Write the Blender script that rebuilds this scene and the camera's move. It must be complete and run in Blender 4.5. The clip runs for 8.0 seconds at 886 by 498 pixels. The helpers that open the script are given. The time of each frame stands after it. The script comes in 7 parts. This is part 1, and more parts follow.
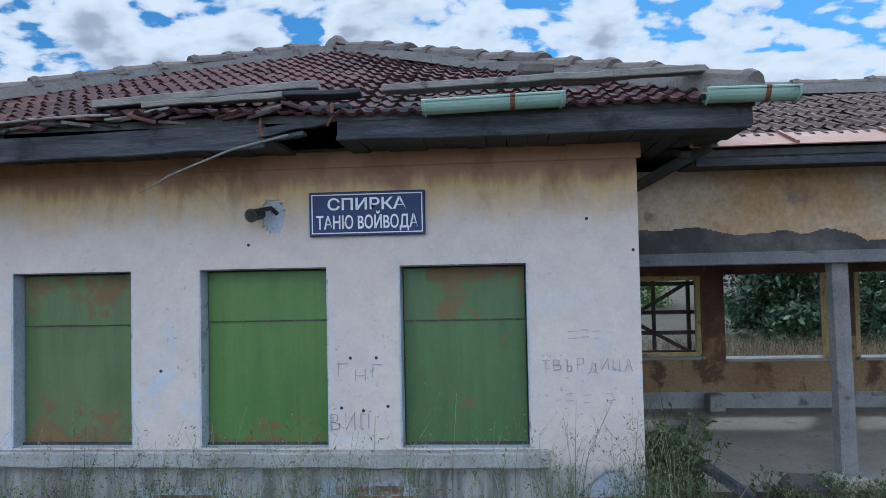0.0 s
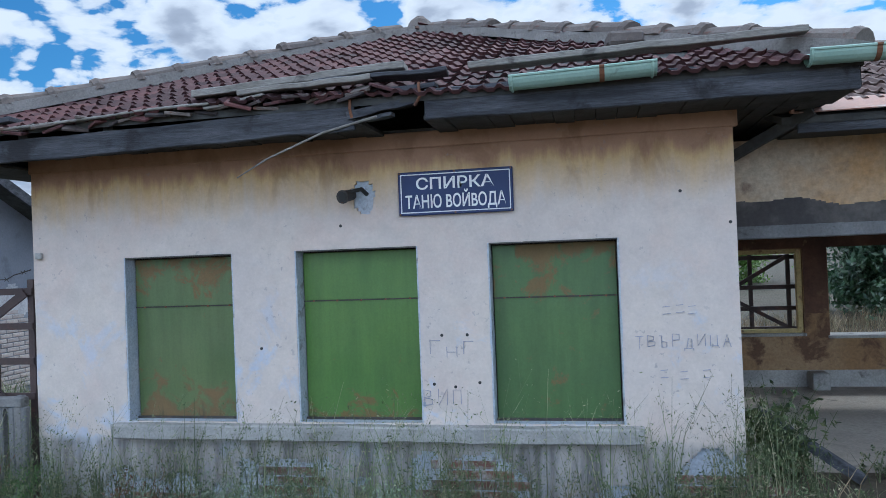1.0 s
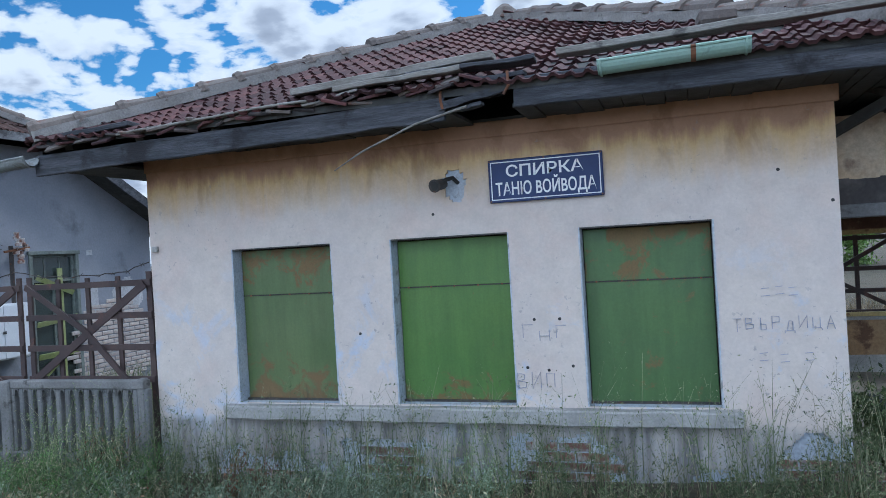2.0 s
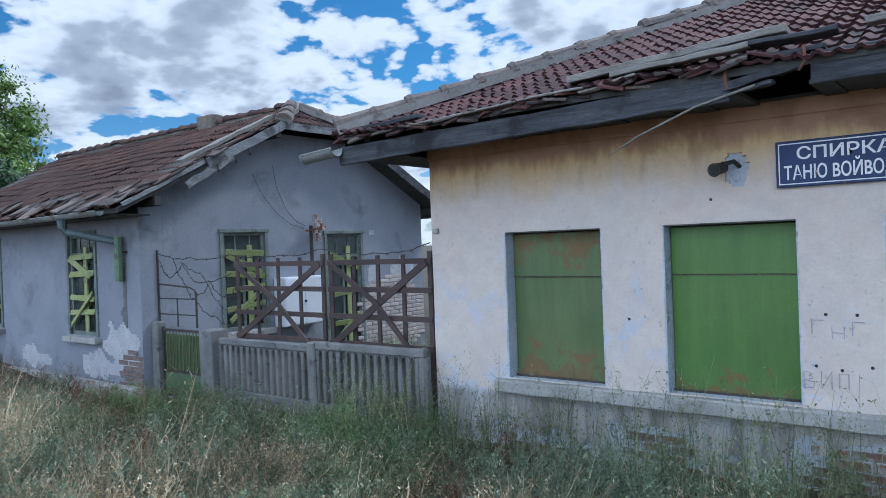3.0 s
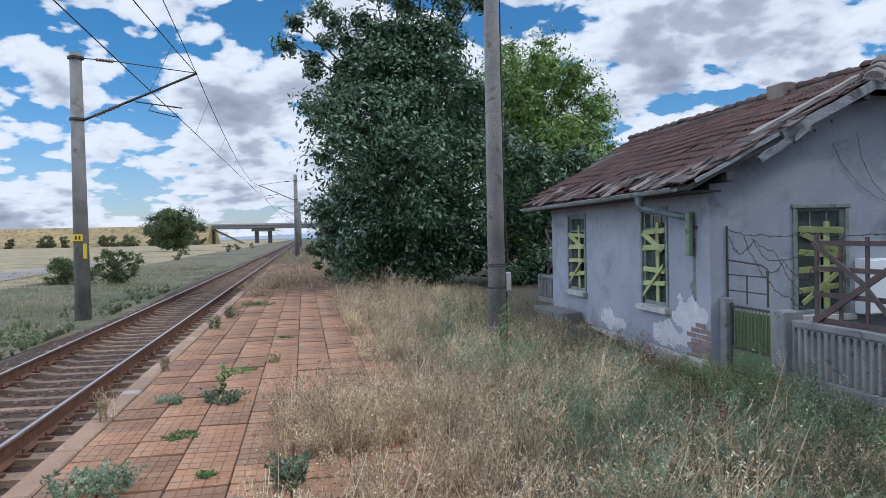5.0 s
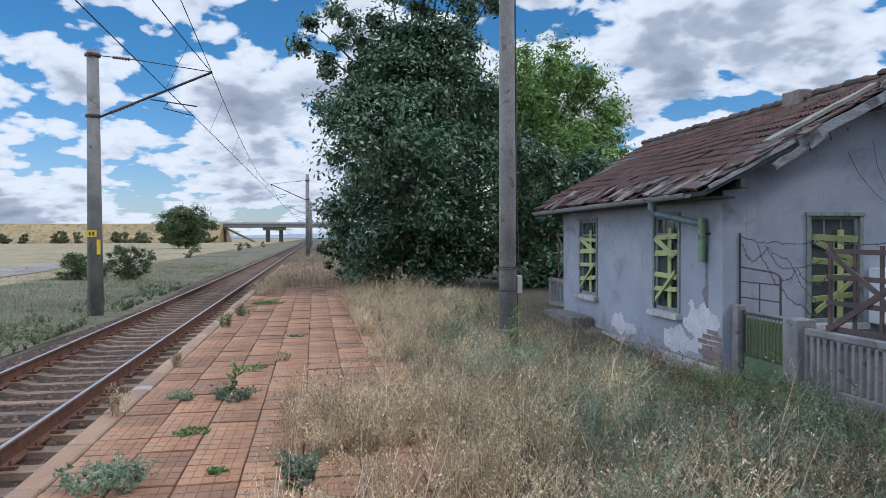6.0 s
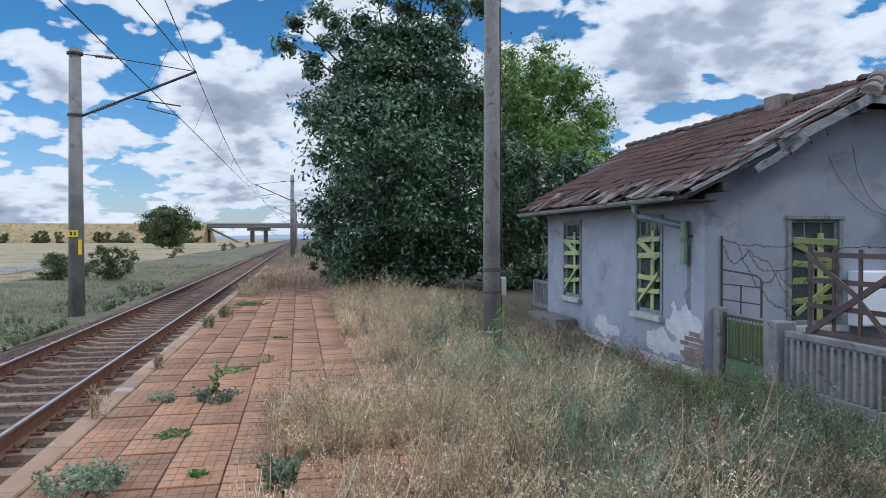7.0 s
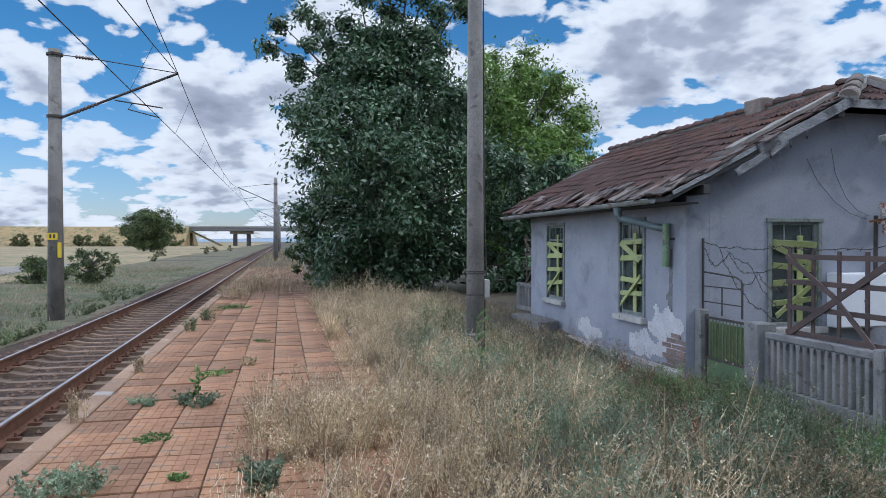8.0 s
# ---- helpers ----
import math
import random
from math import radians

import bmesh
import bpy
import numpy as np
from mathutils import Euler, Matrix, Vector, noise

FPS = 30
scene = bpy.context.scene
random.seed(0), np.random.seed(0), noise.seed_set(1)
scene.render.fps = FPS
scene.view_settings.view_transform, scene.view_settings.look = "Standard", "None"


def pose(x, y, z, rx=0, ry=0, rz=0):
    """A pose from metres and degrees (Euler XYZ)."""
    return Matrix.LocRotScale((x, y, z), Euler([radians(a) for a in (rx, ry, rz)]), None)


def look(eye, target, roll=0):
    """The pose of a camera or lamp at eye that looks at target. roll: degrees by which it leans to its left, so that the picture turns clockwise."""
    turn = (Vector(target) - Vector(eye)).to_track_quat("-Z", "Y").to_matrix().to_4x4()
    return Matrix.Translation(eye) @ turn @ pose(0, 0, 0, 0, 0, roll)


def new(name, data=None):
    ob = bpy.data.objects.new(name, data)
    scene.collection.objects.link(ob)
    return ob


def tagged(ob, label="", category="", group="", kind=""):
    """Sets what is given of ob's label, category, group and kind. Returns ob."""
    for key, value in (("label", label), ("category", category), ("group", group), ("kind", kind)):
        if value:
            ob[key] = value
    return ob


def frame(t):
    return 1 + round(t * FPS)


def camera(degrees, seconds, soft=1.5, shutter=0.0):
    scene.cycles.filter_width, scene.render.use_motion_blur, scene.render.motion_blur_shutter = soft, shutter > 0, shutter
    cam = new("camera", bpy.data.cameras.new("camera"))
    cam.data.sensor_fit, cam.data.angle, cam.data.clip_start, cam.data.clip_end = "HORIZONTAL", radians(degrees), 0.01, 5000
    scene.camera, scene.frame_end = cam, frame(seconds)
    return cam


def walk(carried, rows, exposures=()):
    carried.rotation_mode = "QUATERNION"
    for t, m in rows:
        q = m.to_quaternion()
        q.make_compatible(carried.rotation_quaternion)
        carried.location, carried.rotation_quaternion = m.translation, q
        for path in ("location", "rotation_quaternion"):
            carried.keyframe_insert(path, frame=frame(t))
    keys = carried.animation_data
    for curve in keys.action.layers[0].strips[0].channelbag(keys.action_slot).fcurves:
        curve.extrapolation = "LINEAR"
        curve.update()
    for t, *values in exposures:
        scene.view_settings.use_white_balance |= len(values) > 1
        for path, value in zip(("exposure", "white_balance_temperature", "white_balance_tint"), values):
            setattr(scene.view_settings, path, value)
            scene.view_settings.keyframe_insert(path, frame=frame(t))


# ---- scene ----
cam = camera(62.7, 8.0, soft=0.85)
PATH = [
    (0, (-0.734, 0.217, 1.576), (-0.903, 2.208, 1.645), -1.2),
    (0.5, (-0.744, 0.199, 1.56), (-0.993, 2.183, 1.626), -1.5),
    (1, (-0.778, 0.199, 1.558), (-1.173, 2.159, 1.579), -2.2),
    (1.2, (-0.783, 0.192, 1.563), (-1.222, 2.144, 1.578), -2.8),
    (2.3, (-0.798, 0.011, 1.538), (-1.563, 1.859, 1.53), -3.1),
    (2.5, (-0.818, -0.036, 1.535), (-1.71, 1.754, 1.529), -2.9),
    (3, (-0.88, -0.103, 1.556), (-2.104, 1.479, 1.544), -2.1),
    (3.5, (-0.968, -0.174, 1.55), (-2.5, 1.112, 1.521), -1.3),
    (3.9, (-0.995, -0.183, 1.6), (-2.751, 0.773, 1.551), -1.7),
    (4, (-0.999, -0.191, 1.603), (-2.799, 0.678, 1.558), -1.6),
    (4.5, (-1.037, -0.255, 1.585), (-2.965, 0.276, 1.548), -1.6),
    (5, (-1.046, -0.299, 1.585), (-3.01, 0.077, 1.546), -1.2),
    (6.5, (-1.033, -0.322, 1.583), (-3.001, 0.032, 1.553), 0.0),
    (7, (-1.03, -0.307, 1.59), (-2.991, 0.081, 1.56), 0.0),
    (7.5, (-1.027, -0.295, 1.581), (-2.984, 0.119, 1.557), 0.0),
    (8, (-1.033, -0.297, 1.578), (-2.986, 0.134, 1.557), -0.0),
]
walk(cam, [(t, look(eye, target, roll)) for t, eye, target, roll in PATH], exposures=[(0.0, -0.10, 5330, 6), (1.0, 0.0, 5300, 6), (2.5, 0.02, 5250, 6), (3.0, 0.02, 5250, 6), (4.0, 0.03, 5450, 8), (5.0, 0.0, 5620, 10), (8.0, -0.02, 5600, 10)])

# ---- world, sun, exposure ----
SUN_ELEV, SUN_AZ = 44.0, 28.0   # degrees; azimuth from +y towards +x


def tree_nodes(owner):
    owner.use_nodes = True
    t = owner.node_tree
    t.nodes.clear()
    return t


def node(t, kind, **values):
    n = t.nodes.new(kind)
    for k, v in values.items():
        n.inputs[k.replace("_", " ")].default_value = v
    return n


def math_node(t, op, a, b=None):
    n = t.nodes.new("ShaderNodeMath")
    n.operation = op
    for i, v in enumerate((a, b)):
        if v is None:
            continue
        if isinstance(v, (int, float)):
            n.inputs[i].default_value = v
        else:
            t.links.new(v, n.inputs[i])
    return n.outputs[0]


def ramp(t, src, stops):
    n = t.nodes.new("ShaderNodeValToRGB")
    e = n.color_ramp.elements
    while len(e) < len(stops):
        e.new(0.5)
    for el, (p, c) in zip(e, stops):
        el.position = p
        el.color = (c, c, c, 1) if isinstance(c, (int, float)) else (*c, 1)
    t.links.new(src, n.inputs[0])
    return n.outputs[0]


def mix(t, fac, a, b, blend="MIX"):
    n = t.nodes.new("ShaderNodeMix")
    n.data_type, n.blend_type = "RGBA", blend
    for sock, v in ((n.inputs[0], fac), (n.inputs[6], a), (n.inputs[7], b)):
        if isinstance(v, (int, float)):
            sock.default_value = v
        elif isinstance(v, tuple):
            sock.default_value = (*v, 1)
        else:
            t.links.new(v, sock)
    return n.outputs[2]


def noise_tex(t, vec, scale, detail=4.0, rough=0.55, warp=0.0):
    n = node(t, "ShaderNodeTexNoise", Scale=scale, Detail=detail, Roughness=rough, Distortion=warp)
    if vec is not None:
        t.links.new(vec, n.inputs["Vector"])
    return n.outputs["Fac"]


def build_world():
    w = bpy.data.worlds.new("world")
    scene.world = w
    t = tree_nodes(w)
    sky = t.nodes.new("ShaderNodeTexSky")
    sky.sky_type, sky.sun_disc = "NISHITA", False
    sky.sun_elevation, sky.sun_rotation = radians(SUN_ELEV), radians(SUN_AZ)
    sky.air_density, sky.dust_density, sky.ozone_density = 1.0, 0.4, 2.0
    co = t.nodes.new("ShaderNodeTexCoord")
    sep = t.nodes.new("ShaderNodeSeparateXYZ")
    t.links.new(co.outputs["Generated"], sep.inputs[0])
    up = math_node(t, "ADD", math_node(t, "MAXIMUM", sep.outputs[2], 0.0), 0.30)
    cx = math_node(t, "DIVIDE", sep.outputs[0], up)
    cy = math_node(t, "DIVIDE", sep.outputs[1], up)
    com = t.nodes.new("ShaderNodeCombineXYZ")
    t.links.new(cx, com.inputs[0])
    t.links.new(cy, com.inputs[1])
    com.inputs[2].default_value = CLOUD_SEED

    def density(vec):
        """Heaped clouds: broad cover, ragged edges, round billows."""
        big = noise_tex(t, vec, 1.5, 2.0)
        mid = noise_tex(t, vec, 4.2, 11.0, 0.56, 0.25)
        vo = t.nodes.new("ShaderNodeTexVoronoi")
        vo.feature = "SMOOTH_F1"
        vo.inputs["Scale"].default_value = 9.0
        vo.inputs["Detail"].default_value = 2.0
        vo.inputs["Smoothness"].default_value = 0.5
        t.links.new(vec, vo.inputs["Vector"])
        puff = math_node(t, "MULTIPLY", math_node(t, "SUBTRACT", 0.45, vo.outputs["Distance"]), 0.16)
        return math_node(t, "ADD", math_node(t, "ADD", math_node(t, "MULTIPLY", big, 0.55), math_node(t, "MULTIPLY", mid, 0.62)), puff)

    thick = ramp(t, sep.outputs[2], [(0.0, 0.06), (0.36, 0.0)])
    dens = math_node(t, "ADD", density(com.outputs[0]), thick)
    above = t.nodes.new("ShaderNodeMapping")
    above.inputs["Scale"].default_value = (0.955, 0.955, 1.0)
    t.links.new(com.outputs[0], above.inputs[0])
    mask = ramp(t, dens, [(0.462, 0.0), (0.487, 0.80), (0.52, 1.0)])
    body = math_node(t, "ADD", math_node(t, "MULTIPLY", dens, 0.30), math_node(t, "MULTIPLY", math_node(t, "ADD", density(above.outputs[0]), math_node(t, "MULTIPLY", thick, 0.6)), 0.70))
    cloud = ramp(t, body, [(0.505, (1.0, 1.0, 1.0)), (0.555, (0.86, 0.87, 0.90)), (0.60, (0.55, 0.575, 0.64)), (0.70, (0.36, 0.385, 0.45))])
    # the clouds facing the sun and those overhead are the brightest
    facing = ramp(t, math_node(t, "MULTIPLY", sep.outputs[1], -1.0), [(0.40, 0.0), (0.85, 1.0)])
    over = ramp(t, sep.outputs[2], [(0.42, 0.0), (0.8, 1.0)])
    # gain added to clouds and clear sky out of view, brightening the shaded facade
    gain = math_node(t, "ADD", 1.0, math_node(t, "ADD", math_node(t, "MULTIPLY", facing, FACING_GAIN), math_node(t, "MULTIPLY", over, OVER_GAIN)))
    bg1 = node(t, "ShaderNodeBackground", Strength=0.13)
    tint = mix(t, ramp(t, sep.outputs[2], [(0.02, 0.0), (0.22, 1.0)]), (0.80, 0.84, 1.00), (0.40, 0.77, 0.96))
    t.links.new(mix(t, 1.0, sky.outputs[0], tint, "MULTIPLY"), bg1.inputs[0])
    bg2 = node(t, "ShaderNodeBackground", Strength=0.92)
    t.links.new(cloud, bg2.inputs[0])
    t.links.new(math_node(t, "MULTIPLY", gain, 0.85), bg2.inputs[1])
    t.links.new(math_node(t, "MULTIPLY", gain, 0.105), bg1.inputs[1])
    ms = t.nodes.new("ShaderNodeMixShader")
    t.links.new(mask, ms.inputs[0])
    t.links.new(bg1.outputs[0], ms.inputs[1])
    t.links.new(bg2.outputs[0], ms.inputs[2])
    out = t.nodes.new("ShaderNodeOutputWorld")
    t.links.new(ms.outputs[0], out.inputs[0])


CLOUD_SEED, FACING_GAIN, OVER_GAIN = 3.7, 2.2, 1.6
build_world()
sun_data = bpy.data.lights.new("sun", "SUN")
sun_data.energy, sun_data.angle, sun_data.color = 1.5, radians(5), (1.0, 0.93, 0.82)
sun = new("sun", sun_data)
_el, _az = radians(SUN_ELEV), radians(SUN_AZ)
sun.matrix_world = look((math.sin(_az) * math.cos(_el) * 50, math.cos(_az) * math.cos(_el) * 50, math.sin(_el) * 50), (0, 0, 0))
scene.view_settings.exposure = 0.0


# ---- materials ----
def material(name, c1, c2, c3=None, s1=2.0, s2=35.0, rough=0.85, bump=0.25, metal=0.0, rnd=0.0, island=0.0,
             grain=None, lo=0.38, hi=0.62, stain=(0.58, 0.66), fine=0.25, dist=0.01):
    """Two colours mixed by broad noise, a third one as stains, fine grain, relief; rnd, island: change from piece to piece."""
    m = bpy.data.materials.new(name)
    t = tree_nodes(m)
    co = t.nodes.new("ShaderNodeTexCoord").outputs["Object"]
    if grain:
        mp = t.nodes.new("ShaderNodeMapping")
        mp.inputs["Scale"].default_value = grain
        t.links.new(co, mp.inputs[0])
        gco = mp.outputs[0]
    else:
        gco = co
    n1 = noise_tex(t, gco, s1, 6.0, 0.6)
    col = mix(t, ramp(t, n1, [(lo, 0.0), (hi, 1.0)]), c1, c2)
    n2 = noise_tex(t, gco, s2, 5.0, 0.65)
    if c3:
        n3 = noise_tex(t, co, s1 * 1.7 + 0.37, 7.0, 0.62, 0.4)
        col = mix(t, ramp(t, n3, [(stain[0], 0.0), (stain[1], 1.0)]), col, c3)
    k = ramp(t, n2, [(0.3, 1.0 - fine), (0.7, 1.0 + fine * 0.6)])
    col = mix(t, 1.0, col, k, "MULTIPLY")
    if rnd or island:
        src = t.nodes.new("ShaderNodeObjectInfo").outputs["Random"] if rnd else t.nodes.new("ShaderNodeNewGeometry").outputs["Random Per Island"]
        a = rnd or island
        col = mix(t, 1.0, col, ramp(t, src, [(0.0, (1 - a, 1 - a, 1 - a * 0.9)), (0.5, (1.0, 1.0, 1.0)), (1.0, (1 + a * 0.7, 1 + a * 0.55, 1 + a * 0.4))]), "MULTIPLY")
    b = node(t, "ShaderNodeBsdfPrincipled", Roughness=rough, Metallic=metal)
    t.links.new(col, b.inputs["Base Color"])
    t.links.new(ramp(t, n2, [(0.2, max(rough - 0.12, 0.0)), (0.8, min(rough + 0.1, 1.0))]), b.inputs["Roughness"])
    if bump:
        bn = node(t, "ShaderNodeBump", Strength=bump, Distance=dist)
        t.links.new(n2, bn.inputs["Height"])
        t.links.new(bn.outputs[0], b.inputs["Normal"])
    out = t.nodes.new("ShaderNodeOutputMaterial")
    t.links.new(b.outputs[0], out.inputs[0])
    return m


def leaf_material(name, stops, rough=0.6, through_light=0.25):
    """Foliage: the colour goes from leaf to leaf, some light passes through."""
    m = bpy.data.materials.new(name)
    t = tree_nodes(m)
    rndm = t.nodes.new("ShaderNodeNewGeometry").outputs["Random Per Island"]
    col = ramp(t, rndm, stops)
    n = noise_tex(t, t.nodes.new("ShaderNodeTexCoord").outputs["Object"], 0.7, 3.0)
    col = mix(t, 1.0, col, ramp(t, n, [(0.3, 0.55), (0.7, 1.35)]), "MULTIPLY")
    n = noise_tex(t, t.nodes.new("ShaderNodeTexCoord").outputs["Object"], 3.1, 2.0)
    col = mix(t, 1.0, col, ramp(t, n, [(0.34, 0.62), (0.66, 1.30)]), "MULTIPLY")
    b = node(t, "ShaderNodeBsdfPrincipled", Roughness=rough)
    t.links.new(col, b.inputs["Base Color"])
    tr = t.nodes.new("ShaderNodeBsdfTranslucent")
    t.links.new(col, tr.inputs[0])
    ms = t.nodes.new("ShaderNodeMixShader")
    ms.inputs[0].default_value = through_light
    t.links.new(b.outputs[0], ms.inputs[1])
    t.links.new(tr.outputs[0], ms.inputs[2])
    out = t.nodes.new("ShaderNodeOutputMaterial")
    t.links.new(ms.outputs[0], out.inputs[0])
    return m


def facade_material():
    """Old lime render: bare pinkish white, rusty water stains from the eave, grey wash and drips on the plinth, blue-white flaking."""
    m = bpy.data.materials.new("facade_render")
    t = tree_nodes(m)
    co = t.nodes.new("ShaderNodeTexCoord").outputs["Object"]
    sep = t.nodes.new("ShaderNodeSeparateXYZ")
    t.links.new(co, sep.inputs[0])
    z = sep.outputs[2]
    drip = t.nodes.new("ShaderNodeMapping")
    drip.inputs["Scale"].default_value = (5.0, 5.0, 0.55)
    t.links.new(co, drip.inputs[0])
    nd = noise_tex(t, drip.outputs[0], 1.3, 7.0, 0.65, 0.3)
    n1 = noise_tex(t, co, 1.1, 5.0, 0.6)
    n2 = noise_tex(t, co, 45.0, 5.0, 0.7)
    n3 = noise_tex(t, co, 5.5, 8.0, 0.7, 0.3)
    col = mix(t, ramp(t, n1, [(0.35, 0.0), (0.65, 1.0)]), (0.55, 0.490, 0.455), (0.61, 0.540, 0.480))
    # grey-blue whitewash showing through, lower half and the left end
    lowm = ramp(t, math_node(t, "ADD", z, math_node(t, "MULTIPLY", n3, 1.6)), [(0.0, 1.0), (0.62, 1.0), (0.9, 0.0)])
    low2 = math_node(t, "MULTIPLY", lowm, 0.6)
    col = mix(t, low2, col, (0.43, 0.485, 0.57))
    # remains of blue limewash
    bl = ramp(t, noise_tex(t, co, 2.6, 8.0, 0.68, 0.5), [(0.55, 0.0), (0.63, 1.0)])
    lowb = ramp(t, math_node(t, "DIVIDE", z, 3.0), [(0.25, 1.0), (0.55, 0.0)])
    col = mix(t, math_node(t, "MULTIPLY", math_node(t, "MULTIPLY", bl, lowb), 0.65), col, (0.44, 0.52, 0.66))
    pk = ramp(t, noise_tex(t, co, 1.9, 7.0, 0.65, 0.3), [(0.5, 0.0), (0.66, 1.0)])
    col = mix(t, math_node(t, "MULTIPLY", pk, 0.45), col, (0.62, 0.49, 0.43))
    # warm stains under the eave
    zs = math_node(t, "ADD", z, math_node(t, "MULTIPLY", math_node(t, "SUBTRACT", nd, 0.5), 0.45))
    top1 = ramp(t, math_node(t, "DIVIDE", zs, 3.0), [(0.635, 0.0), (0.745, 1.0)])
    col = mix(t, math_node(t, "MULTIPLY", top1, 0.85), col, (0.60, 0.40, 0.155))
    top2 = ramp(t, math_node(t, "DIVIDE", zs, 3.0), [(0.735, 0.0), (0.765, 1.0)])
    col = mix(t, math_node(t, "MULTIPLY", top2, 0.85), col, (0.37, 0.215, 0.15))
    zone = ramp(t, math_node(t, "DIVIDE", z, 3.0), [(0.645, 0.0), (0.73, 1.0)])
    dr2 = t.nodes.new("ShaderNodeMapping")
    dr2.inputs["Scale"].default_value = (1.7, 1.7, 1.0)
    t.links.new(co, dr2.inputs[0])
    streak = ramp(t, noise_tex(t, dr2.outputs[0], 1.7, 6.0, 0.62, 0.4), [(0.50, 0.0), (0.60, 1.0)])
    col = mix(t, math_node(t, "MULTIPLY", math_node(t, "MULTIPLY", streak, zone), 0.40), col, (0.20, 0.105, 0.055))
    # plinth: grey with dark runs
    pl = ramp(t, math_node(t, "ADD", z, 0.5), [(0.66, 1.0), (0.72, 0.0)])
    runs = ramp(t, nd, [(0.40, 0.0), (0.62, 1.0)])
    col = mix(t, math_node(t, "MULTIPLY", pl, 0.55), col, (0.40, 0.39, 0.38))
    col = mix(t, math_node(t, "MULTIPLY", math_node(t, "MULTIPLY", pl, runs), 0.8), col, (0.11, 0.105, 0.10))
    # chips and specks
    sp = math_node(t, "MULTIPLY", ramp(t, noise_tex(t, co, 19.0, 4.0, 0.6), [(0.64, 0.0), (0.68, 1.0)]), ramp(t, noise_tex(t, co, 0.9, 3.0), [(0.46, 0.0), (0.60, 1.0)]))
    col = mix(t, math_node(t, "MULTIPLY", sp, 0.7), col, (0.30, 0.29, 0.29))
    col = mix(t, 1.0, col, ramp(t, n2, [(0.3, 0.94), (0.7, 1.04)]), "MULTIPLY")
    col = mix(t, 1.0, col, ramp(t, n3, [(0.3, 0.90), (0.7, 1.06)]), "MULTIPLY")
    b = node(t, "ShaderNodeBsdfPrincipled", Roughness=0.93)
    t.links.new(col, b.inputs["Base Color"])
    bn = node(t, "ShaderNodeBump", Strength=0.4, Distance=0.010)
    t.links.new(math_node(t, "ADD", math_node(t, "MULTIPLY", n2, 0.4), n3), bn.inputs["Height"])
    t.links.new(bn.outputs[0], b.inputs["Normal"])
    out = t.nodes.new("ShaderNodeOutputMaterial")
    t.links.new(b.outputs[0], out.inputs[0])
    return m


def glass_material():
    m = bpy.data.materials.new("old_glass")
    t = tree_nodes(m)
    b = node(t, "ShaderNodeBsdfPrincipled", Roughness=0.08)
    b.inputs["Base Color"].default_value = (0.10, 0.13, 0.13, 1)
    b.inputs["Transmission Weight"].default_value = 0.6
    out = t.nodes.new("ShaderNodeOutputMaterial")
    t.links.new(b.outputs[0], out.inputs[0])
    return m


def shutter_material(name, c1, c2, top, bottom, spots):
    """Green enamelled steel, streaked, with rust along the top or the bottom edge."""
    m = bpy.data.materials.new(name)
    t = tree_nodes(m)
    co = t.nodes.new("ShaderNodeTexCoord").outputs["Object"]
    sep = t.nodes.new("ShaderNodeSeparateXYZ")
    t.links.new(co, sep.inputs[0])
    h = math_node(t, "DIVIDE", math_node(t, "SUBTRACT", sep.outputs[2], 0.33), 1.31)
    st = t.nodes.new("ShaderNodeMapping")
    st.inputs["Scale"].default_value = (7.0, 7.0, 0.7)
    t.links.new(co, st.inputs[0])
    ns = noise_tex(t, st.outputs[0], 1.5, 6.0, 0.65)
    nb = noise_tex(t, co, 4.2, 8.0, 0.7, 0.5)
    nf = noise_tex(t, co, 70.0, 4.0, 0.6)
    col = mix(t, ramp(t, noise_tex(t, co, 1.4, 4.0), [(0.35, 0.0), (0.65, 1.0)]), c1, c2)
    col = mix(t, 1.0, col, ramp(t, ns, [(0.3, 0.82), (0.7, 1.12)]), "MULTIPLY")
    edge = math_node(t, "ADD", math_node(t, "MULTIPLY", ramp(t, h, [(0.62, 0.0), (0.95, 1.0)]), top), math_node(t, "MULTIPLY", ramp(t, h, [(0.02, 1.0), (0.25, 0.0)]), bottom))
    mask = ramp(t, math_node(t, "ADD", nb, math_node(t, "MULTIPLY", edge, 0.2)), [(0.635 - spots, 0.0), (0.70 - spots, 1.0)])
    rust = mix(t, nb, (0.085, 0.048, 0.028), (0.25, 0.135, 0.06))
    col = mix(t, math_node(t, "MULTIPLY", mask, 0.75), col, rust)
    run = ramp(t, math_node(t, "ADD", ns, math_node(t, "MULTIPLY", ramp(t, h, [(0.0, 1.0), (0.22, 0.0)]), 0.16 * bottom)), [(0.68, 0.0), (0.76, 1.0)])
    col = mix(t, math_node(t, "MULTIPLY", run, 0.6), col, (0.05, 0.05, 0.025))
    col = mix(t, 1.0, col, ramp(t, nf, [(0.3, 0.9), (0.7, 1.06)]), "MULTIPLY")
    b = node(t, "ShaderNodeBsdfPrincipled", Roughness=0.5)
    t.links.new(col, b.inputs["Base Color"])
    t.links.new(ramp(t, mask, [(0.0, 0.45), (1.0, 0.85)]), b.inputs["Roughness"])
    bn = node(t, "ShaderNodeBump", Strength=0.15, Distance=0.004)
    t.links.new(nb, bn.inputs["Height"])
    t.links.new(bn.outputs[0], b.inputs["Normal"])
    out = t.nodes.new("ShaderNodeOutputMaterial")
    t.links.new(b.outputs[0], out.inputs[0])
    return m


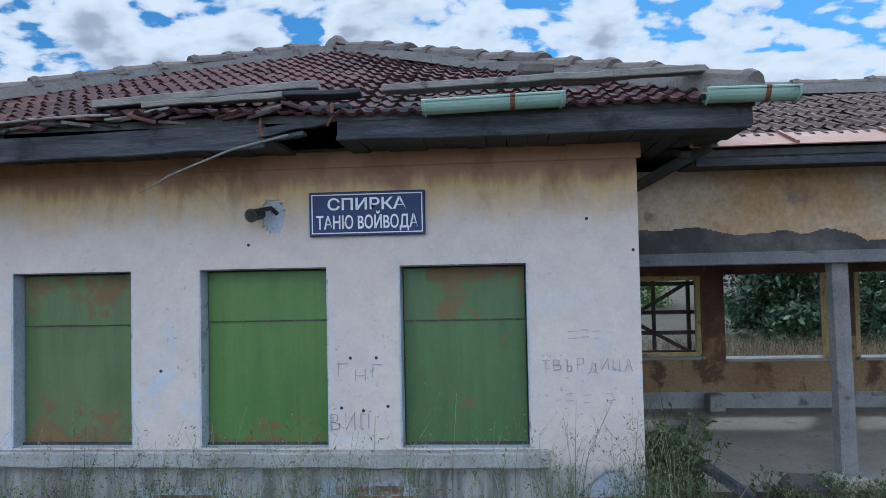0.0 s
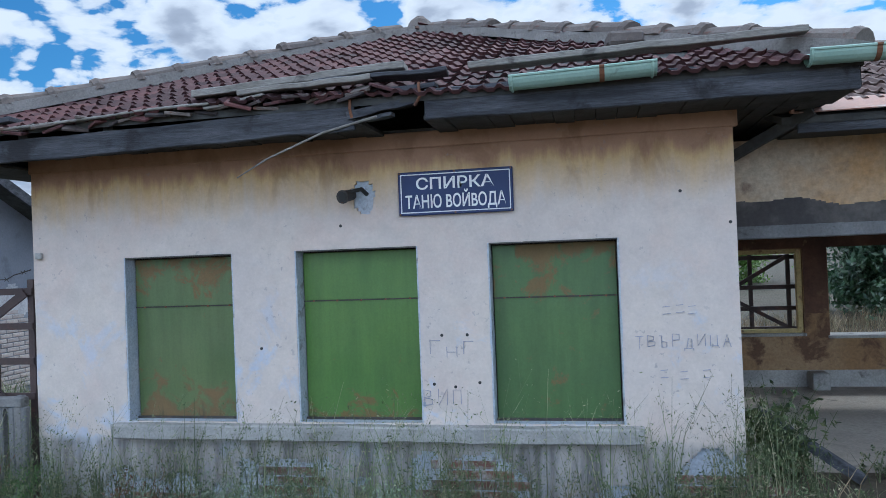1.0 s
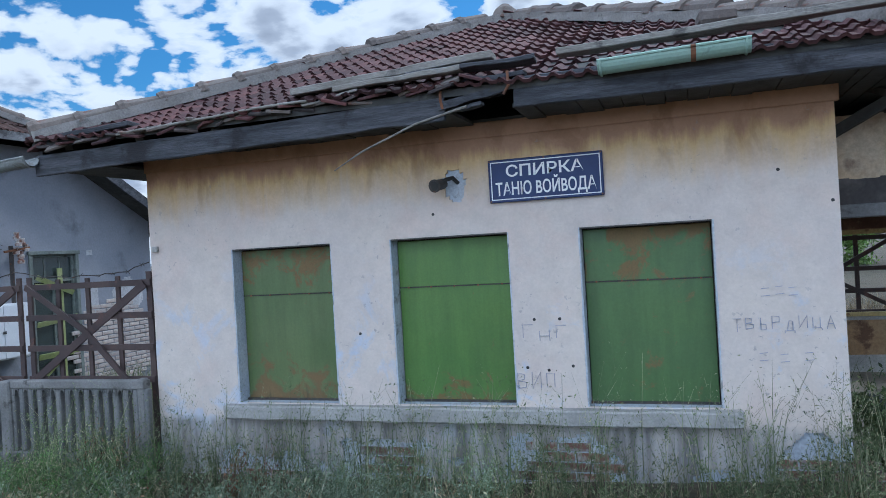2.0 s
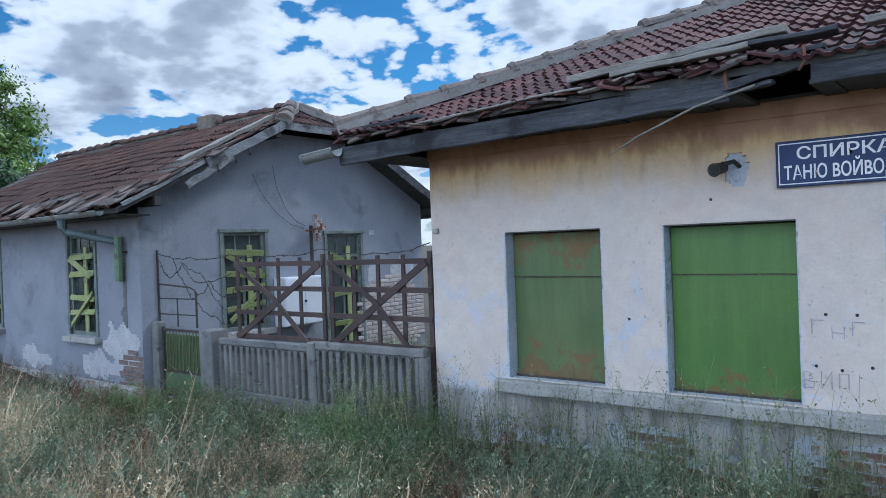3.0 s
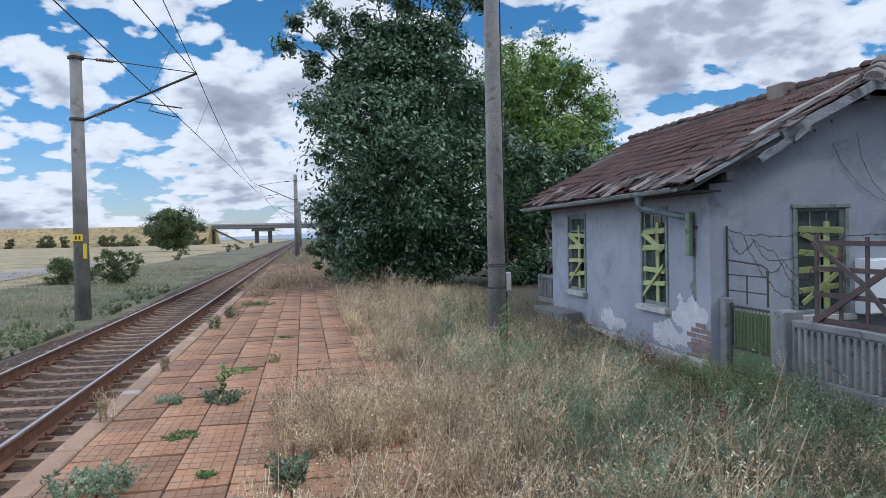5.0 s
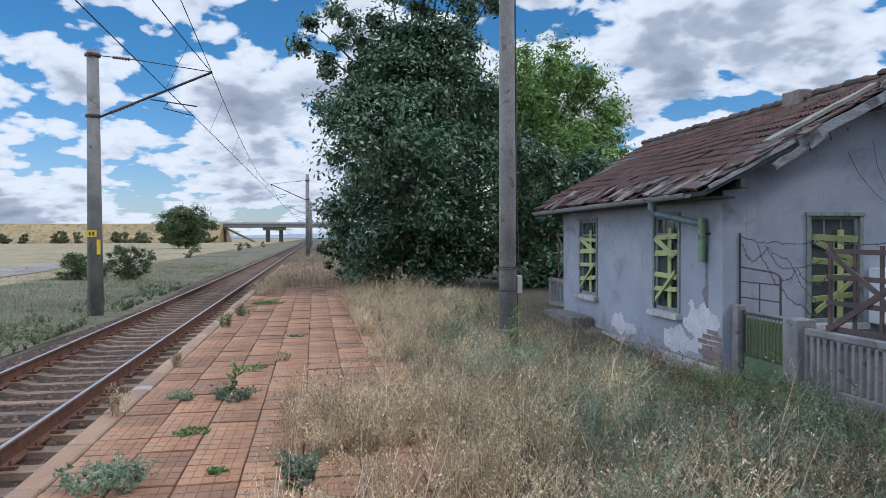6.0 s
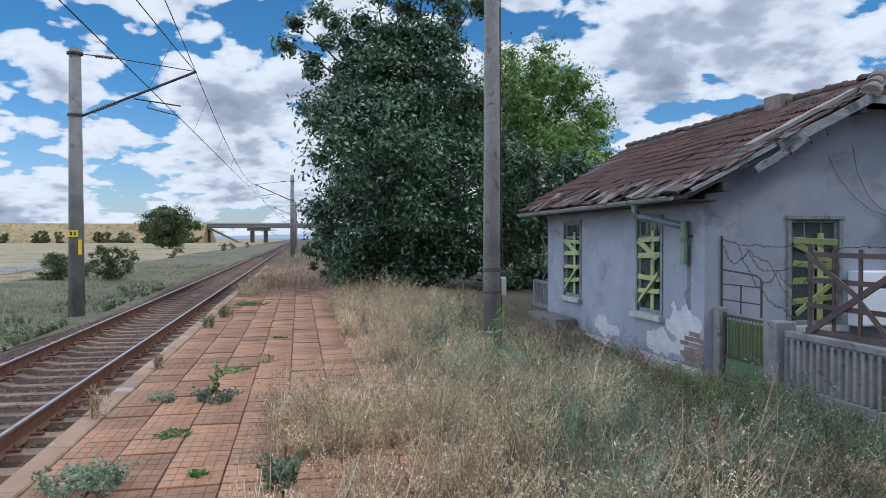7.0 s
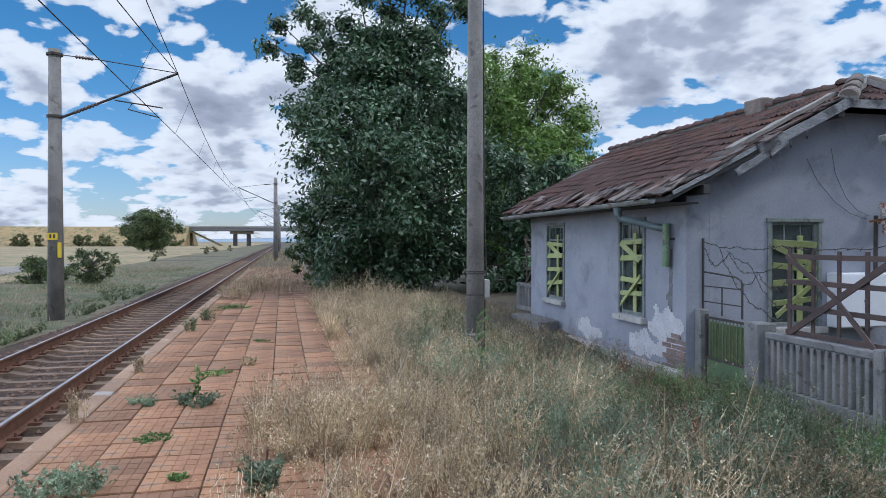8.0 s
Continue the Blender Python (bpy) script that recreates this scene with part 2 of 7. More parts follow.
FACADE = facade_material()
HOUSE_GREY = material("grey_render", (0.225, 0.240, 0.285), (0.285, 0.300, 0.345), (0.165, 0.172, 0.195), 0.9, 30, 0.93, 0.4, fine=0.12, stain=(0.54, 0.72))
UNDERCOAT_AND_SHADE = material("undercoat_and_reveal_shade", (0.40, 0.45, 0.53), (0.48, 0.51, 0.56), (0.27, 0.27, 0.28), 5, 45, 0.95, 0.5)
SCRATCH = material("scratched_line", (0.30, 0.32, 0.40), (0.36, 0.37, 0.44), None, 8, 60, 0.95, 0.0)
FLAKED = material("bare_lime_coat", (0.50, 0.50, 0.52), (0.42, 0.42, 0.45), (0.33, 0.32, 0.33), 4, 40, 0.95, 0.4)
OCHRE = material("ochre_render", (0.30, 0.18, 0.085), (0.38, 0.26, 0.145), (0.15, 0.085, 0.05), 1.6, 30, 0.93, 0.4, stain=(0.54, 0.62))
LINTEL = material("stained_lintel_render", (0.50, 0.42, 0.32), (0.44, 0.27, 0.125), (0.27, 0.20, 0.15), 1.1, 30, 0.93, 0.35)
SOOT_AND_SHADE = material("soot_and_shade_concrete", (0.055, 0.05, 0.05), (0.12, 0.11, 0.10), None, 3, 30, 0.95, 0.4)
CONCRETE = material("weathered_concrete", (0.30, 0.295, 0.28), (0.42, 0.41, 0.39), (0.17, 0.165, 0.155), 2.2, 45, 0.93, 0.5)
CONCRETE_POLE = material("spun_concrete", (0.175, 0.167, 0.160), (0.245, 0.235, 0.222), (0.115, 0.102, 0.092), 2.4, 60, 0.9, 0.6, fine=0.55)
CONCRETE_FENCE = material("grey_precast_concrete", (0.141, 0.141, 0.141), (0.202, 0.202, 0.202), (0.080, 0.080, 0.076), 3, 50, 0.95, 0.5, rnd=0.18)
MORTAR = material("mortar", (0.223, 0.211, 0.198), (0.273, 0.260, 0.248), (0.149, 0.143, 0.136), 5, 60, 0.95, 0.6)
BRICK = material("red_brick", (0.17, 0.085, 0.065), (0.24, 0.14, 0.11), (0.34, 0.33, 0.33), 6, 50, 0.92, 0.5, rnd=0.35, stain=(0.47, 0.60))
BRICK_PALE = material("limewashed_brick", (0.50, 0.47, 0.45), (0.44, 0.36, 0.33), (0.36, 0.20, 0.15), 7, 50, 0.92, 0.5, rnd=0.2)
TILE = material("clay_roof_tile", (0.068, 0.028, 0.031), (0.112, 0.047, 0.047), (0.098, 0.080, 0.078), 3.0, 40, 0.88, 0.5, rnd=0.5)
TILE_STUFF = material("clay_roof_tiles_far", (0.068, 0.028, 0.031), (0.112, 0.047, 0.047), (0.098, 0.080, 0.078), 3.0, 40, 0.88, 0.5, island=0.5)
TILE_ORANGE = material("orange_roof_tile", (0.058, 0.029, 0.024), (0.085, 0.042, 0.033), (0.051, 0.046, 0.044), 2.0, 40, 0.85, 0.5, rnd=0.42, stain=(0.50, 0.62))
RIDGE_TILE = material("lichened_ridge_tile", (0.132, 0.110, 0.099), (0.171, 0.149, 0.135), (0.138, 0.072, 0.055), 5, 45, 0.92, 0.6, rnd=0.2)
WOOD_GREY = material("blackened_grey_wood", (0.035, 0.038, 0.047), (0.082, 0.086, 0.100), (0.020, 0.020, 0.024), 1.2, 9, 0.9, 0.7, grain=(1.2, 9, 14), fine=0.5)
WOOD_PEELED = material("peeling_pale_wood", (0.17, 0.175, 0.19), (0.26, 0.265, 0.275), (0.07, 0.07, 0.075), 1.6, 11, 0.9, 0.6, grain=(9, 1.5, 9), fine=0.4, stain=(0.52, 0.62))
WOOD_DARK = material("dark_soffit_wood", (0.036, 0.037, 0.036), (0.066, 0.066, 0.063), (0.022, 0.022, 0.022), 1.5, 12, 0.9, 0.5, fine=0.35)
WOOD_PALE = material("bleached_plank", (0.192, 0.180, 0.162), (0.252, 0.240, 0.222), (0.096, 0.090, 0.084), 2, 14, 0.92, 0.5, grain=(1.5, 9, 9), fine=0.35)
SHUTTERS = [shutter_material("faded_olive_shutter", (0.078, 0.125, 0.042), (0.108, 0.150, 0.056), 0.7, 1.0, 0.03),
            shutter_material("bright_green_shutter", (0.072, 0.155, 0.030), (0.095, 0.185, 0.036), 0.0, 0.85, -0.01),
            shutter_material("green_shutter_orange_rust", (0.058, 0.118, 0.036), (0.074, 0.140, 0.042), 1.0, 0.45, 0.015)]
RUST = material("rusty_steel", (0.15, 0.065, 0.035), (0.22, 0.10, 0.05), (0.09, 0.05, 0.035), 4, 50, 0.8, 0.3, metal=0.2)
RUST_SHEET = material("rusted_eave_sheet", (0.30, 0.15, 0.11), (0.36, 0.22, 0.18), (0.38, 0.32, 0.28), 1.5, 40, 0.75, 0.2, metal=0.1)
GUTTER_GREEN = material("pale_green_gutter_paint", (0.30, 0.43, 0.37), (0.25, 0.38, 0.32), (0.18, 0.24, 0.21), 3, 50, 0.6, 0.1, fine=0.1)
GUTTER_GREY = material("grey_gutter_zinc", (0.208, 0.224, 0.224), (0.272, 0.288, 0.288), (0.160, 0.120, 0.096), 3, 50, 0.6, 0.15, metal=0.2)
PIPE_TEAL = material("faded_blue_downpipe", (0.096, 0.132, 0.144), (0.132, 0.174, 0.186), (0.072, 0.060, 0.054), 4, 50, 0.6, 0.1)
LATTICE = material("brown_painted_steel", (0.045, 0.030, 0.030), (0.070, 0.046, 0.042), (0.10, 0.05, 0.04), 3, 40, 0.7, 0.15)
IRON = material("dark_iron", (0.05, 0.048, 0.048), (0.08, 0.07, 0.065), (0.12, 0.06, 0.04), 8, 60, 0.7, 0.1, metal=0.4)
GATE_GREEN = material("green_gate_paint", (0.075, 0.125, 0.060), (0.110, 0.170, 0.090), (0.12, 0.10, 0.06), 5, 50, 0.6, 0.1)
YELLOW_BOARD = material("lime_yellow_painted_board", (0.270, 0.315, 0.105), (0.330, 0.360, 0.165), (0.180, 0.195, 0.105), 3, 30, 0.7, 0.15)
YELLOW_FRAME = material("cream_yellow_window_frame", (0.58, 0.47, 0.22), (0.50, 0.38, 0.16), (0.30, 0.19, 0.10), 4, 40, 0.8, 0.2)
FRAME_GREEN = material("grey_green_window_wood", (0.13, 0.155, 0.145), (0.20, 0.225, 0.21), (0.09, 0.09, 0.085), 4, 30, 0.8, 0.25)
WHITE_PAINT = material("white_enamel", (0.70, 0.72, 0.76), (0.62, 0.64, 0.68), (0.45, 0.44, 0.42), 2, 50, 0.5, 0.05, fine=0.06, stain=(0.66, 0.75))
SIGN_BLUE = material("blue_enamel", (0.008, 0.022, 0.095), (0.012, 0.030, 0.12), None, 3, 60, 0.55, 0.02, fine=0.06)
SIGN_WHITE = material("white_sign_enamel", (0.74, 0.75, 0.77), (0.66, 0.67, 0.69), None, 5, 60, 0.4, 0.02, fine=0.05)
YELLOW_SIGN = material("yellow_plate_enamel", (0.70, 0.52, 0.03), (0.62, 0.46, 0.03), None, 5, 60, 0.5, 0.02)
BLACK = material("black_paint", (0.02, 0.02, 0.02), (0.03, 0.03, 0.03), None, 5, 60, 0.6, 0.05)
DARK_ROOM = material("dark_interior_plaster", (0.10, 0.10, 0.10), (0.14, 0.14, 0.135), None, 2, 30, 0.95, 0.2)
GLASS = glass_material()
PORCELAIN = material("brown_white_porcelain", (0.60, 0.58, 0.56), (0.22, 0.10, 0.07), None, 14, 40, 0.35, 0.02)
PAVER = material("terracotta_paver", (0.215, 0.108, 0.058), (0.315, 0.175, 0.098), (0.20, 0.15, 0.115), 1.6, 55, 0.9, 0.4, rnd=0.28, fine=0.25)
PAVER_BED = material("dark_joint_soil", (0.085, 0.060, 0.045), (0.14, 0.10, 0.075), (0.10, 0.10, 0.05), 4, 50, 0.97, 0.6)
KERB = material("worn_kerb_concrete", (0.235, 0.145, 0.092), (0.31, 0.205, 0.135), (0.36, 0.33, 0.31), 0.9, 45, 0.92, 0.4, rnd=0.15)
SLEEPER = material("concrete_sleeper", (0.130, 0.085, 0.055), (0.225, 0.160, 0.115), (0.065, 0.038, 0.024), 2.6, 45, 0.93, 0.5, rnd=0.3)
BALLAST = material("rusty_ballast", (0.036, 0.020, 0.014), (0.068, 0.038, 0.025), (0.026, 0.017, 0.013), 8, 60, 0.95, 0.9, fine=0.5, dist=0.03)
STONE = material("ballast_stone", (0.085, 0.046, 0.030), (0.15, 0.095, 0.066), (0.05, 0.03, 0.02), 5, 50, 0.95, 0.5, island=0.6)
RAIL_RUST = material("rusty_rail_side", (0.082, 0.034, 0.018), (0.14, 0.062, 0.033), (0.055, 0.027, 0.018), 5, 60, 0.85, 0.3)
RAIL_TOP = material("polished_rail_head", (0.42, 0.43, 0.46), (0.52, 0.53, 0.56), None, 6, 90, 0.35, 0.05, metal=0.85, fine=0.08)
BARK = material("grey_brown_bark", (0.09, 0.075, 0.06), (0.15, 0.13, 0.11), (0.05, 0.045, 0.04), 4, 25, 0.95, 0.8, grain=(4, 4, 1))
SOIL = material("dry_ground", (0.085, 0.066, 0.045), (0.065, 0.058, 0.035), (0.042, 0.044, 0.024), 0.8, 20, 0.97, 0.8, fine=0.4, dist=0.03)
VERGE = material("trackside_turf", (0.150, 0.120, 0.075), (0.105, 0.096, 0.055), (0.060, 0.072, 0.030), 0.35, 9, 0.97, 0.6, fine=0.45, stain=(0.48, 0.60))
FIELD = material("dry_field", (0.32, 0.24, 0.135), (0.23, 0.185, 0.10), (0.14, 0.145, 0.068), 0.045, 1.5, 0.97, 0.3, fine=0.3, stain=(0.50, 0.60))
BANK = material("dry_grass_bank", (0.33, 0.235, 0.115), (0.25, 0.175, 0.085), (0.125, 0.13, 0.055), 0.11, 2, 0.97, 0.3, fine=0.3, stain=(0.50, 0.60))
LANE = material("grey_farm_lane", (0.19, 0.172, 0.155), (0.24, 0.22, 0.20), None, 0.2, 3, 0.95, 0.2)
# the palest stop puts bright leaf highlights into the colour
WALNUT = leaf_material("dark_leaves", [(0.0, (0.026, 0.062, 0.030)), (0.55, (0.062, 0.125, 0.056)), (0.85, (0.13, 0.20, 0.105)), (1.0, (0.30, 0.36, 0.28))], 0.38, 0.25)
LIGHT_LEAF = leaf_material("light_leaves", [(0.0, (0.085, 0.165, 0.032)), (0.6, (0.18, 0.29, 0.065)), (1.0, (0.38, 0.48, 0.20))], 0.5, 0.5)
SHRUB_LEAF = leaf_material("shrub_leaves", [(0.0, (0.045, 0.075, 0.025)), (0.6, (0.085, 0.125, 0.040)), (1.0, (0.15, 0.17, 0.065))], 0.6, 0.25)
DRY = leaf_material("dry_grass", [(0.0, (0.13, 0.095, 0.055)), (0.4, (0.25, 0.19, 0.115)), (0.75, (0.42, 0.34, 0.225)), (1.0, (0.17, 0.18, 0.09))], 0.8, 0.3)
GREENISH = leaf_material("green_weeds", [(0.0, (0.075, 0.105, 0.045)), (0.5, (0.14, 0.185, 0.085)), (0.8, (0.25, 0.28, 0.16)), (1.0, (0.42, 0.38, 0.25))], 0.75, 0.3)
SEEDY = leaf_material("tan_seed_heads", [(0.0, (0.19, 0.13, 0.07)), (0.45, (0.44, 0.335, 0.195)), (0.8, (0.62, 0.51, 0.34)), (1.0, (0.78, 0.70, 0.54))], 0.85, 0.3)
RUSSET = leaf_material("russet_dead_weed", [(0.0, (0.10, 0.045, 0.028)), (0.6, (0.19, 0.095, 0.055)), (1.0, (0.33, 0.20, 0.12))], 0.85, 0.25)
GREY_WEED = leaf_material("grey_green_weed", [(0.0, (0.12, 0.165, 0.095)), (0.6, (0.20, 0.26, 0.165)), (1.0, (0.34, 0.39, 0.29))], 0.75, 0.3)
STRAW = leaf_material("pale_straw", [(0.0, (0.24, 0.185, 0.115)), (0.6, (0.42, 0.35, 0.24)), (1.0, (0.62, 0.55, 0.42))], 0.8, 0.2)
FAR_BUSH = leaf_material("far_scrub_leaves", [(0.0, (0.11, 0.125, 0.055)), (0.6, (0.17, 0.185, 0.085)), (1.0, (0.26, 0.24, 0.12))], 0.8, 0.4)
DUSTY = material("dusty_floor_concrete", (0.30, 0.265, 0.225), (0.39, 0.35, 0.30), (0.19, 0.17, 0.15), 1.2, 40, 0.95, 0.4)
FRESH = leaf_material("fresh_green_weed", [(0.0, (0.075, 0.16, 0.045)), (0.6, (0.13, 0.24, 0.07)), (1.0, (0.24, 0.34, 0.13))], 0.7, 0.3)


# ---- small builders ----
def link_mesh(name, bm, mat, smooth=False):
    me = bpy.data.meshes.new(name)
    bm.normal_update()
    bm.to_mesh(me)
    bm.free()
    me.materials.append(mat)
    if smooth:
        me.shade_smooth()
    return new(name, me)


def part(name, bm, mat, parent, label="", smooth=False):
    ob = link_mesh(name, bm, mat, smooth)
    ob.parent = parent
    if parent is not None:
        ob.matrix_parent_inverse = parent.matrix_basis.inverted()
    if label:
        tagged(ob, label)
    return ob


def thing(name, label, category, at=(0, 0, 0), group="", kind=""):
    ob = new(name)
    ob.empty_display_size = 0.1
    ob.matrix_basis = Matrix.Translation(at)
    return tagged(ob, label, category, group, kind)


def box(bm, x0, x1, y0, y1, z0, z1, m=None):
    vs = [bm.verts.new((x, y, z)) for x in (x0, x1) for y in (y0, y1) for z in (z0, z1)]
    for f in ((0, 1, 3, 2), (4, 6, 7, 5), (0, 4, 5, 1), (2, 3, 7, 6), (0, 2, 6, 4), (1, 5, 7, 3)):
        bm.faces.new([vs[i] for i in f])
    if m is not None:
        bmesh.ops.transform(bm, matrix=m, verts=vs)
    return vs


def boxed(x0, x1, y0, y1, z0, z1, bevel=0.0, m=None):
    bm = bmesh.new()
    box(bm, x0, x1, y0, y1, z0, z1)
    if bevel:
        bmesh.ops.bevel(bm, geom=bm.edges[:], offset=bevel, segments=1, affect="EDGES")
    if m is not None:
        bmesh.ops.transform(bm, matrix=m, verts=bm.verts)
    return bm


def roughen(bm, amount, scale=3.0, cuts=0):
    if cuts:
        bmesh.ops.subdivide_edges(bm, edges=[e for e in bm.edges if e.calc_length() > 0.25], cuts=cuts, use_grid_fill=True)
    for v in bm.verts:
        v.co += noise.noise_vector(v.co * scale) * amount
    return bm


def beam(bm, a, b, w, h, up=(0, 0, 1)):
    """A bar of section w x h from a to b."""
    a, b = Vector(a), Vector(b)
    d = (b - a).normalized()
    side = d.cross(Vector(up))
    side = side.normalized() if side.length > 1e-4 else Vector((1, 0, 0))
    top = side.cross(d).normalized()
    vs = []
    for p in (a, b):
        for s, t in ((-1, -1), (1, -1), (1, 1), (-1, 1)):
            vs.append(bm.verts.new(p + side * s * w / 2 + top * t * h / 2))
    for f in ((3, 2, 1, 0), (4, 5, 6, 7), (0, 1, 5, 4), (1, 2, 6, 5), (2, 3, 7, 6), (3, 0, 4, 7)):
        bm.faces.new([vs[i] for i in f])
    return vs


def beamed(a, b, w, h, up=(0, 0, 1), bevel=0.0):
    bm = bmesh.new()
    beam(bm, a, b, w, h, up)
    if bevel:
        bmesh.ops.bevel(bm, geom=bm.edges[:], offset=bevel, segments=1, affect="EDGES")
    return bm


def tube(bm, pts, radii, seg=8, caps=True):
    """A round tapered bar along points."""
    pts = [Vector(p) for p in pts]
    if isinstance(radii, (int, float)):
        radii = [radii] * len(pts)
    rings, side = [], None
    for i, p in enumerate(pts):
        d = (pts[min(i + 1, len(pts) - 1)] - pts[max(i - 1, 0)]).normalized()
        if side is None:
            side = d.orthogonal().normalized()
        side = (side - d * side.dot(d)).normalized()
        o = d.cross(side)
        rings.append([bm.verts.new(p + (side * math.cos(k * math.tau / seg) + o * math.sin(k * math.tau / seg)) * radii[i]) for k in range(seg)])
    for r0, r1 in zip(rings, rings[1:]):
        for k in range(seg):
            bm.faces.new((r0[k], r0[(k + 1) % seg], r1[(k + 1) % seg], r1[k]))
    if caps:
        bm.faces.new(rings[0][::-1])
        bm.faces.new(rings[-1])


def tubed(pts, radii, seg=8):
    bm = bmesh.new()
    tube(bm, pts, radii, seg)
    return bm


def wall_bm(axis, p0, p1, a0, a1, z0, z1, holes=()):
    """A wall between the planes p0 and p1 of the axis, from a0 to a1 along the other, with openings (a0, a1, z0, z1)."""
    acut = sorted({a0, a1, *[h[0] for h in holes], *[h[1] for h in holes]})
    zcut = sorted({z0, z1, *[h[2] for h in holes], *[h[3] for h in holes]})
    bm = bmesh.new()
    for a, b in zip(acut, acut[1:]):
        for c, d in zip(zcut, zcut[1:]):
            if any(h[0] - 1e-6 <= a and b <= h[1] + 1e-6 and h[2] - 1e-6 <= c and d <= h[3] + 1e-6 for h in holes):
                continue
            if axis == "y":
                box(bm, a, b, p0, p1, c, d)
            else:
                box(bm, p0, p1, a, b, c, d)
    bmesh.ops.remove_doubles(bm, verts=bm.verts, dist=1e-5)
    inner = [f for f in bm.faces if sum(1 for e in f.edges if len(e.link_faces) > 2) == 4]
    bmesh.ops.delete(bm, geom=[f for f in inner if _twin(f)], context="FACES")
    return bm


def _twin(f):
    mates = set.intersection(*[set(v.link_faces) for v in f.verts])
    return len(mates) > 1


def smooth_step(a, b, x):
    t = min(max((x - a) / (b - a), 0.0), 1.0)
    return t * t * (3 - 2 * t)


def joined(name, verts, faces, mat, label="", category="", kind="stuff", parent=None, smooth=False):
    me = bpy.data.meshes.new(name)
    me.from_pydata(verts, [], faces)
    me.materials.append(mat)
    if smooth:
        me.shade_smooth()
    ob = new(name, me)
    ob.parent = parent
    return tagged(ob, label, category, "", kind)


# ---- ground ----
def dip(x):
    pts = ((-400, 0.10), (-16, 0.10), (-13.5, 0.22), (-10.5, 0.42), (-8, 0.36), (-4.5, 0.30), (-2, 0.26), (0.2, 0.14), (6, 0.08), (400, 0.08))
    for (xa, a), (xb, b) in zip(pts, pts[1:]):
        if x <= xb:
            return a + (b - a) * min(max((x - xa) / (xb - xa), 0), 1)
    return 0.08


def ground_z(x, y):
    if y < -2.15:
        z = -0.50 - 0.02 * smooth_step(-5.2, -7, y)
        return z + 0.05 * noise.noise((x * 0.1, y * 0.1, 0)) * smooth_step(-6, -9, y)
    if y < 0.5:
        return -0.11
    d = dip(x)
    z = -0.11 + 0.07 * smooth_step(0.5, 0.9, y) - (d - 0.04) * smooth_step(0.7, 4.6, y)
    z += 0.03 * noise.noise((x * 0.9, y * 0.9, 3)) * smooth_step(0.9, 1.6, y)
    return z


def build_ground():
    xs = [-2600, -1400, -800, -500, -300, -200, -150, -110, -80, -60, -50, -42, -36] + [-32 + 0.5 * i for i in range(81)] + [10, 14, 20, 30, 60, 120, 300, 900, 2600]
    ys = [-2600, -1200, -600, -300, -150, -90, -60, -45, -34, -26, -20, -16, -13, -11, -9.5, -8.5, -7.5, -6.5, -5.8, -5.2, -4.4, -3.6, -2.8, -2.22, -2.1, -1.5, -0.5, 0.3, 0.5]
    ys += [0.6 + 0.3 * i for i in range(22)] + [7.5, 8.5, 10, 12, 15, 20, 28, 40, 70, 120, 300, 800, 2600]
    verts = [(x, y, ground_z(x, y)) for y in ys for x in xs]
    n = len(xs)
    faces = [(j * n + i, j * n + i + 1, (j + 1) * n + i + 1, (j + 1) * n + i) for j in range(len(ys) - 1) for i in range(n - 1)]
    joined("ground", verts, faces, SOIL, "dry earth and sparse grass round the halt", "ground", "structure")


build_ground()


def ground_patch(name, label, mat, x0, x1, y0, y1, lift, steps, wobble=0.0):
    """A sheet of another surface, laid just over the ground."""
    nx, ny = steps
    verts, faces = [], []
    for j in range(ny + 1):
        for i in range(nx + 1):
            x, y = x0 + (x1 - x0) * i / nx, y0 + (y1 - y0) * j / ny
            if wobble and j in (0, ny):
                y += wobble * noise.noise((x * 0.06, j, 2))
            verts.append((x, y, ground_z(x, y) + lift))
    for j in range(ny):
        for i in range(nx):
            a = j * (nx + 1) + i
            faces.append((a, a + 1, a + nx + 2, a + nx + 1))
    return joined(name, verts, faces, mat, label, "ground", "structure")


ground_patch("field", "pale dry stubble field beyond the railway", FIELD, -1500, 200, -900, -14, 0.03, (60, 24), 1.5)
ground_patch("lane", "grey gravel farm lane across the field", LANE, -75, 40, -21.5, -17.0, 0.06, (40, 2), 1.2)
ground_patch("verge", "patchy dry turf along the far side of the track", VERGE, -330, 60, -15.5, -5.6, 0.015, (150, 8), 0.8)
ground_patch("track_bed", "rust-brown ballast under the railway track", BALLAST, -420, 30, -5.5, -2.225, 0.012, (120, 4))


# ---- railway ----
NEAR_RAIL, FAR_RAIL, RAIL_Z = -3.05, -4.555, -0.25


def rail_bm(y, x0, x1):
    prof = [(-0.07, -0.195), (0.07, -0.195), (0.07, -0.18), (0.014, -0.155), (0.014, -0.045), (0.036, -0.03), (0.036, -0.004), (-0.036, -0.004), (-0.036, -0.03), (-0.014, -0.045), (-0.014, -0.155), (-0.07, -0.18)]
    bm = bmesh.new()
    a = [bm.verts.new((x0, y + p, RAIL_Z + q)) for p, q in prof]
    b = [bm.verts.new((x1, y + p, RAIL_Z + q)) for p, q in prof]
    for i in range(len(prof)):
        j = (i + 1) % len(prof)
        bm.faces.new((a[i], a[j], b[j], b[i]))
    bm.faces.new(a[::-1])
    bm.faces.new(b)
    return bm


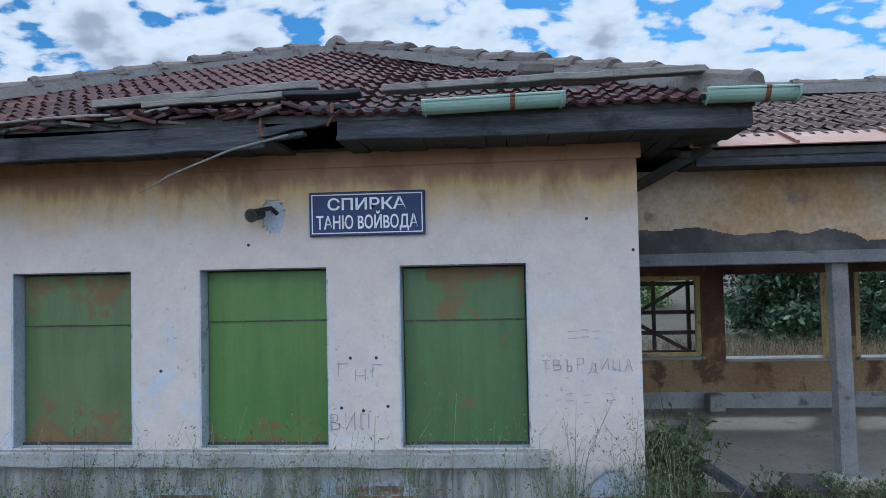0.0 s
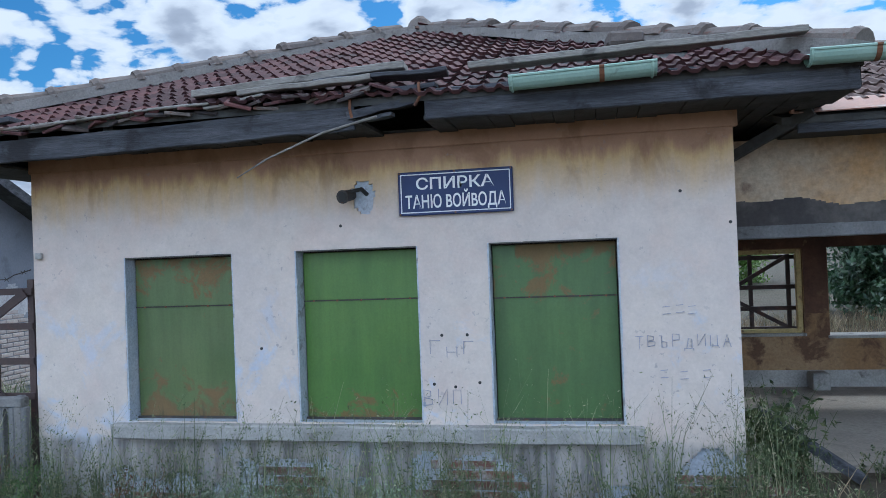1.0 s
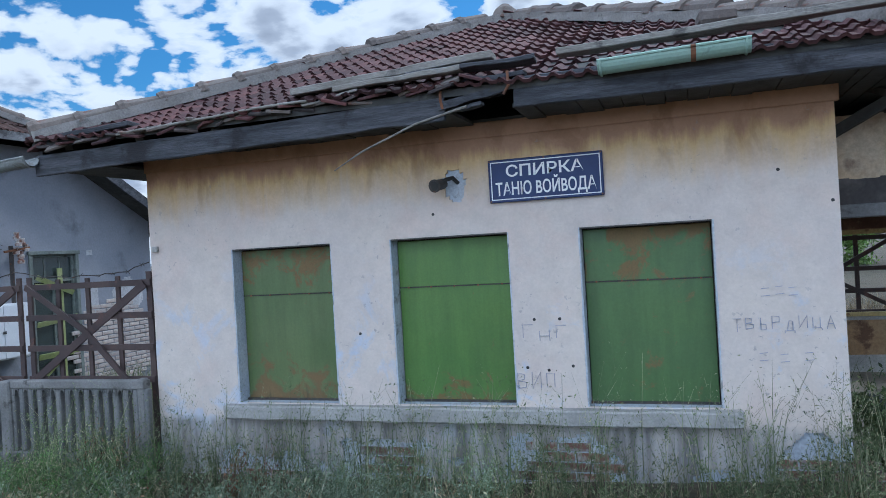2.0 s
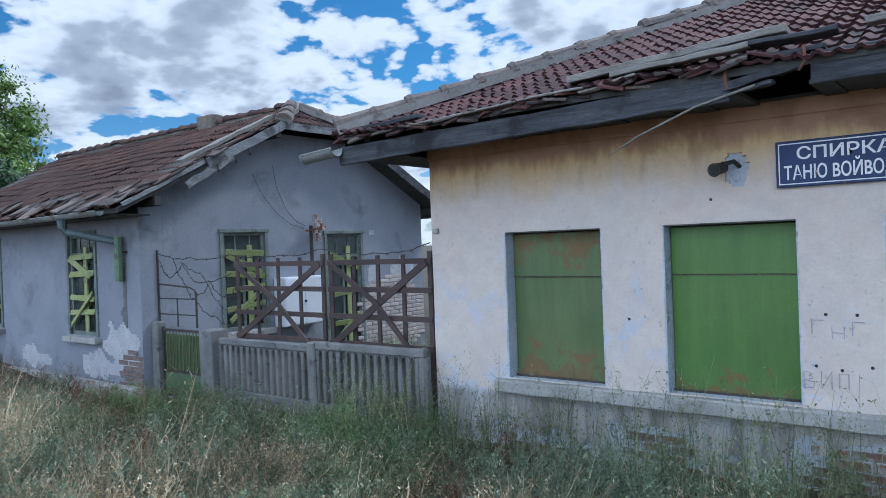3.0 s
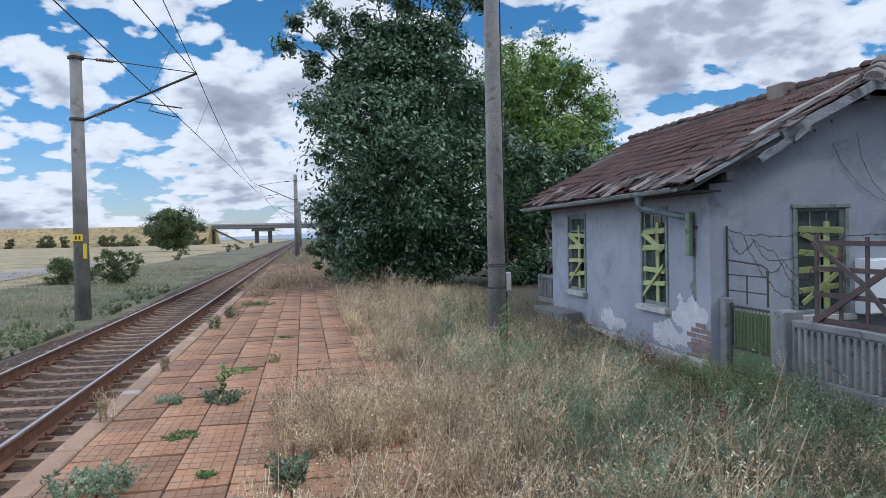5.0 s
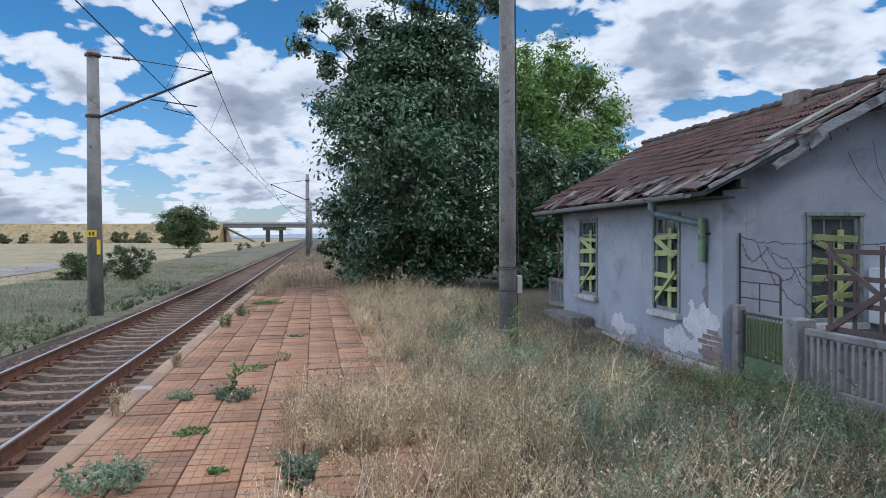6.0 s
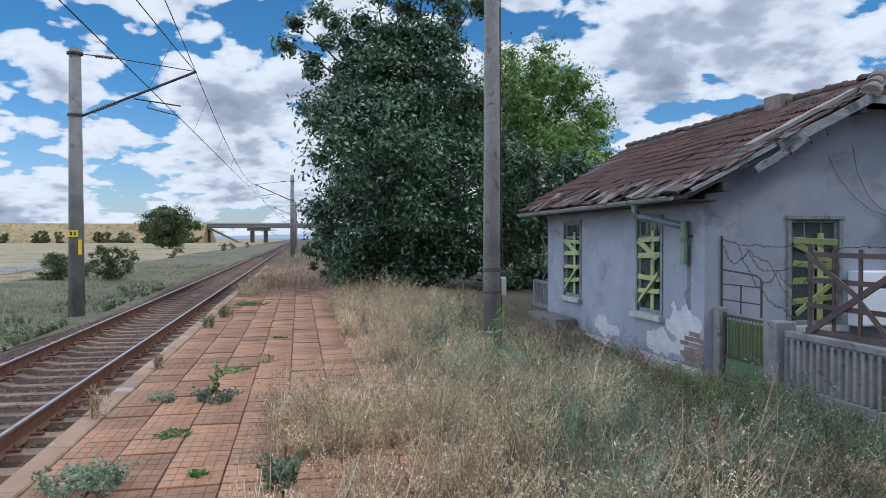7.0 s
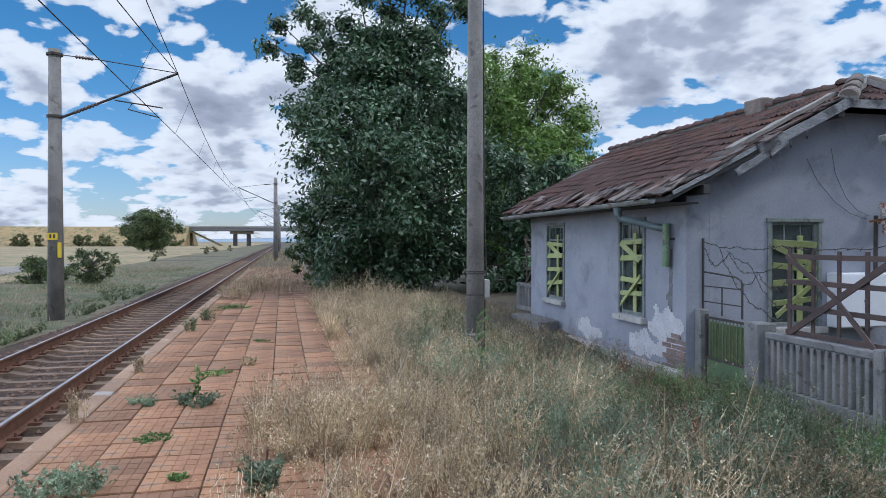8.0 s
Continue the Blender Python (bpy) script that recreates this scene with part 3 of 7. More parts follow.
def sleeper_mesh():
    """A concrete sleeper: thick under the rails, thinner and lower in the middle."""
    bm = bmesh.new()
    secs = [(-1.30, 0.13, 0.0), (-1.24, 0.14, 0.03), (-0.55, 0.14, 0.03), (-0.35, 0.11, -0.015), (0.35, 0.11, -0.015), (0.55, 0.14, 0.03), (1.24, 0.14, 0.03), (1.30, 0.13, 0.0)]
    rows = []
    for y, w, top in secs:
        rows.append([bm.verts.new((sx * w * k, y, z)) for sx, k, z in ((-1, 1.0, -0.18), (-1, 0.78, top), (1, 0.78, top), (1, 1.0, -0.18))])
    for r, q in zip(rows, rows[1:]):
        for i in range(3):
            bm.faces.new((r[i], r[i + 1], q[i + 1], q[i]))
    bm.faces.new(rows[0])
    bm.faces.new(rows[-1][::-1])
    bm.normal_update()
    bmesh.ops.recalc_face_normals(bm, faces=bm.faces)
    me = bpy.data.meshes.new("sleeper")
    bm.to_mesh(me)
    bm.free()
    me.materials.append(SLEEPER)
    return me


def clip_mesh():
    bm = bmesh.new()
    box(bm, -0.035, 0.035, -0.06, 0.06, 0, 0.03)
    tube(bm, [(-0.02, 0, 0.03), (-0.02, 0, 0.07)], 0.014, 6)
    me = bpy.data.meshes.new("rail_clip")
    bm.to_mesh(me)
    bm.free()
    me.materials.append(RAIL_RUST)
    return me


def build_track():
    track = thing("railway_track", "single electrified railway track with rusty rails on concrete sleepers", "railway track", (-3, -3.8, -0.45))
    for y in (NEAR_RAIL, FAR_RAIL):
        r = part("rail", rail_bm(y, 30, -400), RAIL_RUST, track, "rust-brown steel rail")
        part("rail_head", boxed(-400, 30, y - 0.019, y + 0.019, RAIL_Z - 0.003, RAIL_Z + 0.001), RAIL_TOP, r, "shiny worn rail head")
    me, clip = sleeper_mesh(), clip_mesh()
    rng = random.Random(4)
    for i in range(130):
        ob = new("sleeper", me)
        ob.parent = track
        ob.matrix_parent_inverse = track.matrix_basis.inverted()
        ob.matrix_basis = pose(-2.5 - 0.6 * i, -3.8 + rng.uniform(-.02, .02), RAIL_Z - 0.205, rng.uniform(-.4, .4), 0, rng.uniform(-1, 1))
        if i < 34:
            for y in (NEAR_RAIL - 0.1, NEAR_RAIL + 0.1, FAR_RAIL - 0.1, FAR_RAIL + 0.1):
                c = new("rail_clip", clip)
                c.parent = ob
                c.matrix_parent_inverse = Matrix.Identity(4)
                c.matrix_basis = pose(0, y + 3.8, 0.03)
    verts, faces = [], []
    for i in [*range(-50, 0), *range(130, 560)]:
        x = -2.5 - 0.6 * i
        k = len(verts)
        verts += [(x + dx, -3.8 + dy, RAIL_Z - 0.2 + dz) for dx in (-.12, .12) for dy in (-1.3, 1.3) for dz in (-.1, .03)]
        faces += [tuple(k + q for q in f) for f in ((0, 1, 3, 2), (4, 6, 7, 5), (0, 4, 5, 1), (2, 3, 7, 6), (1, 5, 7, 3))]
    joined("far_sleeper", verts, faces, SLEEPER, "", "", "stuff", track)


build_track()


# ---- platform ----
KERB_Y0, KERB_Y1 = -2.22, -2.02


def paver_mesh(s):
    bm = bmesh.new()
    nx, ny = 3, 5
    box(bm, -s / 2, s / 2, -s / 2, s / 2, -0.05, -0.005)
    for i in range(nx):
        for j in range(ny):
            x0, y0 = -s / 2 + i * s / nx, -s / 2 + j * s / ny
            box(bm, x0 + 0.004, x0 + s / nx - 0.004, y0 + 0.003, y0 + s / ny - 0.003, -0.006, 0.0)
    me = bpy.data.meshes.new("paver")
    bm.to_mesh(me)
    bm.free()
    me.materials.append(PAVER)
    return me


def build_platform():
    plat = tagged(link_mesh("platform", boxed(-46, 12, KERB_Y1, 0.95, -0.5, -0.022), PAVER_BED), "low station platform of terracotta pavers with weeds in the joints", "platform", "", "structure")
    rng = random.Random(7)
    me = paver_mesh(0.388)
    verts, faces = [], []
    for row in range(-38, 105):
        x = -4.9 - 0.4 * row
        for col in range(7):
            y = -2.01 + 0.2 + 0.4 * col
            dz = rng.uniform(-0.006, 0.006) - 0.002
            m = pose(x, y, dz, rng.uniform(-.9, .9), rng.uniform(-.9, .9), rng.uniform(-.6, .6))
            if 0 <= row < 42:
                ob = new("paver", me)
                ob.parent, ob.matrix_basis = plat, m
            else:
                k = len(verts)
                verts += [tuple(m @ Vector((dx * 0.189, dy * 0.189, z))) for z in (-0.03, 0) for dx, dy in ((-1, -1), (1, -1), (1, 1), (-1, 1))]
                faces += [(k + 4, k + 5, k + 6, k + 7), (k, k + 1, k + 5, k + 4), (k + 1, k + 2, k + 6, k + 5), (k + 2, k + 3, k + 7, k + 6), (k + 3, k, k + 4, k + 7)]
    joined("far_paver", verts, faces, PAVER, "", "", "stuff", plat)
    for i in range(56):
        x = 12.0 - i * 1.0
        bm = boxed(x - 0.995, x, KERB_Y0 + rng.uniform(-.006, .006), KERB_Y1 - 0.006, -0.55, rng.uniform(-.004, .012), 0.012)
        k = part("kerb_stone", bm, KERB, plat)


build_platform()


# ---- roofs of interlocking clay tiles ----
def tile_mesh(name, w, l, mat):
    """One interlocking roof tile: two rolls and pans and a thick lower lip; x across, y up the slope, z out."""
    prof = [(-0.5, 0.020), (-0.40, 0.030), (-0.27, 0.006), (-0.08, 0.005), (0.02, 0.028), (0.11, 0.030), (0.24, 0.006), (0.42, 0.005), (0.5, 0.020)]
    bm = bmesh.new()
    lo = [bm.verts.new((u * w, 0.0, h + 0.024)) for u, h in prof]
    up = [bm.verts.new((u * w, l, h + 0.002)) for u, h in prof]
    un = [bm.verts.new((u * w, 0.012, h - 0.002)) for u, h in prof]
    for i in range(len(prof) - 1):
        bm.faces.new((lo[i], lo[i + 1], up[i + 1], up[i]))
        bm.faces.new((un[i], un[i + 1], lo[i + 1], lo[i]))
    bmesh.ops.recalc_face_normals(bm, faces=bm.faces)
    bm.normal_update()
    if sum(f.normal.z for f in bm.faces) < 0:
        bmesh.ops.reverse_faces(bm, faces=bm.faces)
    me = bpy.data.meshes.new(name)
    bm.to_mesh(me)
    bm.free()
    me.materials.append(mat)
    return me


def tile_slope(parent, corner, along, upslope, width, rows, keep, mat, mat_far, limit, seed=1, tw=0.202, tl=0.29, sag=0.03, gaps=0.0):
    """Rows of tiles from the eave up. corner: the eave's end; keep(u, v): whether a tile stands at u along and v up."""
    along, upslope = Vector(along).normalized(), Vector(upslope).normalized()
    out = along.cross(upslope).normalized()
    if out.z < 0:
        out = -out
    me = tile_mesh("roof_tile", tw, tl * 1.18, mat)
    pv = [v.co.copy() for v in me.vertices]
    pf = [tuple(p.vertices) for p in me.polygons]
    rng, count, verts, faces = random.Random(seed), 0, [], []
    for r in range(rows):
        for c in range(int(width / tw) + 1):
            u, v = (c + 0.5) * tw, r * tl
            if not keep(u, v + tl * 0.5) or rng.random() < gaps:
                continue
            p = Vector(corner) + along * u + upslope * v
            p += out * sag * noise.noise((u * 0.55, v * 0.55, seed * 3.1)) + upslope * rng.uniform(-.018, .018)
            m = Matrix.Translation(p) @ Matrix((along, upslope, out)).transposed().to_4x4() @ pose(0, 0, 0, rng.uniform(-1.6, 1.6), rng.uniform(-2, 2), rng.uniform(-2.4, 2.4))
            if count < limit:
                ob = new("roof_tile", me)
                ob.parent, ob.matrix_basis = parent, parent.matrix_basis.inverted() @ m if parent.type == "EMPTY" else m
                count += 1
            else:
                k = len(verts)
                verts += [tuple(m @ q) for q in pv]
                faces += [tuple(k + i for i in f) for f in pf]
    if verts:
        joined("far_roof_tile", verts, faces, mat_far, "", "", "stuff", parent).matrix_parent_inverse = parent.matrix_basis.inverted()


def cap_mesh(mat):
    bm = bmesh.new()
    n = 7
    rings = []
    for y, k in ((0.0, 1.0), (0.05, 1.12), (0.09, 0.96), (0.40, 0.8)):
        rings.append([bm.verts.new((math.cos(math.pi * i / (n - 1)) * 0.115 * k, y, math.sin(math.pi * i / (n - 1)) * 0.095 * k - 0.02)) for i in range(n)])
    for a, b in zip(rings, rings[1:]):
        for i in range(n - 1):
            bm.faces.new((a[i], b[i], b[i + 1], a[i + 1]))
    bm.faces.new(rings[0])
    bmesh.ops.recalc_face_normals(bm, faces=bm.faces)
    me = bpy.data.meshes.new("ridge_tile")
    bm.to_mesh(me)
    bm.free()
    me.materials.append(mat)
    return me


CAP, CAP_RED = cap_mesh(RIDGE_TILE), cap_mesh(TILE_ORANGE)


def ridge_line(parent, a, b, seed=1, step=0.36, lift=0.05, cap=None, bed=0.24):
    """Half-round ridge tiles in a mortar bed from a up to b."""
    a, b = Vector(a), Vector(b)
    d = (b - a).normalized()
    side = d.cross(Vector((0, 0, 1))).normalized()
    out = side.cross(d)
    rng = random.Random(seed)
    inv = parent.matrix_basis.inverted()
    bm = bmesh.new()
    beam(bm, a + out * (lift - 0.05), b + out * (lift - 0.05), bed, 0.09)
    roughen(bm, 0.03, 4, 8)
    part("mortar_bed", bm, MORTAR, parent)
    for i in range(int((b - a).length / step)):
        p = a + d * step * i + out * (lift + rng.uniform(-.012, .012))
        ob = new("ridge_tile", cap or CAP)
        ob.parent = parent
        ob.matrix_basis = inv @ Matrix.Translation(p) @ Matrix((side, d, out)).transposed().to_4x4() @ pose(0, 0, 0, rng.uniform(-2.5, 2.5), rng.uniform(-5, 5), rng.uniform(-4, 4))


def slab(pts, t):
    """A flat plate with the given outline, t thick downwards."""
    bm = bmesh.new()
    a = [bm.verts.new(p) for p in pts]
    b = [bm.verts.new((p[0], p[1], p[2] - t)) for p in pts]
    bm.faces.new(a)
    bm.faces.new(b[::-1])
    n = len(pts)
    for i in range(n):
        bm.faces.new((a[i], b[i], b[(i + 1) % n], a[(i + 1) % n]))
    bmesh.ops.recalc_face_normals(bm, faces=bm.faces)
    return bm


# ---- the halt building with three shuttered windows ----
AX0, AX1, AY0, AY1 = -5.31, 0.21, 5.45, 10.95
A_TOP = 2.47
WINDOWS = [(-4.475, -3.52), (-3.005, -2.03), (-1.51, -0.575)]
WIN_Z0, WIN_Z1 = 0.33, 1.645
PATCHES = [(-3.12, -0.13, 0.42, 0.20), (-1.66, -0.16, 0.40, 0.27), (0.02, -0.03, 0.30, 0.20), (-2.43, 2.02, 0.075, 0.15), (-4.25, -0.22, 0.40, 0.14), (-0.6, -0.24, 0.35, 0.12)]
BRICK_SPOTS = [(-3.06, -0.17, 0.16, 0.11), (-1.66, -0.22, 0.22, 0.22), (-4.2, -0.32, 0.2, 0.06), (0.0, -0.13, 0.26, 0.07)]


def brick_mesh(name, l, h, d, mat):
    bm = boxed(-l / 2, l / 2, 0, d, -h / 2, h / 2, 0.006)
    me = bpy.data.meshes.new(name)
    bm.to_mesh(me)
    bm.free()
    me.materials.append(mat)
    return me


def in_patch(x, z, patches, wob=0.75):
    for cx, cz, rx, rz in patches:
        q = math.hypot((x - cx) / rx, (z - cz) / rz)
        if q + wob * noise.noise((x * 5.0, z * 5.0, cx)) < 1.0:
            return True
    return False


def render_coat(name, a0, a1, z0, z1, holes, patches, place, mat, parent, label, step=0.025, thick=0.022):
    """The coat of render on a wall: an uneven sheet with openings and broken-off places. place(a, z, d): the point d out of the wall."""
    bm = bmesh.new()
    acut = sorted({*[round(a0 + step * i, 4) for i in range(int((a1 - a0) / step) + 1)], a1, *[h[0] for h in holes], *[h[1] for h in holes]})
    zcut = sorted({*[round(z0 + step * i, 4) for i in range(int((z1 - z0) / step) + 1)], z1, *[h[2] for h in holes], *[h[3] for h in holes]})
    fixed_a = {a0, a1, *[h[0] for h in holes], *[h[1] for h in holes]}
    fixed_z = {z0, z1, *[h[2] for h in holes], *[h[3] for h in holes]}
    grid = {}
    for i, a in enumerate(acut):
        for j, z in enumerate(zcut):
            da = 0 if a in fixed_a else noise.noise((a * 40, z * 40, 1)) * step * 0.45
            dz = 0 if z in fixed_z else noise.noise((a * 40, z * 40, 7)) * step * 0.45
            d = 0.006 * noise.noise((a * 2.2, z * 2.2, 4)) + 0.003 * noise.noise((a * 9, z * 9, 5))
            if a in fixed_a and a not in (a0, a1):
                da = 0.006 * noise.noise((a * 3, z * 6, 2))
            grid[i, j] = bm.verts.new(place(a + da, z + dz, d))
    for i in range(len(acut) - 1):
        for j in range(len(zcut) - 1):
            a, z = (acut[i] + acut[i + 1]) / 2, (zcut[j] + zcut[j + 1]) / 2
            if any(h[0] < a < h[1] and h[2] < z < h[3] for h in holes) or in_patch(a, z, patches):
                continue
            bm.faces.new((grid[i, j], grid[i + 1, j], grid[i + 1, j + 1], grid[i, j + 1]))
    bmesh.ops.delete(bm, geom=[v for v in bm.verts if not v.link_faces], context="VERTS")
    ob = part(name, bm, mat, parent, label)
    so = ob.modifiers.new("thickness", "SOLIDIFY")
    so.thickness, so.offset = thick, -1.0
    return ob


def brick_patch(parent, patches, me, place, l=0.25, h=0.075, seed=2, zmax=9.0):
    rng = random.Random(seed)
    done = set()
    for cx, cz, rx, rz in patches:
        for j in range(int((cz - rz * 1.4 + 2) / h), int((cz + rz * 1.4 + 2) / h) + 1):
            z = j * h - 2
            for i in range(int((cx - rz - rx * 1.5 + 30) / l), int((cx + rx * 1.5 + 30) / l) + 1):
                a = i * l - 30 + (l / 2 if j % 2 else 0)
                if (i, j) in done or math.hypot((a - cx) / (rx + 0.12), (z - cz) / (rz + 0.05)) > 1.15 or z > zmax:
                    continue
                done.add((i, j))
                ob = new("brick", me)
                ob.parent = parent
                ob.matrix_basis = place(a, z, rng.uniform(-.004, .004)) @ pose(0, 0, 0, rng.uniform(-1, 1), rng.uniform(-1, 1), rng.uniform(-1, 1))


def build_halt():
    holes = [(x0, x1, WIN_Z0, WIN_Z1) for x0, x1 in WINDOWS]
    wall = tagged(link_mesh("wall_south", wall_bm("y", AY0 + 0.022, AY0 + 0.32, AX0 + 0.001, AX1 - 0.001, -0.6, A_TOP, holes), UNDERCOAT_AND_SHADE),
                  "stained cream rendered facade of the halt, render broken off in places", "wall", "", "structure")
    render_coat("render_coat", AX0, AX1, -0.5, A_TOP, holes, PATCHES, lambda a, z, d: (a, AY0 - d, z), FACADE, wall, "stained cream render with rust streaks")
    for x0, x1 in WINDOWS:  # rendered reveals
        # side reveals get the darker blue-grey to put their shade into the colour
        bm = bmesh.new()
        for a, b in ((x0 - 0.02, x0 + 0.012), (x1 - 0.012, x1 + 0.02)):
            box(bm, a, b, AY0 + 0.004, AY0 + 0.19, WIN_Z0, WIN_Z1)
        # near-black colour stands in for the shadow line under the window head
        part("head_reveal", boxed(x0, x1, AY0 + 0.006, AY0 + 0.19, WIN_Z1 - 0.010, WIN_Z1 + 0.02), SOOT_AND_SHADE, wall, "underside of the window head, coloured dark as its shade")
        part("reveal", bm, UNDERCOAT_AND_SHADE, wall, "rendered reveal, coloured grey-blue for its shaded side")
    me = brick_mesh("brick", 0.238, 0.064, 0.05, BRICK)
    # no real holes: small black discs show the shade inside them
    for hx, hz in ((-1.87, 0.98), (-1.68, 0.98), (-1.94, 0.62), (-1.78, 0.60), (-1.60, 0.63), (0.17, 1.72), (-0.15, 1.95), (-2.62, 1.82), (-3.3, 0.9)):
        part("bolt_hole_shade", tubed([(hx, AY0 - 0.004, hz), (hx, AY0 + 0.004, hz)], 0.012, 8), BLACK, wall)
    brick_patch(wall, BRICK_SPOTS, me, lambda a, z, d: pose(a, AY0 + 0.013 + d, z))
    for name, bm in (("wall_east", wall_bm("x", AX1 - 0.3, AX1, AY0 + 0.025, AY1, -0.6, A_TOP)), ("wall_west", wall_bm("x", AX0, AX0 + 0.3, AY0 + 0.025, AY1, -0.6, A_TOP)),
                     ("wall_north", wall_bm("y", AY1 - 0.3, AY1, AX0 + 0.3, AX1 - 0.3, -0.6, A_TOP))):
        tagged(link_mesh(name, bm, FACADE), "stained cream rendered side wall", "wall", "", "structure")
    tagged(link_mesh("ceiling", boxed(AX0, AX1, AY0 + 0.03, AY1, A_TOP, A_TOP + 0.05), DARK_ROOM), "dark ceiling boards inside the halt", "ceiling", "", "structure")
    # continuous sill
    bm = boxed(-4.585, -0.455, AY0 - 0.095, AY0 + 0.16, 0.205, 0.322, 0.012)
    roughen(bm, 0.012, 5, 30)
    tagged(link_mesh("window_sill", bm, CONCRETE), "long worn concrete sill under the three windows", "window sill", "", "structure")
    # eave cornice, a thin render moulding
    tagged(link_mesh("trim", boxed(AX0 - 0.01, AX1 + 0.03, AY0 - 0.02, AY0 + 0.02, 2.37, A_TOP + 0.02, 0.006), FACADE), "narrow rendered band under the eave", "trim", "", "structure")


build_halt()


def build_shutter(x0, x1, k, tint):
    y = AY0 + 0.130
    mat, rusty = SHUTTERS[k], k != 1
    sh = thing("window_shutter", "green painted steel window shutter" + (", faded with rust blooms" if rusty else ", bright and plain"), "shutter", ((x0 + x1) / 2, y, WIN_Z0), "shutters of the halt")
    zs = 1.235 + tint
    lower = boxed(x0 + 0.02, x1 - 0.02, y, y + 0.03, WIN_Z0 + 0.004, zs, 0.004)
    upper = boxed(x0 + 0.02, x1 - 0.02, y - 0.004, y + 0.03, zs + 0.003, WIN_Z1 - 0.02, 0.004)
    for bm in (lower, upper):
        bmesh.ops.subdivide_edges(bm, edges=[e for e in bm.edges if e.calc_length() > 0.3], cuts=10, use_grid_fill=True)
        for v in bm.verts:
            v.co.y += 0.004 * noise.noise((v.co.x * 3, 0, v.co.z * 3))
    a = part("lower_sheet", lower, mat, sh)
    part("upper_sheet", upper, mat, sh)
    part("seam_strip", boxed(x0 + 0.02, x1 - 0.02, y - 0.007, y + 0.01, zs - 0.004, zs + 0.005), IRON, sh)
    rng = random.Random(int(x0 * 100))
    for i in range(5):
        bx = x0 + 0.1 + i * (x1 - x0 - 0.2) / 4
        part("rivet", tubed([(bx, y - 0.016, zs + rng.uniform(-.004, .004)), (bx, y, zs)], 0.008, 6), RUST, sh)
    part("shutter_frame", boxed(x0 + 0.012, x1 - 0.012, y + 0.03, y + 0.06, WIN_Z0 + 0.002, WIN_Z1 - 0.012), IRON, sh)
    part("bottom_angle", boxed(x0 + 0.013, x1 - 0.013, y - 0.02, y - 0.002, WIN_Z0 - 0.004, WIN_Z0 + 0.018), IRON, sh, "dark rusty bottom angle")


for (x0, x1), r, dz in zip(WINDOWS, (0, 1, 2), (0.0, 0.015, 0.0)):
    build_shutter(x0, x1, r, dz)


def lettering(text, size, m, mat, parent, depth=0.001, width=None, height=None, bold=0.0016):
    cu = bpy.data.curves.new("lettering", "FONT")
    cu.body, cu.size, cu.extrude, cu.align_x, cu.align_y = text, size, depth, "CENTER", "CENTER"
    cu.offset = bold
    tmp = bpy.data.objects.new("lettering", cu)
    scene.collection.objects.link(tmp)
    bpy.context.view_layer.update()
    me = bpy.data.meshes.new_from_object(tmp.evaluated_get(bpy.context.evaluated_depsgraph_get()))
    bpy.data.objects.remove(tmp)
    xs = [v.co.x for v in me.vertices]
    zs = [v.co.y for v in me.vertices]
    sx = width / (max(xs) - min(xs)) if width else 1.0
    sy = height / (max(zs) - min(zs)) if height else sx
    cx, cz = (max(xs) + min(xs)) / 2, (max(zs) + min(zs)) / 2
    for v in me.vertices:
        v.co = Vector(((v.co.x - cx) * sx, (v.co.y - cz) * sy, v.co.z))
    me.materials.clear()
    me.materials.append(mat)
    me.transform(m)
    ob = new("lettering", me)
    ob.parent = parent
    ob.matrix_parent_inverse = parent.matrix_basis.inverted() if parent else Matrix.Identity(4)
    return ob


def build_sign():
    x0, x1, z0, z1 = -2.15, -1.30, 1.868, 2.190
    sg = thing("station_sign", "dark blue enamel station name sign with white lettering on the facade", "sign", ((x0 + x1) / 2, AY0, z0))
    bm = boxed(x0, x1, AY0 - 0.035, AY0 - 0.012, z0, z1, 0.004)
    part("sign_plate", bm, SIGN_BLUE, sg)
    w, y = 0.007, AY0 - 0.0385
    for a, b, c, d in ((x0 + .018, x1 - .018, z0 + .018, z0 + .018 + w), (x0 + .018, x1 - .018, z1 - .018 - w, z1 - .018), (x0 + .018, x0 + .018 + w, z0 + .025, z1 - .025), (x1 - .018 - w, x1 - .018, z0 + .025, z1 - .025)):
        part("border_line", boxed(a, b, y, y + 0.003, c, d), SIGN_WHITE, sg, "white border line")
    lettering("СПИРКА", 0.1, pose(-1.725, y, 2.100, 90, 0, 0), SIGN_WHITE, sg, width=0.575, height=0.090)
    lettering("ТАНЮ BОЙBОДА", 0.1, pose(-1.725, y, 1.972, 90, 0, 0), SIGN_WHITE, sg, width=0.745, height=0.148)
    for bx in (x0 + 0.012, x1 - 0.012, (x0 + x1) / 2):
        for bz in (z0 + 0.010, z1 - 0.010):
            part("screw", tubed([(bx, AY0 - 0.042, bz), (bx, AY0, bz)], 0.007, 6), RUST, sg)


build_sign()


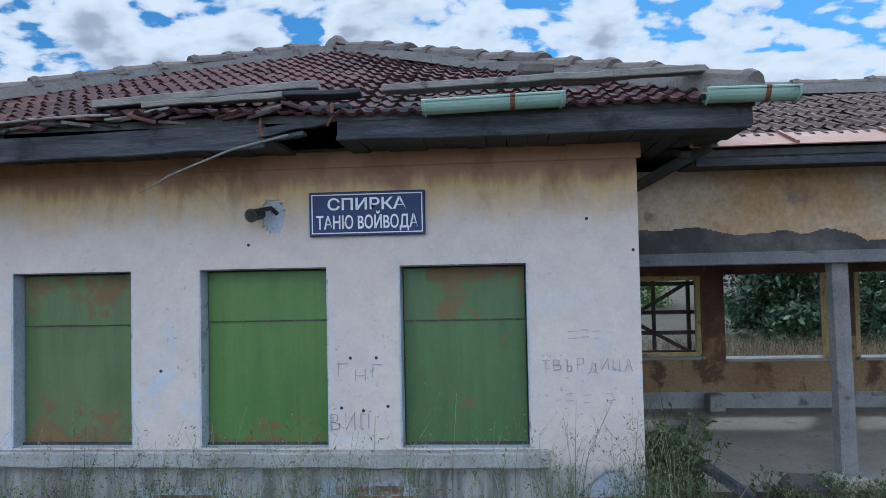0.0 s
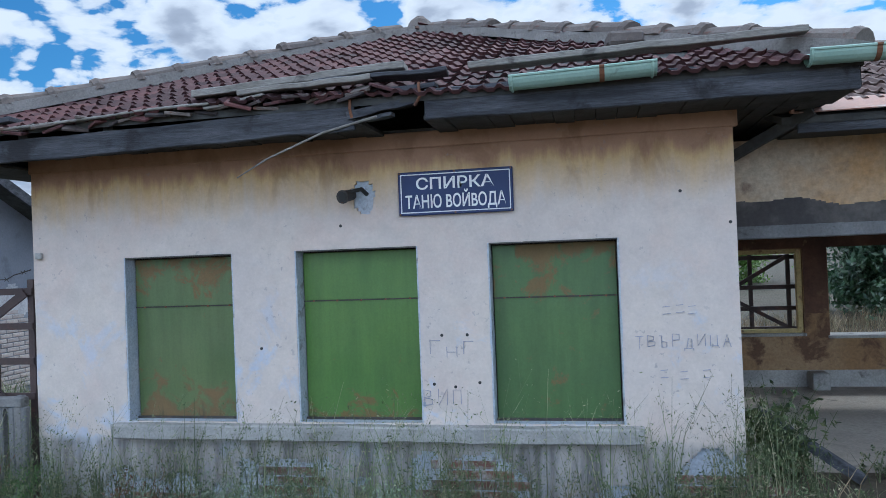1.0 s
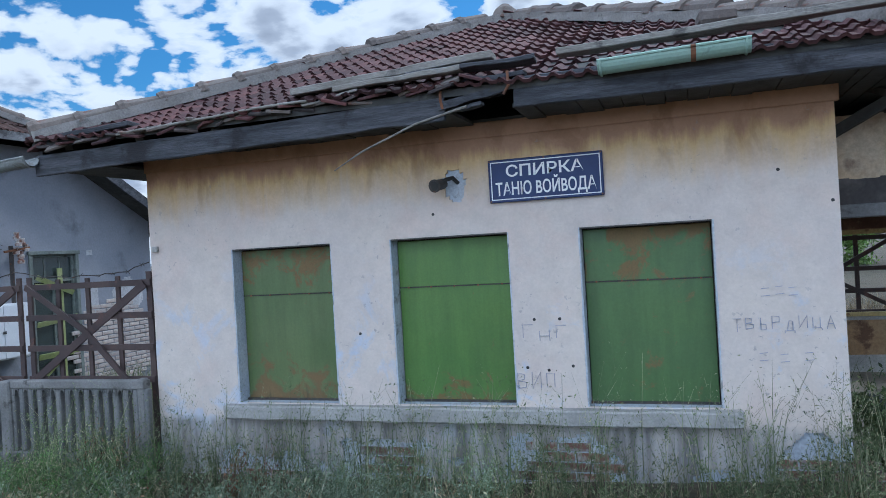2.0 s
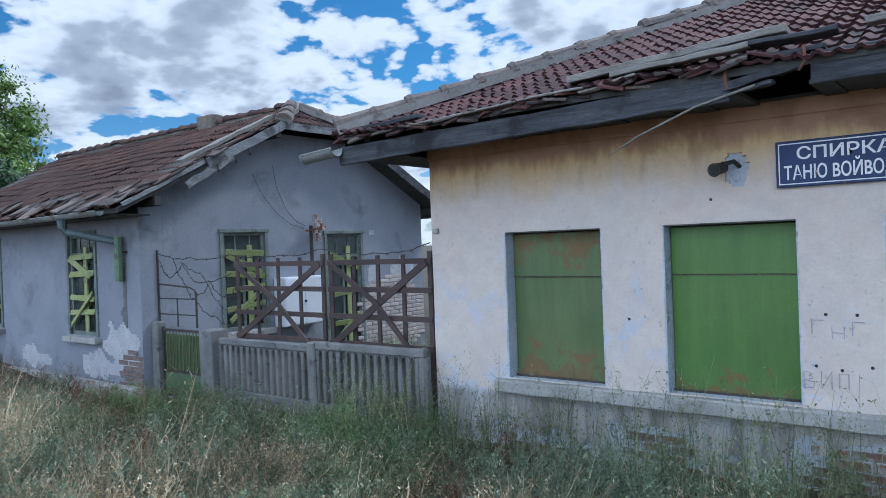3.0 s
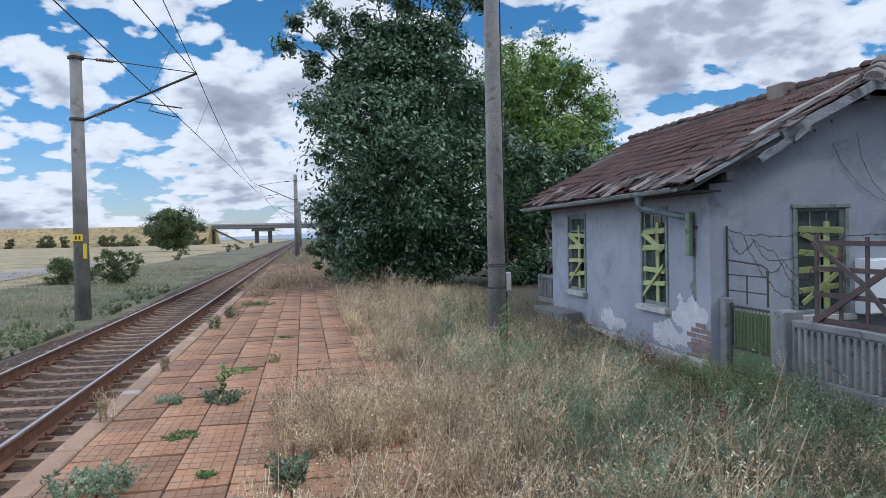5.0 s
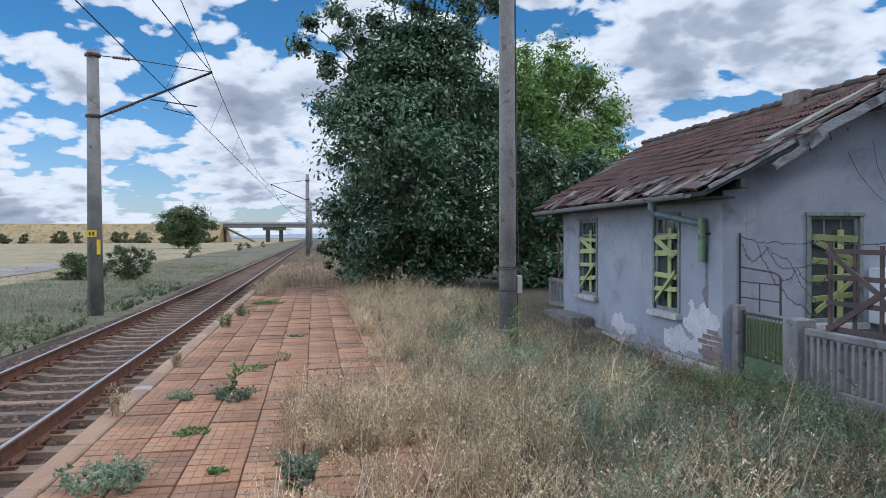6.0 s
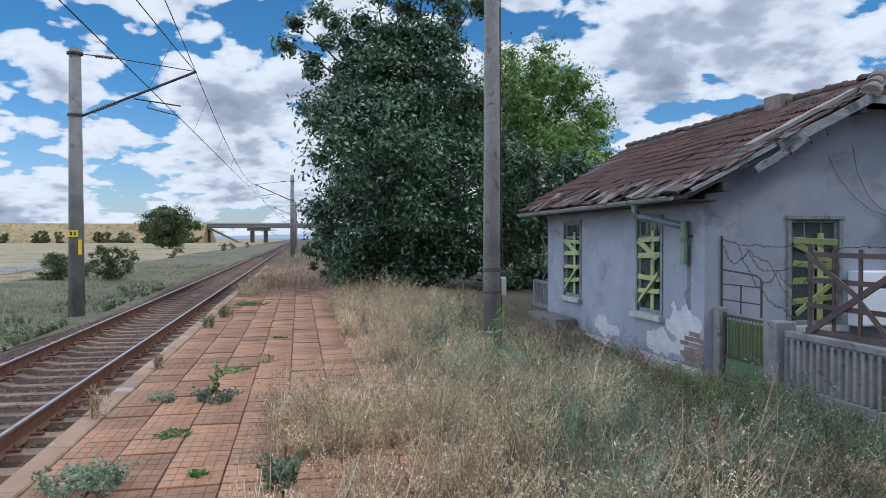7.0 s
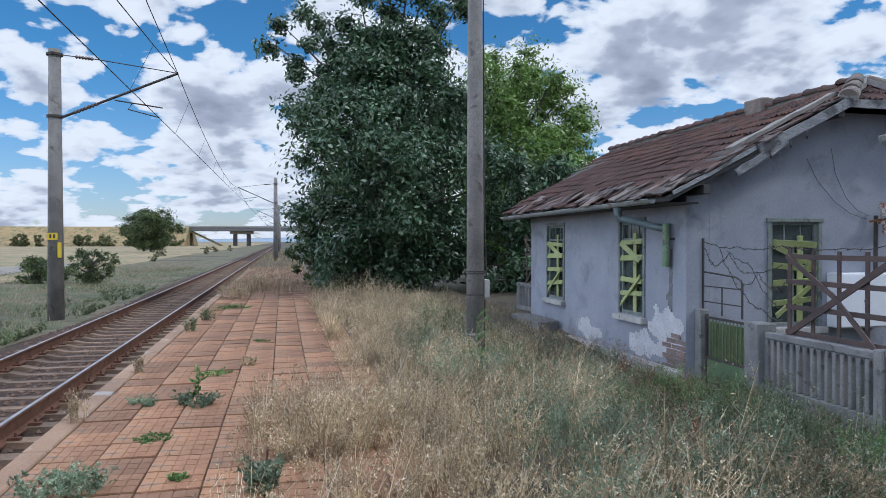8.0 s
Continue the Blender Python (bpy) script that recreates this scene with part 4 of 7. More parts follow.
def build_horn():
    h = thing("lamp_bracket", "black pipe socket of a missing lamp on a grey cement patch", "lamp bracket", (-2.45, AY0, 2.02))
    part("arm", tubed([(-2.41, AY0 + 0.02, 2.05), (-2.43, AY0 - 0.05, 2.085), (-2.47, AY0 - 0.10, 2.07), (-2.50, AY0 - 0.13, 2.045)], 0.016, 10), BLACK, h)
    part("socket", tubed([(-2.50, AY0 - 0.07, 2.045), (-2.53, AY0 - 0.19, 2.022)], [0.040, 0.044], 14), BLACK, h)
    part("socket_rim", tubed([(-2.5285, AY0 - 0.185, 2.023), (-2.5315, AY0 - 0.198, 2.0205)], [0.050, 0.050], 14), IRON, h, "dull metal rim")
    # black disc on the closed end, for the dark inside of an open pipe
    part("socket_mouth_shade", tubed([(-2.531, AY0 - 0.196, 2.021), (-2.5325, AY0 - 0.2005, 2.020)], [0.038, 0.038], 14), BLACK, h)


build_horn()
bm = boxed(-5.275, -5.215, AY0 - 0.03, AY0, 1.665, 1.715, 0.004)
tagged(link_mesh("cable_box", bm, CONCRETE), "small grey cable box on the facade's corner", "junction box")


def build_halt_roof():
    cx, cy, o = (AX0 + AX1) / 2, (AY0 + AY1) / 2, 0.62
    ze, zt = 2.63, 4.08
    e = [(AX0 - o, AY0 - o, ze), (AX1 + o, AY0 - o, ze), (AX1 + o, AY1 + o, ze), (AX0 - o, AY1 + o, ze)]
    apex = (cx, cy, zt)
    roof = thing("hip_roof", "sagging pyramid roof of old red clay tiles over the halt", "roof", (cx, cy, A_TOP), "", "structure")
    run, half = cy - (AY0 - o), cx - (AX0 - o)
    for i in range(4):
        a, b = e[i], e[(i + 1) % 4]
        part("deck", slab([a, b, apex], 0.05), WOOD_DARK, roof, "dark roof boards")
        mid = (Vector(a) + Vector(b)) / 2
        upv = Vector(apex) - mid
        wid, sl = (Vector(b) - Vector(a)).length, upv.length
        keep = lambda u, v, wid=wid, sl=sl: v < sl and u > wid / 2 * v / sl - 0.05 and u < wid - wid / 2 * v / sl + 0.05
        tile_slope(roof, Vector(a) - upv.normalized() * 0.06 + Vector((0, 0, 0.012)), Vector(b) - Vector(a), upv, wid, 20, keep, TILE, TILE_STUFF, 300 if i == 0 else 0, seed=3 + i, tw=0.225, tl=0.195, sag=0.06, gaps=0.006 if i == 0 else 0)
        ridge_line(roof, Vector(a) + Vector((0, 0, 0.05)), Vector(apex) + Vector((0, 0, 0.05)), seed=20 + i, lift=0.045)
    part("apex_cap", roughen(tubed([(cx, cy, zt), (cx, cy, zt + 0.14), (cx, cy, zt + 0.2)], [0.2, 0.13, 0.05], 8), 0.03, 6), RIDGE_TILE, roof)
    # soffit boards, front and sides, with gaps at the broken stretch
    rng = random.Random(5)
    y0 = AY0 - o + 0.06
    x = AX0 - o + 0.05
    while x < AX1 + o - 0.05:
        w = 0.14
        if not (-2.35 < x < -1.85):
            dz = 0.0
            part("soffit_board", boxed(x, x + w - 0.006, y0, AY0 - 0.022, 2.475 + dz + rng.uniform(-.006, .006), 2.497 + dz), WOOD_DARK, roof)
        x += w
    y = y0
    for i in range(4):
        yy = y + i * 0.15
        part("soffit_board", boxed(AX1 + 0.002, AX1 + o - 0.06, AY0 - o + 0.1 + 0.0, AY0 + 5.5, 2.48, 2.50) if i == 0 else boxed(AX1 + 0.002 + 0.14 * i, AX1 + 0.13 + 0.14 * i, AY0 - o + 0.1, AY0 + 5.5, 2.470, 2.478), WOOD_DARK, roof)
    part("soffit_board", boxed(AX0 - o + 0.06, AX0 - 0.002, AY0 - o + 0.1, AY0 + 5.5, 2.40, 2.42), WOOD_DARK, roof)
    # fascia: sound on one side, dropped and split on the other
    yf = AY0 - o + 0.03
    part("fascia", roughen(beamed((-1.80, yf, 2.560), (AX1 + o - 0.02, yf, 2.550), 0.045, 0.205, bevel=0.006), 0.008, 4, 14), WOOD_GREY, roof, "grey weathered fascia board")
    part("fascia", roughen(beamed((AX0 - o + 0.02, yf - 0.01, 2.435), (-2.28, yf - 0.01, 2.505), 0.045, 0.16, bevel=0.006), 0.014, 3, 14), WOOD_GREY, roof, "grey split fascia board, hanging lower")
    part("fascia", roughen(beamed((AX1 + o - 0.02, yf + .03, 2.565), (AX1 + o - 0.02, AY1 + o, 2.565), 0.045, 0.14), 0.006, 4, 6), WOOD_GREY, roof)
    part("fascia", roughen(beamed((AX0 - o + 0.02, yf + .03, 2.50), (AX0 - o + 0.02, AY1 + o, 2.54), 0.045, 0.14), 0.006, 4, 6), WOOD_GREY, roof)
    for a, b, w, h in (((-2.32, yf - 0.03, 2.52), (-1.86, yf + 0.0, 2.60), 0.05, 0.05), ((-2.5, yf + .02, 2.66), (-1.72, yf + .03, 2.69), 0.09, 0.03), ((-2.3, yf + .04, 2.49), (-2.02, yf + .01, 2.515), 0.06, 0.025)):
        part("splinter", roughen(beamed(a, b, w, h), 0.012, 8, 3), WOOD_GREY, roof, "broken end of a board")
    for i in range(9):  # rafter ends
        rx = AX0 - 0.3 + i * 0.72
        part("rafter", beamed((rx, AY0 - o + 0.06, 2.60), (rx, AY0 + 0.3, 2.80), 0.08, 0.10), WOOD_DARK, roof)
    part("brace", beamed((AX1 + 0.01, AY0 + 0.45, 2.18), (AX1 + o - 0.08, AY0 + 0.1, 2.46), 0.05, 0.07), WOOD_DARK, roof, "dark diagonal eave brace")


build_halt_roof()


BROKEN = (TILE, material("sooty_broken_tile", (0.045, 0.036, 0.037), (0.080, 0.066, 0.064), (0.028, 0.024, 0.025), 6, 40, 0.92, 0.5, rnd=0.3), RIDGE_TILE)


def build_loose_planks():
    y = AY0 - 0.60
    data = [((-3.45, y + 0.02, 2.76), (-1.95, y + 0.10, 2.85), 0.15, 0.05, WOOD_PALE), ((-3.1, y - 0.02, 2.735), (-2.15, y + 0.0, 2.765), 0.10, 0.04, WOOD_PALE),
            ((-1.50, y + 0.02, 2.785), (0.55, y + 0.06, 2.835), 0.12, 0.045, WOOD_PALE), ((-5.0, y - 0.03, 2.60), (-3.30, y - 0.03, 2.68), 0.13, 0.018, WOOD_PALE),
            ((-5.62, y + 0.02, 2.66), (-4.9, y + 0.02, 2.69), 0.16, 0.04, WOOD_GREY), ((-2.55, y + .02, 2.77), (-1.65, y + .05, 2.775), 0.14, 0.03, WOOD_GREY),
            ((-3.35, y - 0.02, 2.65), (-2.9, y - 0.02, 2.70), 0.12, 0.02, WOOD_PALE)]
    for a, b, w, h, mat in data:
        bm = roughen(beamed(a, b, w, h, bevel=0.005), 0.016, 4, 10)
        tagged(link_mesh("loose_plank", bm, mat), "weathered grey plank lying along the eave", "plank", "planks on the eave")
    rng = random.Random(12)
    for i in range(34):
        x = -5.85 + 3.75 * i / 33 + rng.uniform(-.05, .05)
        z = 2.585 + 0.022 * (x + 5.85) + rng.uniform(-.025, .03)
        m = pose(x, y + rng.uniform(-.02, .06), z, rng.uniform(5, 32), rng.uniform(-16, 16), rng.uniform(-35, 35))
        bm = roughen(boxed(-0.09, 0.09, -0.10, 0.10, 0, 0.022, 0.004, m), 0.014, 9)
        tagged(link_mesh("broken_tile", bm, BROKEN[i % 3]), "broken dark clay tile slipped to the eave", "roof tile", "broken tiles on the eave")
    bm = tubed([(-2.12, AY0 - 0.635, 2.50), (-2.5, AY0 - 0.63, 2.42), (-2.95, AY0 - 0.55, 2.28), (-3.2, AY0 - 0.50, 2.17)], [0.009, 0.008, 0.007, 0.004], 6)
    tagged(link_mesh("hanging_lath", bm, WOOD_PALE), "thin bent lath hanging down from the eave", "lath")
    bm = roughen(boxed(-0.62, -0.38, y + 0.12, y + 0.3, 2.86, 2.95, 0.02), 0.03, 6, 2)
    tagged(link_mesh("loose_stone", bm, RIDGE_TILE), "broken ridge tile lying on the roof's edge", "roof tile")
    bm = tubed([(-2.3, AY0 - 0.63, 2.68), (-2.3, AY0 - 0.65, 2.56), (-2.29, AY0 - 0.64, 2.5)], 0.011, 6)
    tagged(link_mesh("gutter_hook", bm, RUST), "bent rusty gutter hook on the fascia", "gutter hook", "gutter hooks")
    bm = tubed([(-1.83, AY0 - 0.63, 2.70), (-1.82, AY0 - 0.66, 2.60), (-1.86, AY0 - 0.64, 2.55)], 0.011, 6)
    tagged(link_mesh("gutter_hook", bm, RUST), "bent rusty gutter hook on the fascia", "gutter hook", "gutter hooks")


build_loose_planks()


def gutter_bm(a, b, r=0.075, seg=10, t=0.004):
    """A half-round channel from a to b, with thickness and rolled lip."""
    a, b = Vector(a), Vector(b)
    d = (b - a).normalized()
    s = d.cross(Vector((0, 0, 1))).normalized()
    bm = bmesh.new()
    rows = []
    for p in (a, b):
        rows.append([bm.verts.new(p + s * math.cos(math.pi + math.pi * i / seg) * rr + Vector((0, 0, 1)) * math.sin(math.pi + math.pi * i / seg) * rr) for rr in (r, r - t) for i in range(seg + 1)])
    n = seg + 1
    for k in (0, n):
        for i in range(seg):
            bm.faces.new((rows[0][k + i], rows[0][k + i + 1], rows[1][k + i + 1], rows[1][k + i]))
    for i in (0, seg):
        bm.faces.new((rows[0][i], rows[0][n + i], rows[1][n + i], rows[1][i]))
    tube(bm, [a - s * r, b - s * r], 0.009, 6)
    tube(bm, [a + s * r, b + s * r], 0.009, 6)
    bmesh.ops.recalc_face_normals(bm, faces=bm.faces)
    return bm


def build_gutters():
    y = AY0 - 0.70
    for a, b, mat, lab in (((-1.23, y, 2.655), (-0.34, y, 2.675), GUTTER_GREEN, "remaining length of pale green half-round gutter"),
                           ((0.50, y, 2.66), (1.06, y, 2.655), GUTTER_GREEN, "pale green gutter end jutting past the roof's corner"),
                           ((-6.30, y, 2.47), (-5.86, y, 2.50), GUTTER_GREY, "bent grey gutter end hanging at the roof's corner")):
        g = thing("rain_gutter", lab, "gutter", ((a[0] + b[0]) / 2, y, a[2]), "gutters of the halt")
        ch = part("channel", gutter_bm(a, b), mat, g, smooth=False)
        for k in (0.02, 0.97):
            p = Vector(a).lerp(Vector(b), k)
            bm = bmesh.new()
            tube(bm, [p + Vector((0, math.cos(math.pi + math.pi * i / 8) * 0.08, math.sin(math.pi + math.pi * i / 8) * 0.08)) for i in range(9)], 0.008, 5)
            part("bracket", bm, mat, g)
        p = Vector(a).lerp(Vector(b), 0.62)
        part("joint_band", gutter_bm(p, p + Vector((0.03, 0, 0)), 0.079), RUST if mat is GUTTER_GREEN else mat, g)


build_gutters()


STROKES = {"Т": [[(0, 1), (1, 1)], [(.5, 1), (.5, 0)]], "В": [[(0, 0), (0, 1), (.7, .9), (.7, .6), (0, .5), (.9, .4), (.85, .1), (0, 0)]], "Ъ": [[(-.1, 1), (.2, 1), (.2, 0), (.8, .05), (.8, .45), (.2, .5)]],
           "Р": [[(0, 0), (0, 1), (.8, .95), (.8, .55), (0, .5)]], "Д": [[(-.1, -.15), (-.1, .05), (.15, .05), (.4, 1), (.8, .9), (.8, .05), (1, .05), (1, -.15)], [(.15, .05), (.8, .05)]],
           "И": [[(0, 1), (0, 0), (.9, 1), (.9, 0)]], "Ц": [[(0, 1), (0, 0), (.9, 0), (1.05, -.2)], [(.8, 1), (.8, 0)]], "А": [[(0, 0), (.45, 1), (.9, 0)], [(.2, .4), (.7, .4)]],
           "Г": [[(0, 0), (0, 1), (.9, 1)]], "Н": [[(0, 0), (0, 1)], [(.9, 0), (.9, 1)], [(0, .5), (.9, .5)]], "П": [[(0, 0), (0, 1), (.8, 1), (.8, 0)]]}


def scratched(text, x, z, w, h, seed):
    """Words scratched into the render by hand, one mesh for each word."""
    rng = random.Random(seed)
    bm = bmesh.new()
    for i, ch in enumerate(text):
        ox, oz, k = x + i * w, z + rng.uniform(-.015, .015), rng.uniform(.85, 1.1)
        for line in STROKES[ch]:
            tube(bm, [(ox + u * w * 0.66, AY0 - 0.0065, oz + v * h * k) for u, v in line], 0.0032, 4)
    tagged(link_mesh("scratched_writing", bm, SCRATCH), "words scratched thinly into the facade render", "graffiti", "scratched writing")


scratched("ТВЪРДИЦА", -0.49, 0.87, 0.083, 0.085, 1)
scratched("ГНГ", -1.96, 0.83, 0.125, 0.09, 2)
scratched("ВИП", -2.02, 0.47, 0.11, 0.12, 3)
bm = bmesh.new()
for i, (x, z) in enumerate(((-0.30, 1.10), (-0.21, 1.11), (-0.13, 1.10), (-0.33, 0.66), (-0.2, 0.65), (-0.05, 0.66))):
    tube(bm, [(x, AY0 - 0.0065, z), (x + 0.055, AY0 - 0.0065, z + 0.005)], 0.003, 4)
    tube(bm, [(x, AY0 - 0.0065, z + 0.05), (x + 0.05, AY0 - 0.0065, z + 0.055)], 0.003, 4)
tagged(link_mesh("scratched_writing", bm, SCRATCH), "unreadable scratches in the facade render", "graffiti", "scratched writing")


# ---- the open shelter beside the halt ----
BY, BBACK, BX1 = 6.15, 9.2, 5.2
B_FLOOR = -0.09


def build_shelter():
    tagged(link_mesh("shelter_floor", boxed(AX1 + 0.002, BX1, BY - 0.12, BBACK, -0.5, B_FLOOR), DUSTY), "bare dusty concrete floor of the open shelter", "floor", "", "structure")
    beam_ob = tagged(link_mesh("wall_front", wall_bm("y", BY, BY + 0.28, AX1 + 0.004, BX1, 1.62, 2.36), LINTEL), "stained cream lintel wall over the shelter's open front", "wall", "", "structure")
    part("lintel", boxed(AX1 + 0.006, BX1, BY - 0.03, BY + 0.30, 1.60, 1.70, 0.008), CONCRETE_FENCE, beam_ob, "dark grey concrete lintel")
    holes = [(0.62, 1.60, 0.52, 1.49), (1.87, 3.08, 0.49, 1.50), (3.37, 4.6, 0.49, 1.50)]
    back = tagged(link_mesh("wall_back", wall_bm("y", BBACK, BBACK + 0.25, AX1 - 0.3, BX1, -0.5, 2.3, holes), OCHRE), "flaking ochre back wall of the shelter with empty window openings", "wall", "", "structure")
    part("dado", boxed(AX1 + 0.002, BX1, BBACK - 0.008, BBACK + 0.02, B_FLOOR, 0.10), CONCRETE, back, "grey splash band")
    part("opening_sill", boxed(1.85, 3.10, BBACK - 0.03, BBACK + 0.27, 0.46, 0.495, 0.006), CONCRETE, back)
    part("opening_sill", boxed(0.60, 1.62, BBACK - 0.03, BBACK + 0.27, 0.49, 0.525, 0.006), CONCRETE, back)
    part("opening_sill", boxed(3.35, 4.62, BBACK - 0.03, BBACK + 0.27, 0.46, 0.495, 0.006), CONCRETE, back)
    tagged(link_mesh("wall_end", wall_bm("x", BX1, BX1 + 0.25, BY, BBACK + 0.25, -0.5, 2.3), OCHRE), "flaking ochre end wall of the shelter", "wall", "", "structure")
    tagged(link_mesh("shelter_ceiling", boxed(AX1 + 0.002, BX1, BY + 0.28, BBACK, 2.28, 2.33), SOOT_AND_SHADE), "blackened shelter ceiling", "ceiling", "", "structure")
    # post
    po = thing("shelter_post", "octagonal grey concrete post holding up the shelter's lintel", "post", (1.92, BY + 0.12, B_FLOOR))
    part("shaft", roughen(tubed([(1.92, BY + 0.12, B_FLOOR), (1.91, BY + 0.12, 0.8), (1.90, BY + 0.12, 1.602)], [0.088, 0.085, 0.085], 8), 0.006, 5), CONCRETE_FENCE, po)
    part("footing", roughen(boxed(1.78, 2.06, BY - 0.02, BY + 0.26, B_FLOOR - 0.05, B_FLOOR + 0.03, 0.02), 0.01), CONCRETE, po)
    # yellow frame with dark lattice in the first opening
    w = thing("window_frame", "cream-yellow window frame without glass in the shelter's back wall", "window frame", (1.1, BBACK, 0.52))
    part("upper_coat", boxed(AX1 + 0.002, BX1, BBACK - 0.010, BBACK - 0.001, 1.50, 2.28), SOOTY_RED, back, "dark red sooty upper band")
    part("pier_coat", boxed(1.61, 1.86, BBACK - 0.010, BBACK - 0.001, 0.75, 1.50), SOOTY_RED, back)
    part("pier_coat", boxed(3.09, 3.36, BBACK - 0.010, BBACK - 0.001, 0.75, 1.50), SOOTY_RED, back)
    for a in ((0.62, 0.67, 0.525, 1.49), (1.54, 1.60, 0.525, 1.49), (0.67, 1.54, 1.44, 1.49), (0.67, 1.54, 0.525, 0.57)):
        part("frame_bar", boxed(a[0], a[1], BBACK + 0.02, BBACK + 0.09, a[2], a[3], 0.005), YELLOW_FRAME, w)
    part("frame_bar", boxed(3.37, 3.43, BBACK + 0.02, BBACK + 0.09, 0.495, 1.50, 0.005), YELLOW_FRAME, w)
    part("frame_bar", boxed(3.02, 3.08, BBACK + 0.02, BBACK + 0.09, 0.495, 1.50, 0.005), YELLOW_FRAME, w)
    # dark lattice standing behind the wall
    lat = thing("lattice_screen", "dark brown steel lattice panel set in the back window opening", "lattice", (1.1, BBACK + 0.2, 0.53))
    y = BBACK + 0.20
    for z in (0.56, 0.80, 1.05, 1.40):
        part("bar", beamed((0.63, y, z), (1.59, y, z), 0.03, 0.05), LATTICE, lat)
    for x in (0.66, 1.08, 1.50):
        part("bar", beamed((x, y + 0.02, 0.53), (x, y + 0.02, 1.45), 0.045, 0.03), LATTICE, lat)
    for a, b in (((0.75, 0.98), (1.50, 1.42)), ((0.75, 0.98), (1.50, 0.56))):
        part("brace", beamed((a[0], y - 0.03, a[1]), (b[0], y - 0.03, b[1]), 0.03, 0.045), LATTICE, lat)
    # small block and fallen pole on the floor
    tagged(link_mesh("stone_block", roughen(boxed(1.60, 1.78, BBACK - 0.25, BBACK - 0.02, B_FLOOR, 0.10, 0.012), 0.008, 6, 1), CONCRETE), "small square concrete block against the back wall", "block")
    tagged(link_mesh("fallen_beam", beamed((0.42, BY - 0.15, 0.30), (1.02, BY - 0.45, -0.10), 0.07, 0.07, bevel=0.006), WOOD_GREY), "grey beam leaning down into the weeds", "beam")
    bm = roughen(boxed(1.28, 1.62, BY - 0.42, BY - 0.18, -0.14, 0.02, 0.05), 0.05, 5, 2)
    tagged(link_mesh("rubble_stone", bm, SOOT_AND_SHADE), "dark lump of rubble in the weeds", "rubble")
    # roof
    roof = thing("shelter_roof", "low brown tiled shelter roof with rusted sheet at the eave", "roof", (2.5, 7.7, 2.3), "", "structure")
    ye, ze, yr, zr = 5.60, 2.43, 7.75, 3.30
    part("deck", slab([(AX1 + 0.35, ye, ze), (BX1 + 1.0, ye, ze), (BX1 + 1.0, yr, zr), (AX1 - 0.5, yr, zr)], 0.05), WOOD_DARK, roof)
    part("deck", slab([(AX1 - 0.5, yr, zr), (BX1 + 1.0, yr, zr), (BX1 + 1.0, 9.9, ze), (AX1 - 0.5, 9.9, ze)], 0.05), WOOD_DARK, roof)
    upv = Vector((0, yr - ye, zr - ze))
    tile_slope(roof, Vector((AX1 + 0.35, ye, ze)) + upv.normalized() * 0.28, (1, 0, 0), upv, BX1 + 1.0 - AX1 - 0.35, 6, lambda u, v: v < 2.4, TILE_BROWN, TILE_BROWN, 150, seed=31)
    ridge_line(roof, (AX1 - 0.2, yr, zr + 0.02), (BX1 + 1.0, yr, zr + 0.02), seed=33)
    for i in range(7):
        x = AX1 + 0.40 + i * 0.74
        m = pose(x, ye - 0.04, ze + 0.015, math.degrees(math.atan2(upv.z, upv.y)), 0, 0)
        bm = boxed(0, 0.76, 0, 0.40, 0, 0.008)
        box(bm, 0.0, 0.02, 0, 0.40, 0.008, 0.03)
        bmesh.ops.transform(bm, matrix=m, verts=bm.verts)
        part("eave_sheet", roughen(bm, 0.006, 3), RUST_SHEET, roof, "rusted folded metal sheet")
    part("fascia", roughen(beamed((AX1 + 0.46, ye + 0.03, ze - 0.06), (BX1 + 1.0, ye + 0.03, ze - 0.06), 0.035, 0.11), 0.006, 4, 8), WOOD_GREY, roof)
    part("soffit", boxed(AX1 + 0.45, BX1 + 1.0, ye + 0.06, BY, 2.35, 2.37), WOOD_DARK, roof)
    return beam_ob


SOOTY_RED = material("sooty_red_render", (0.085, 0.045, 0.035), (0.16, 0.085, 0.055), (0.26, 0.17, 0.09), 2.5, 30, 0.93, 0.4)
TILE_BROWN = material("weathered_brown_tile", (0.098, 0.064, 0.056), (0.135, 0.086, 0.075), (0.120, 0.105, 0.094), 3.0, 40, 0.88, 0.5, rnd=0.3)
SHELTER_LINTEL = build_shelter()


# ---- the grey house ----
HX0, HX1, HY0, HY1 = -16.33, -10.0, 5.08, 11.0
H_EAVE, H_RIDGE, HYC = 2.36, 3.90, 8.04
HO = 0.42


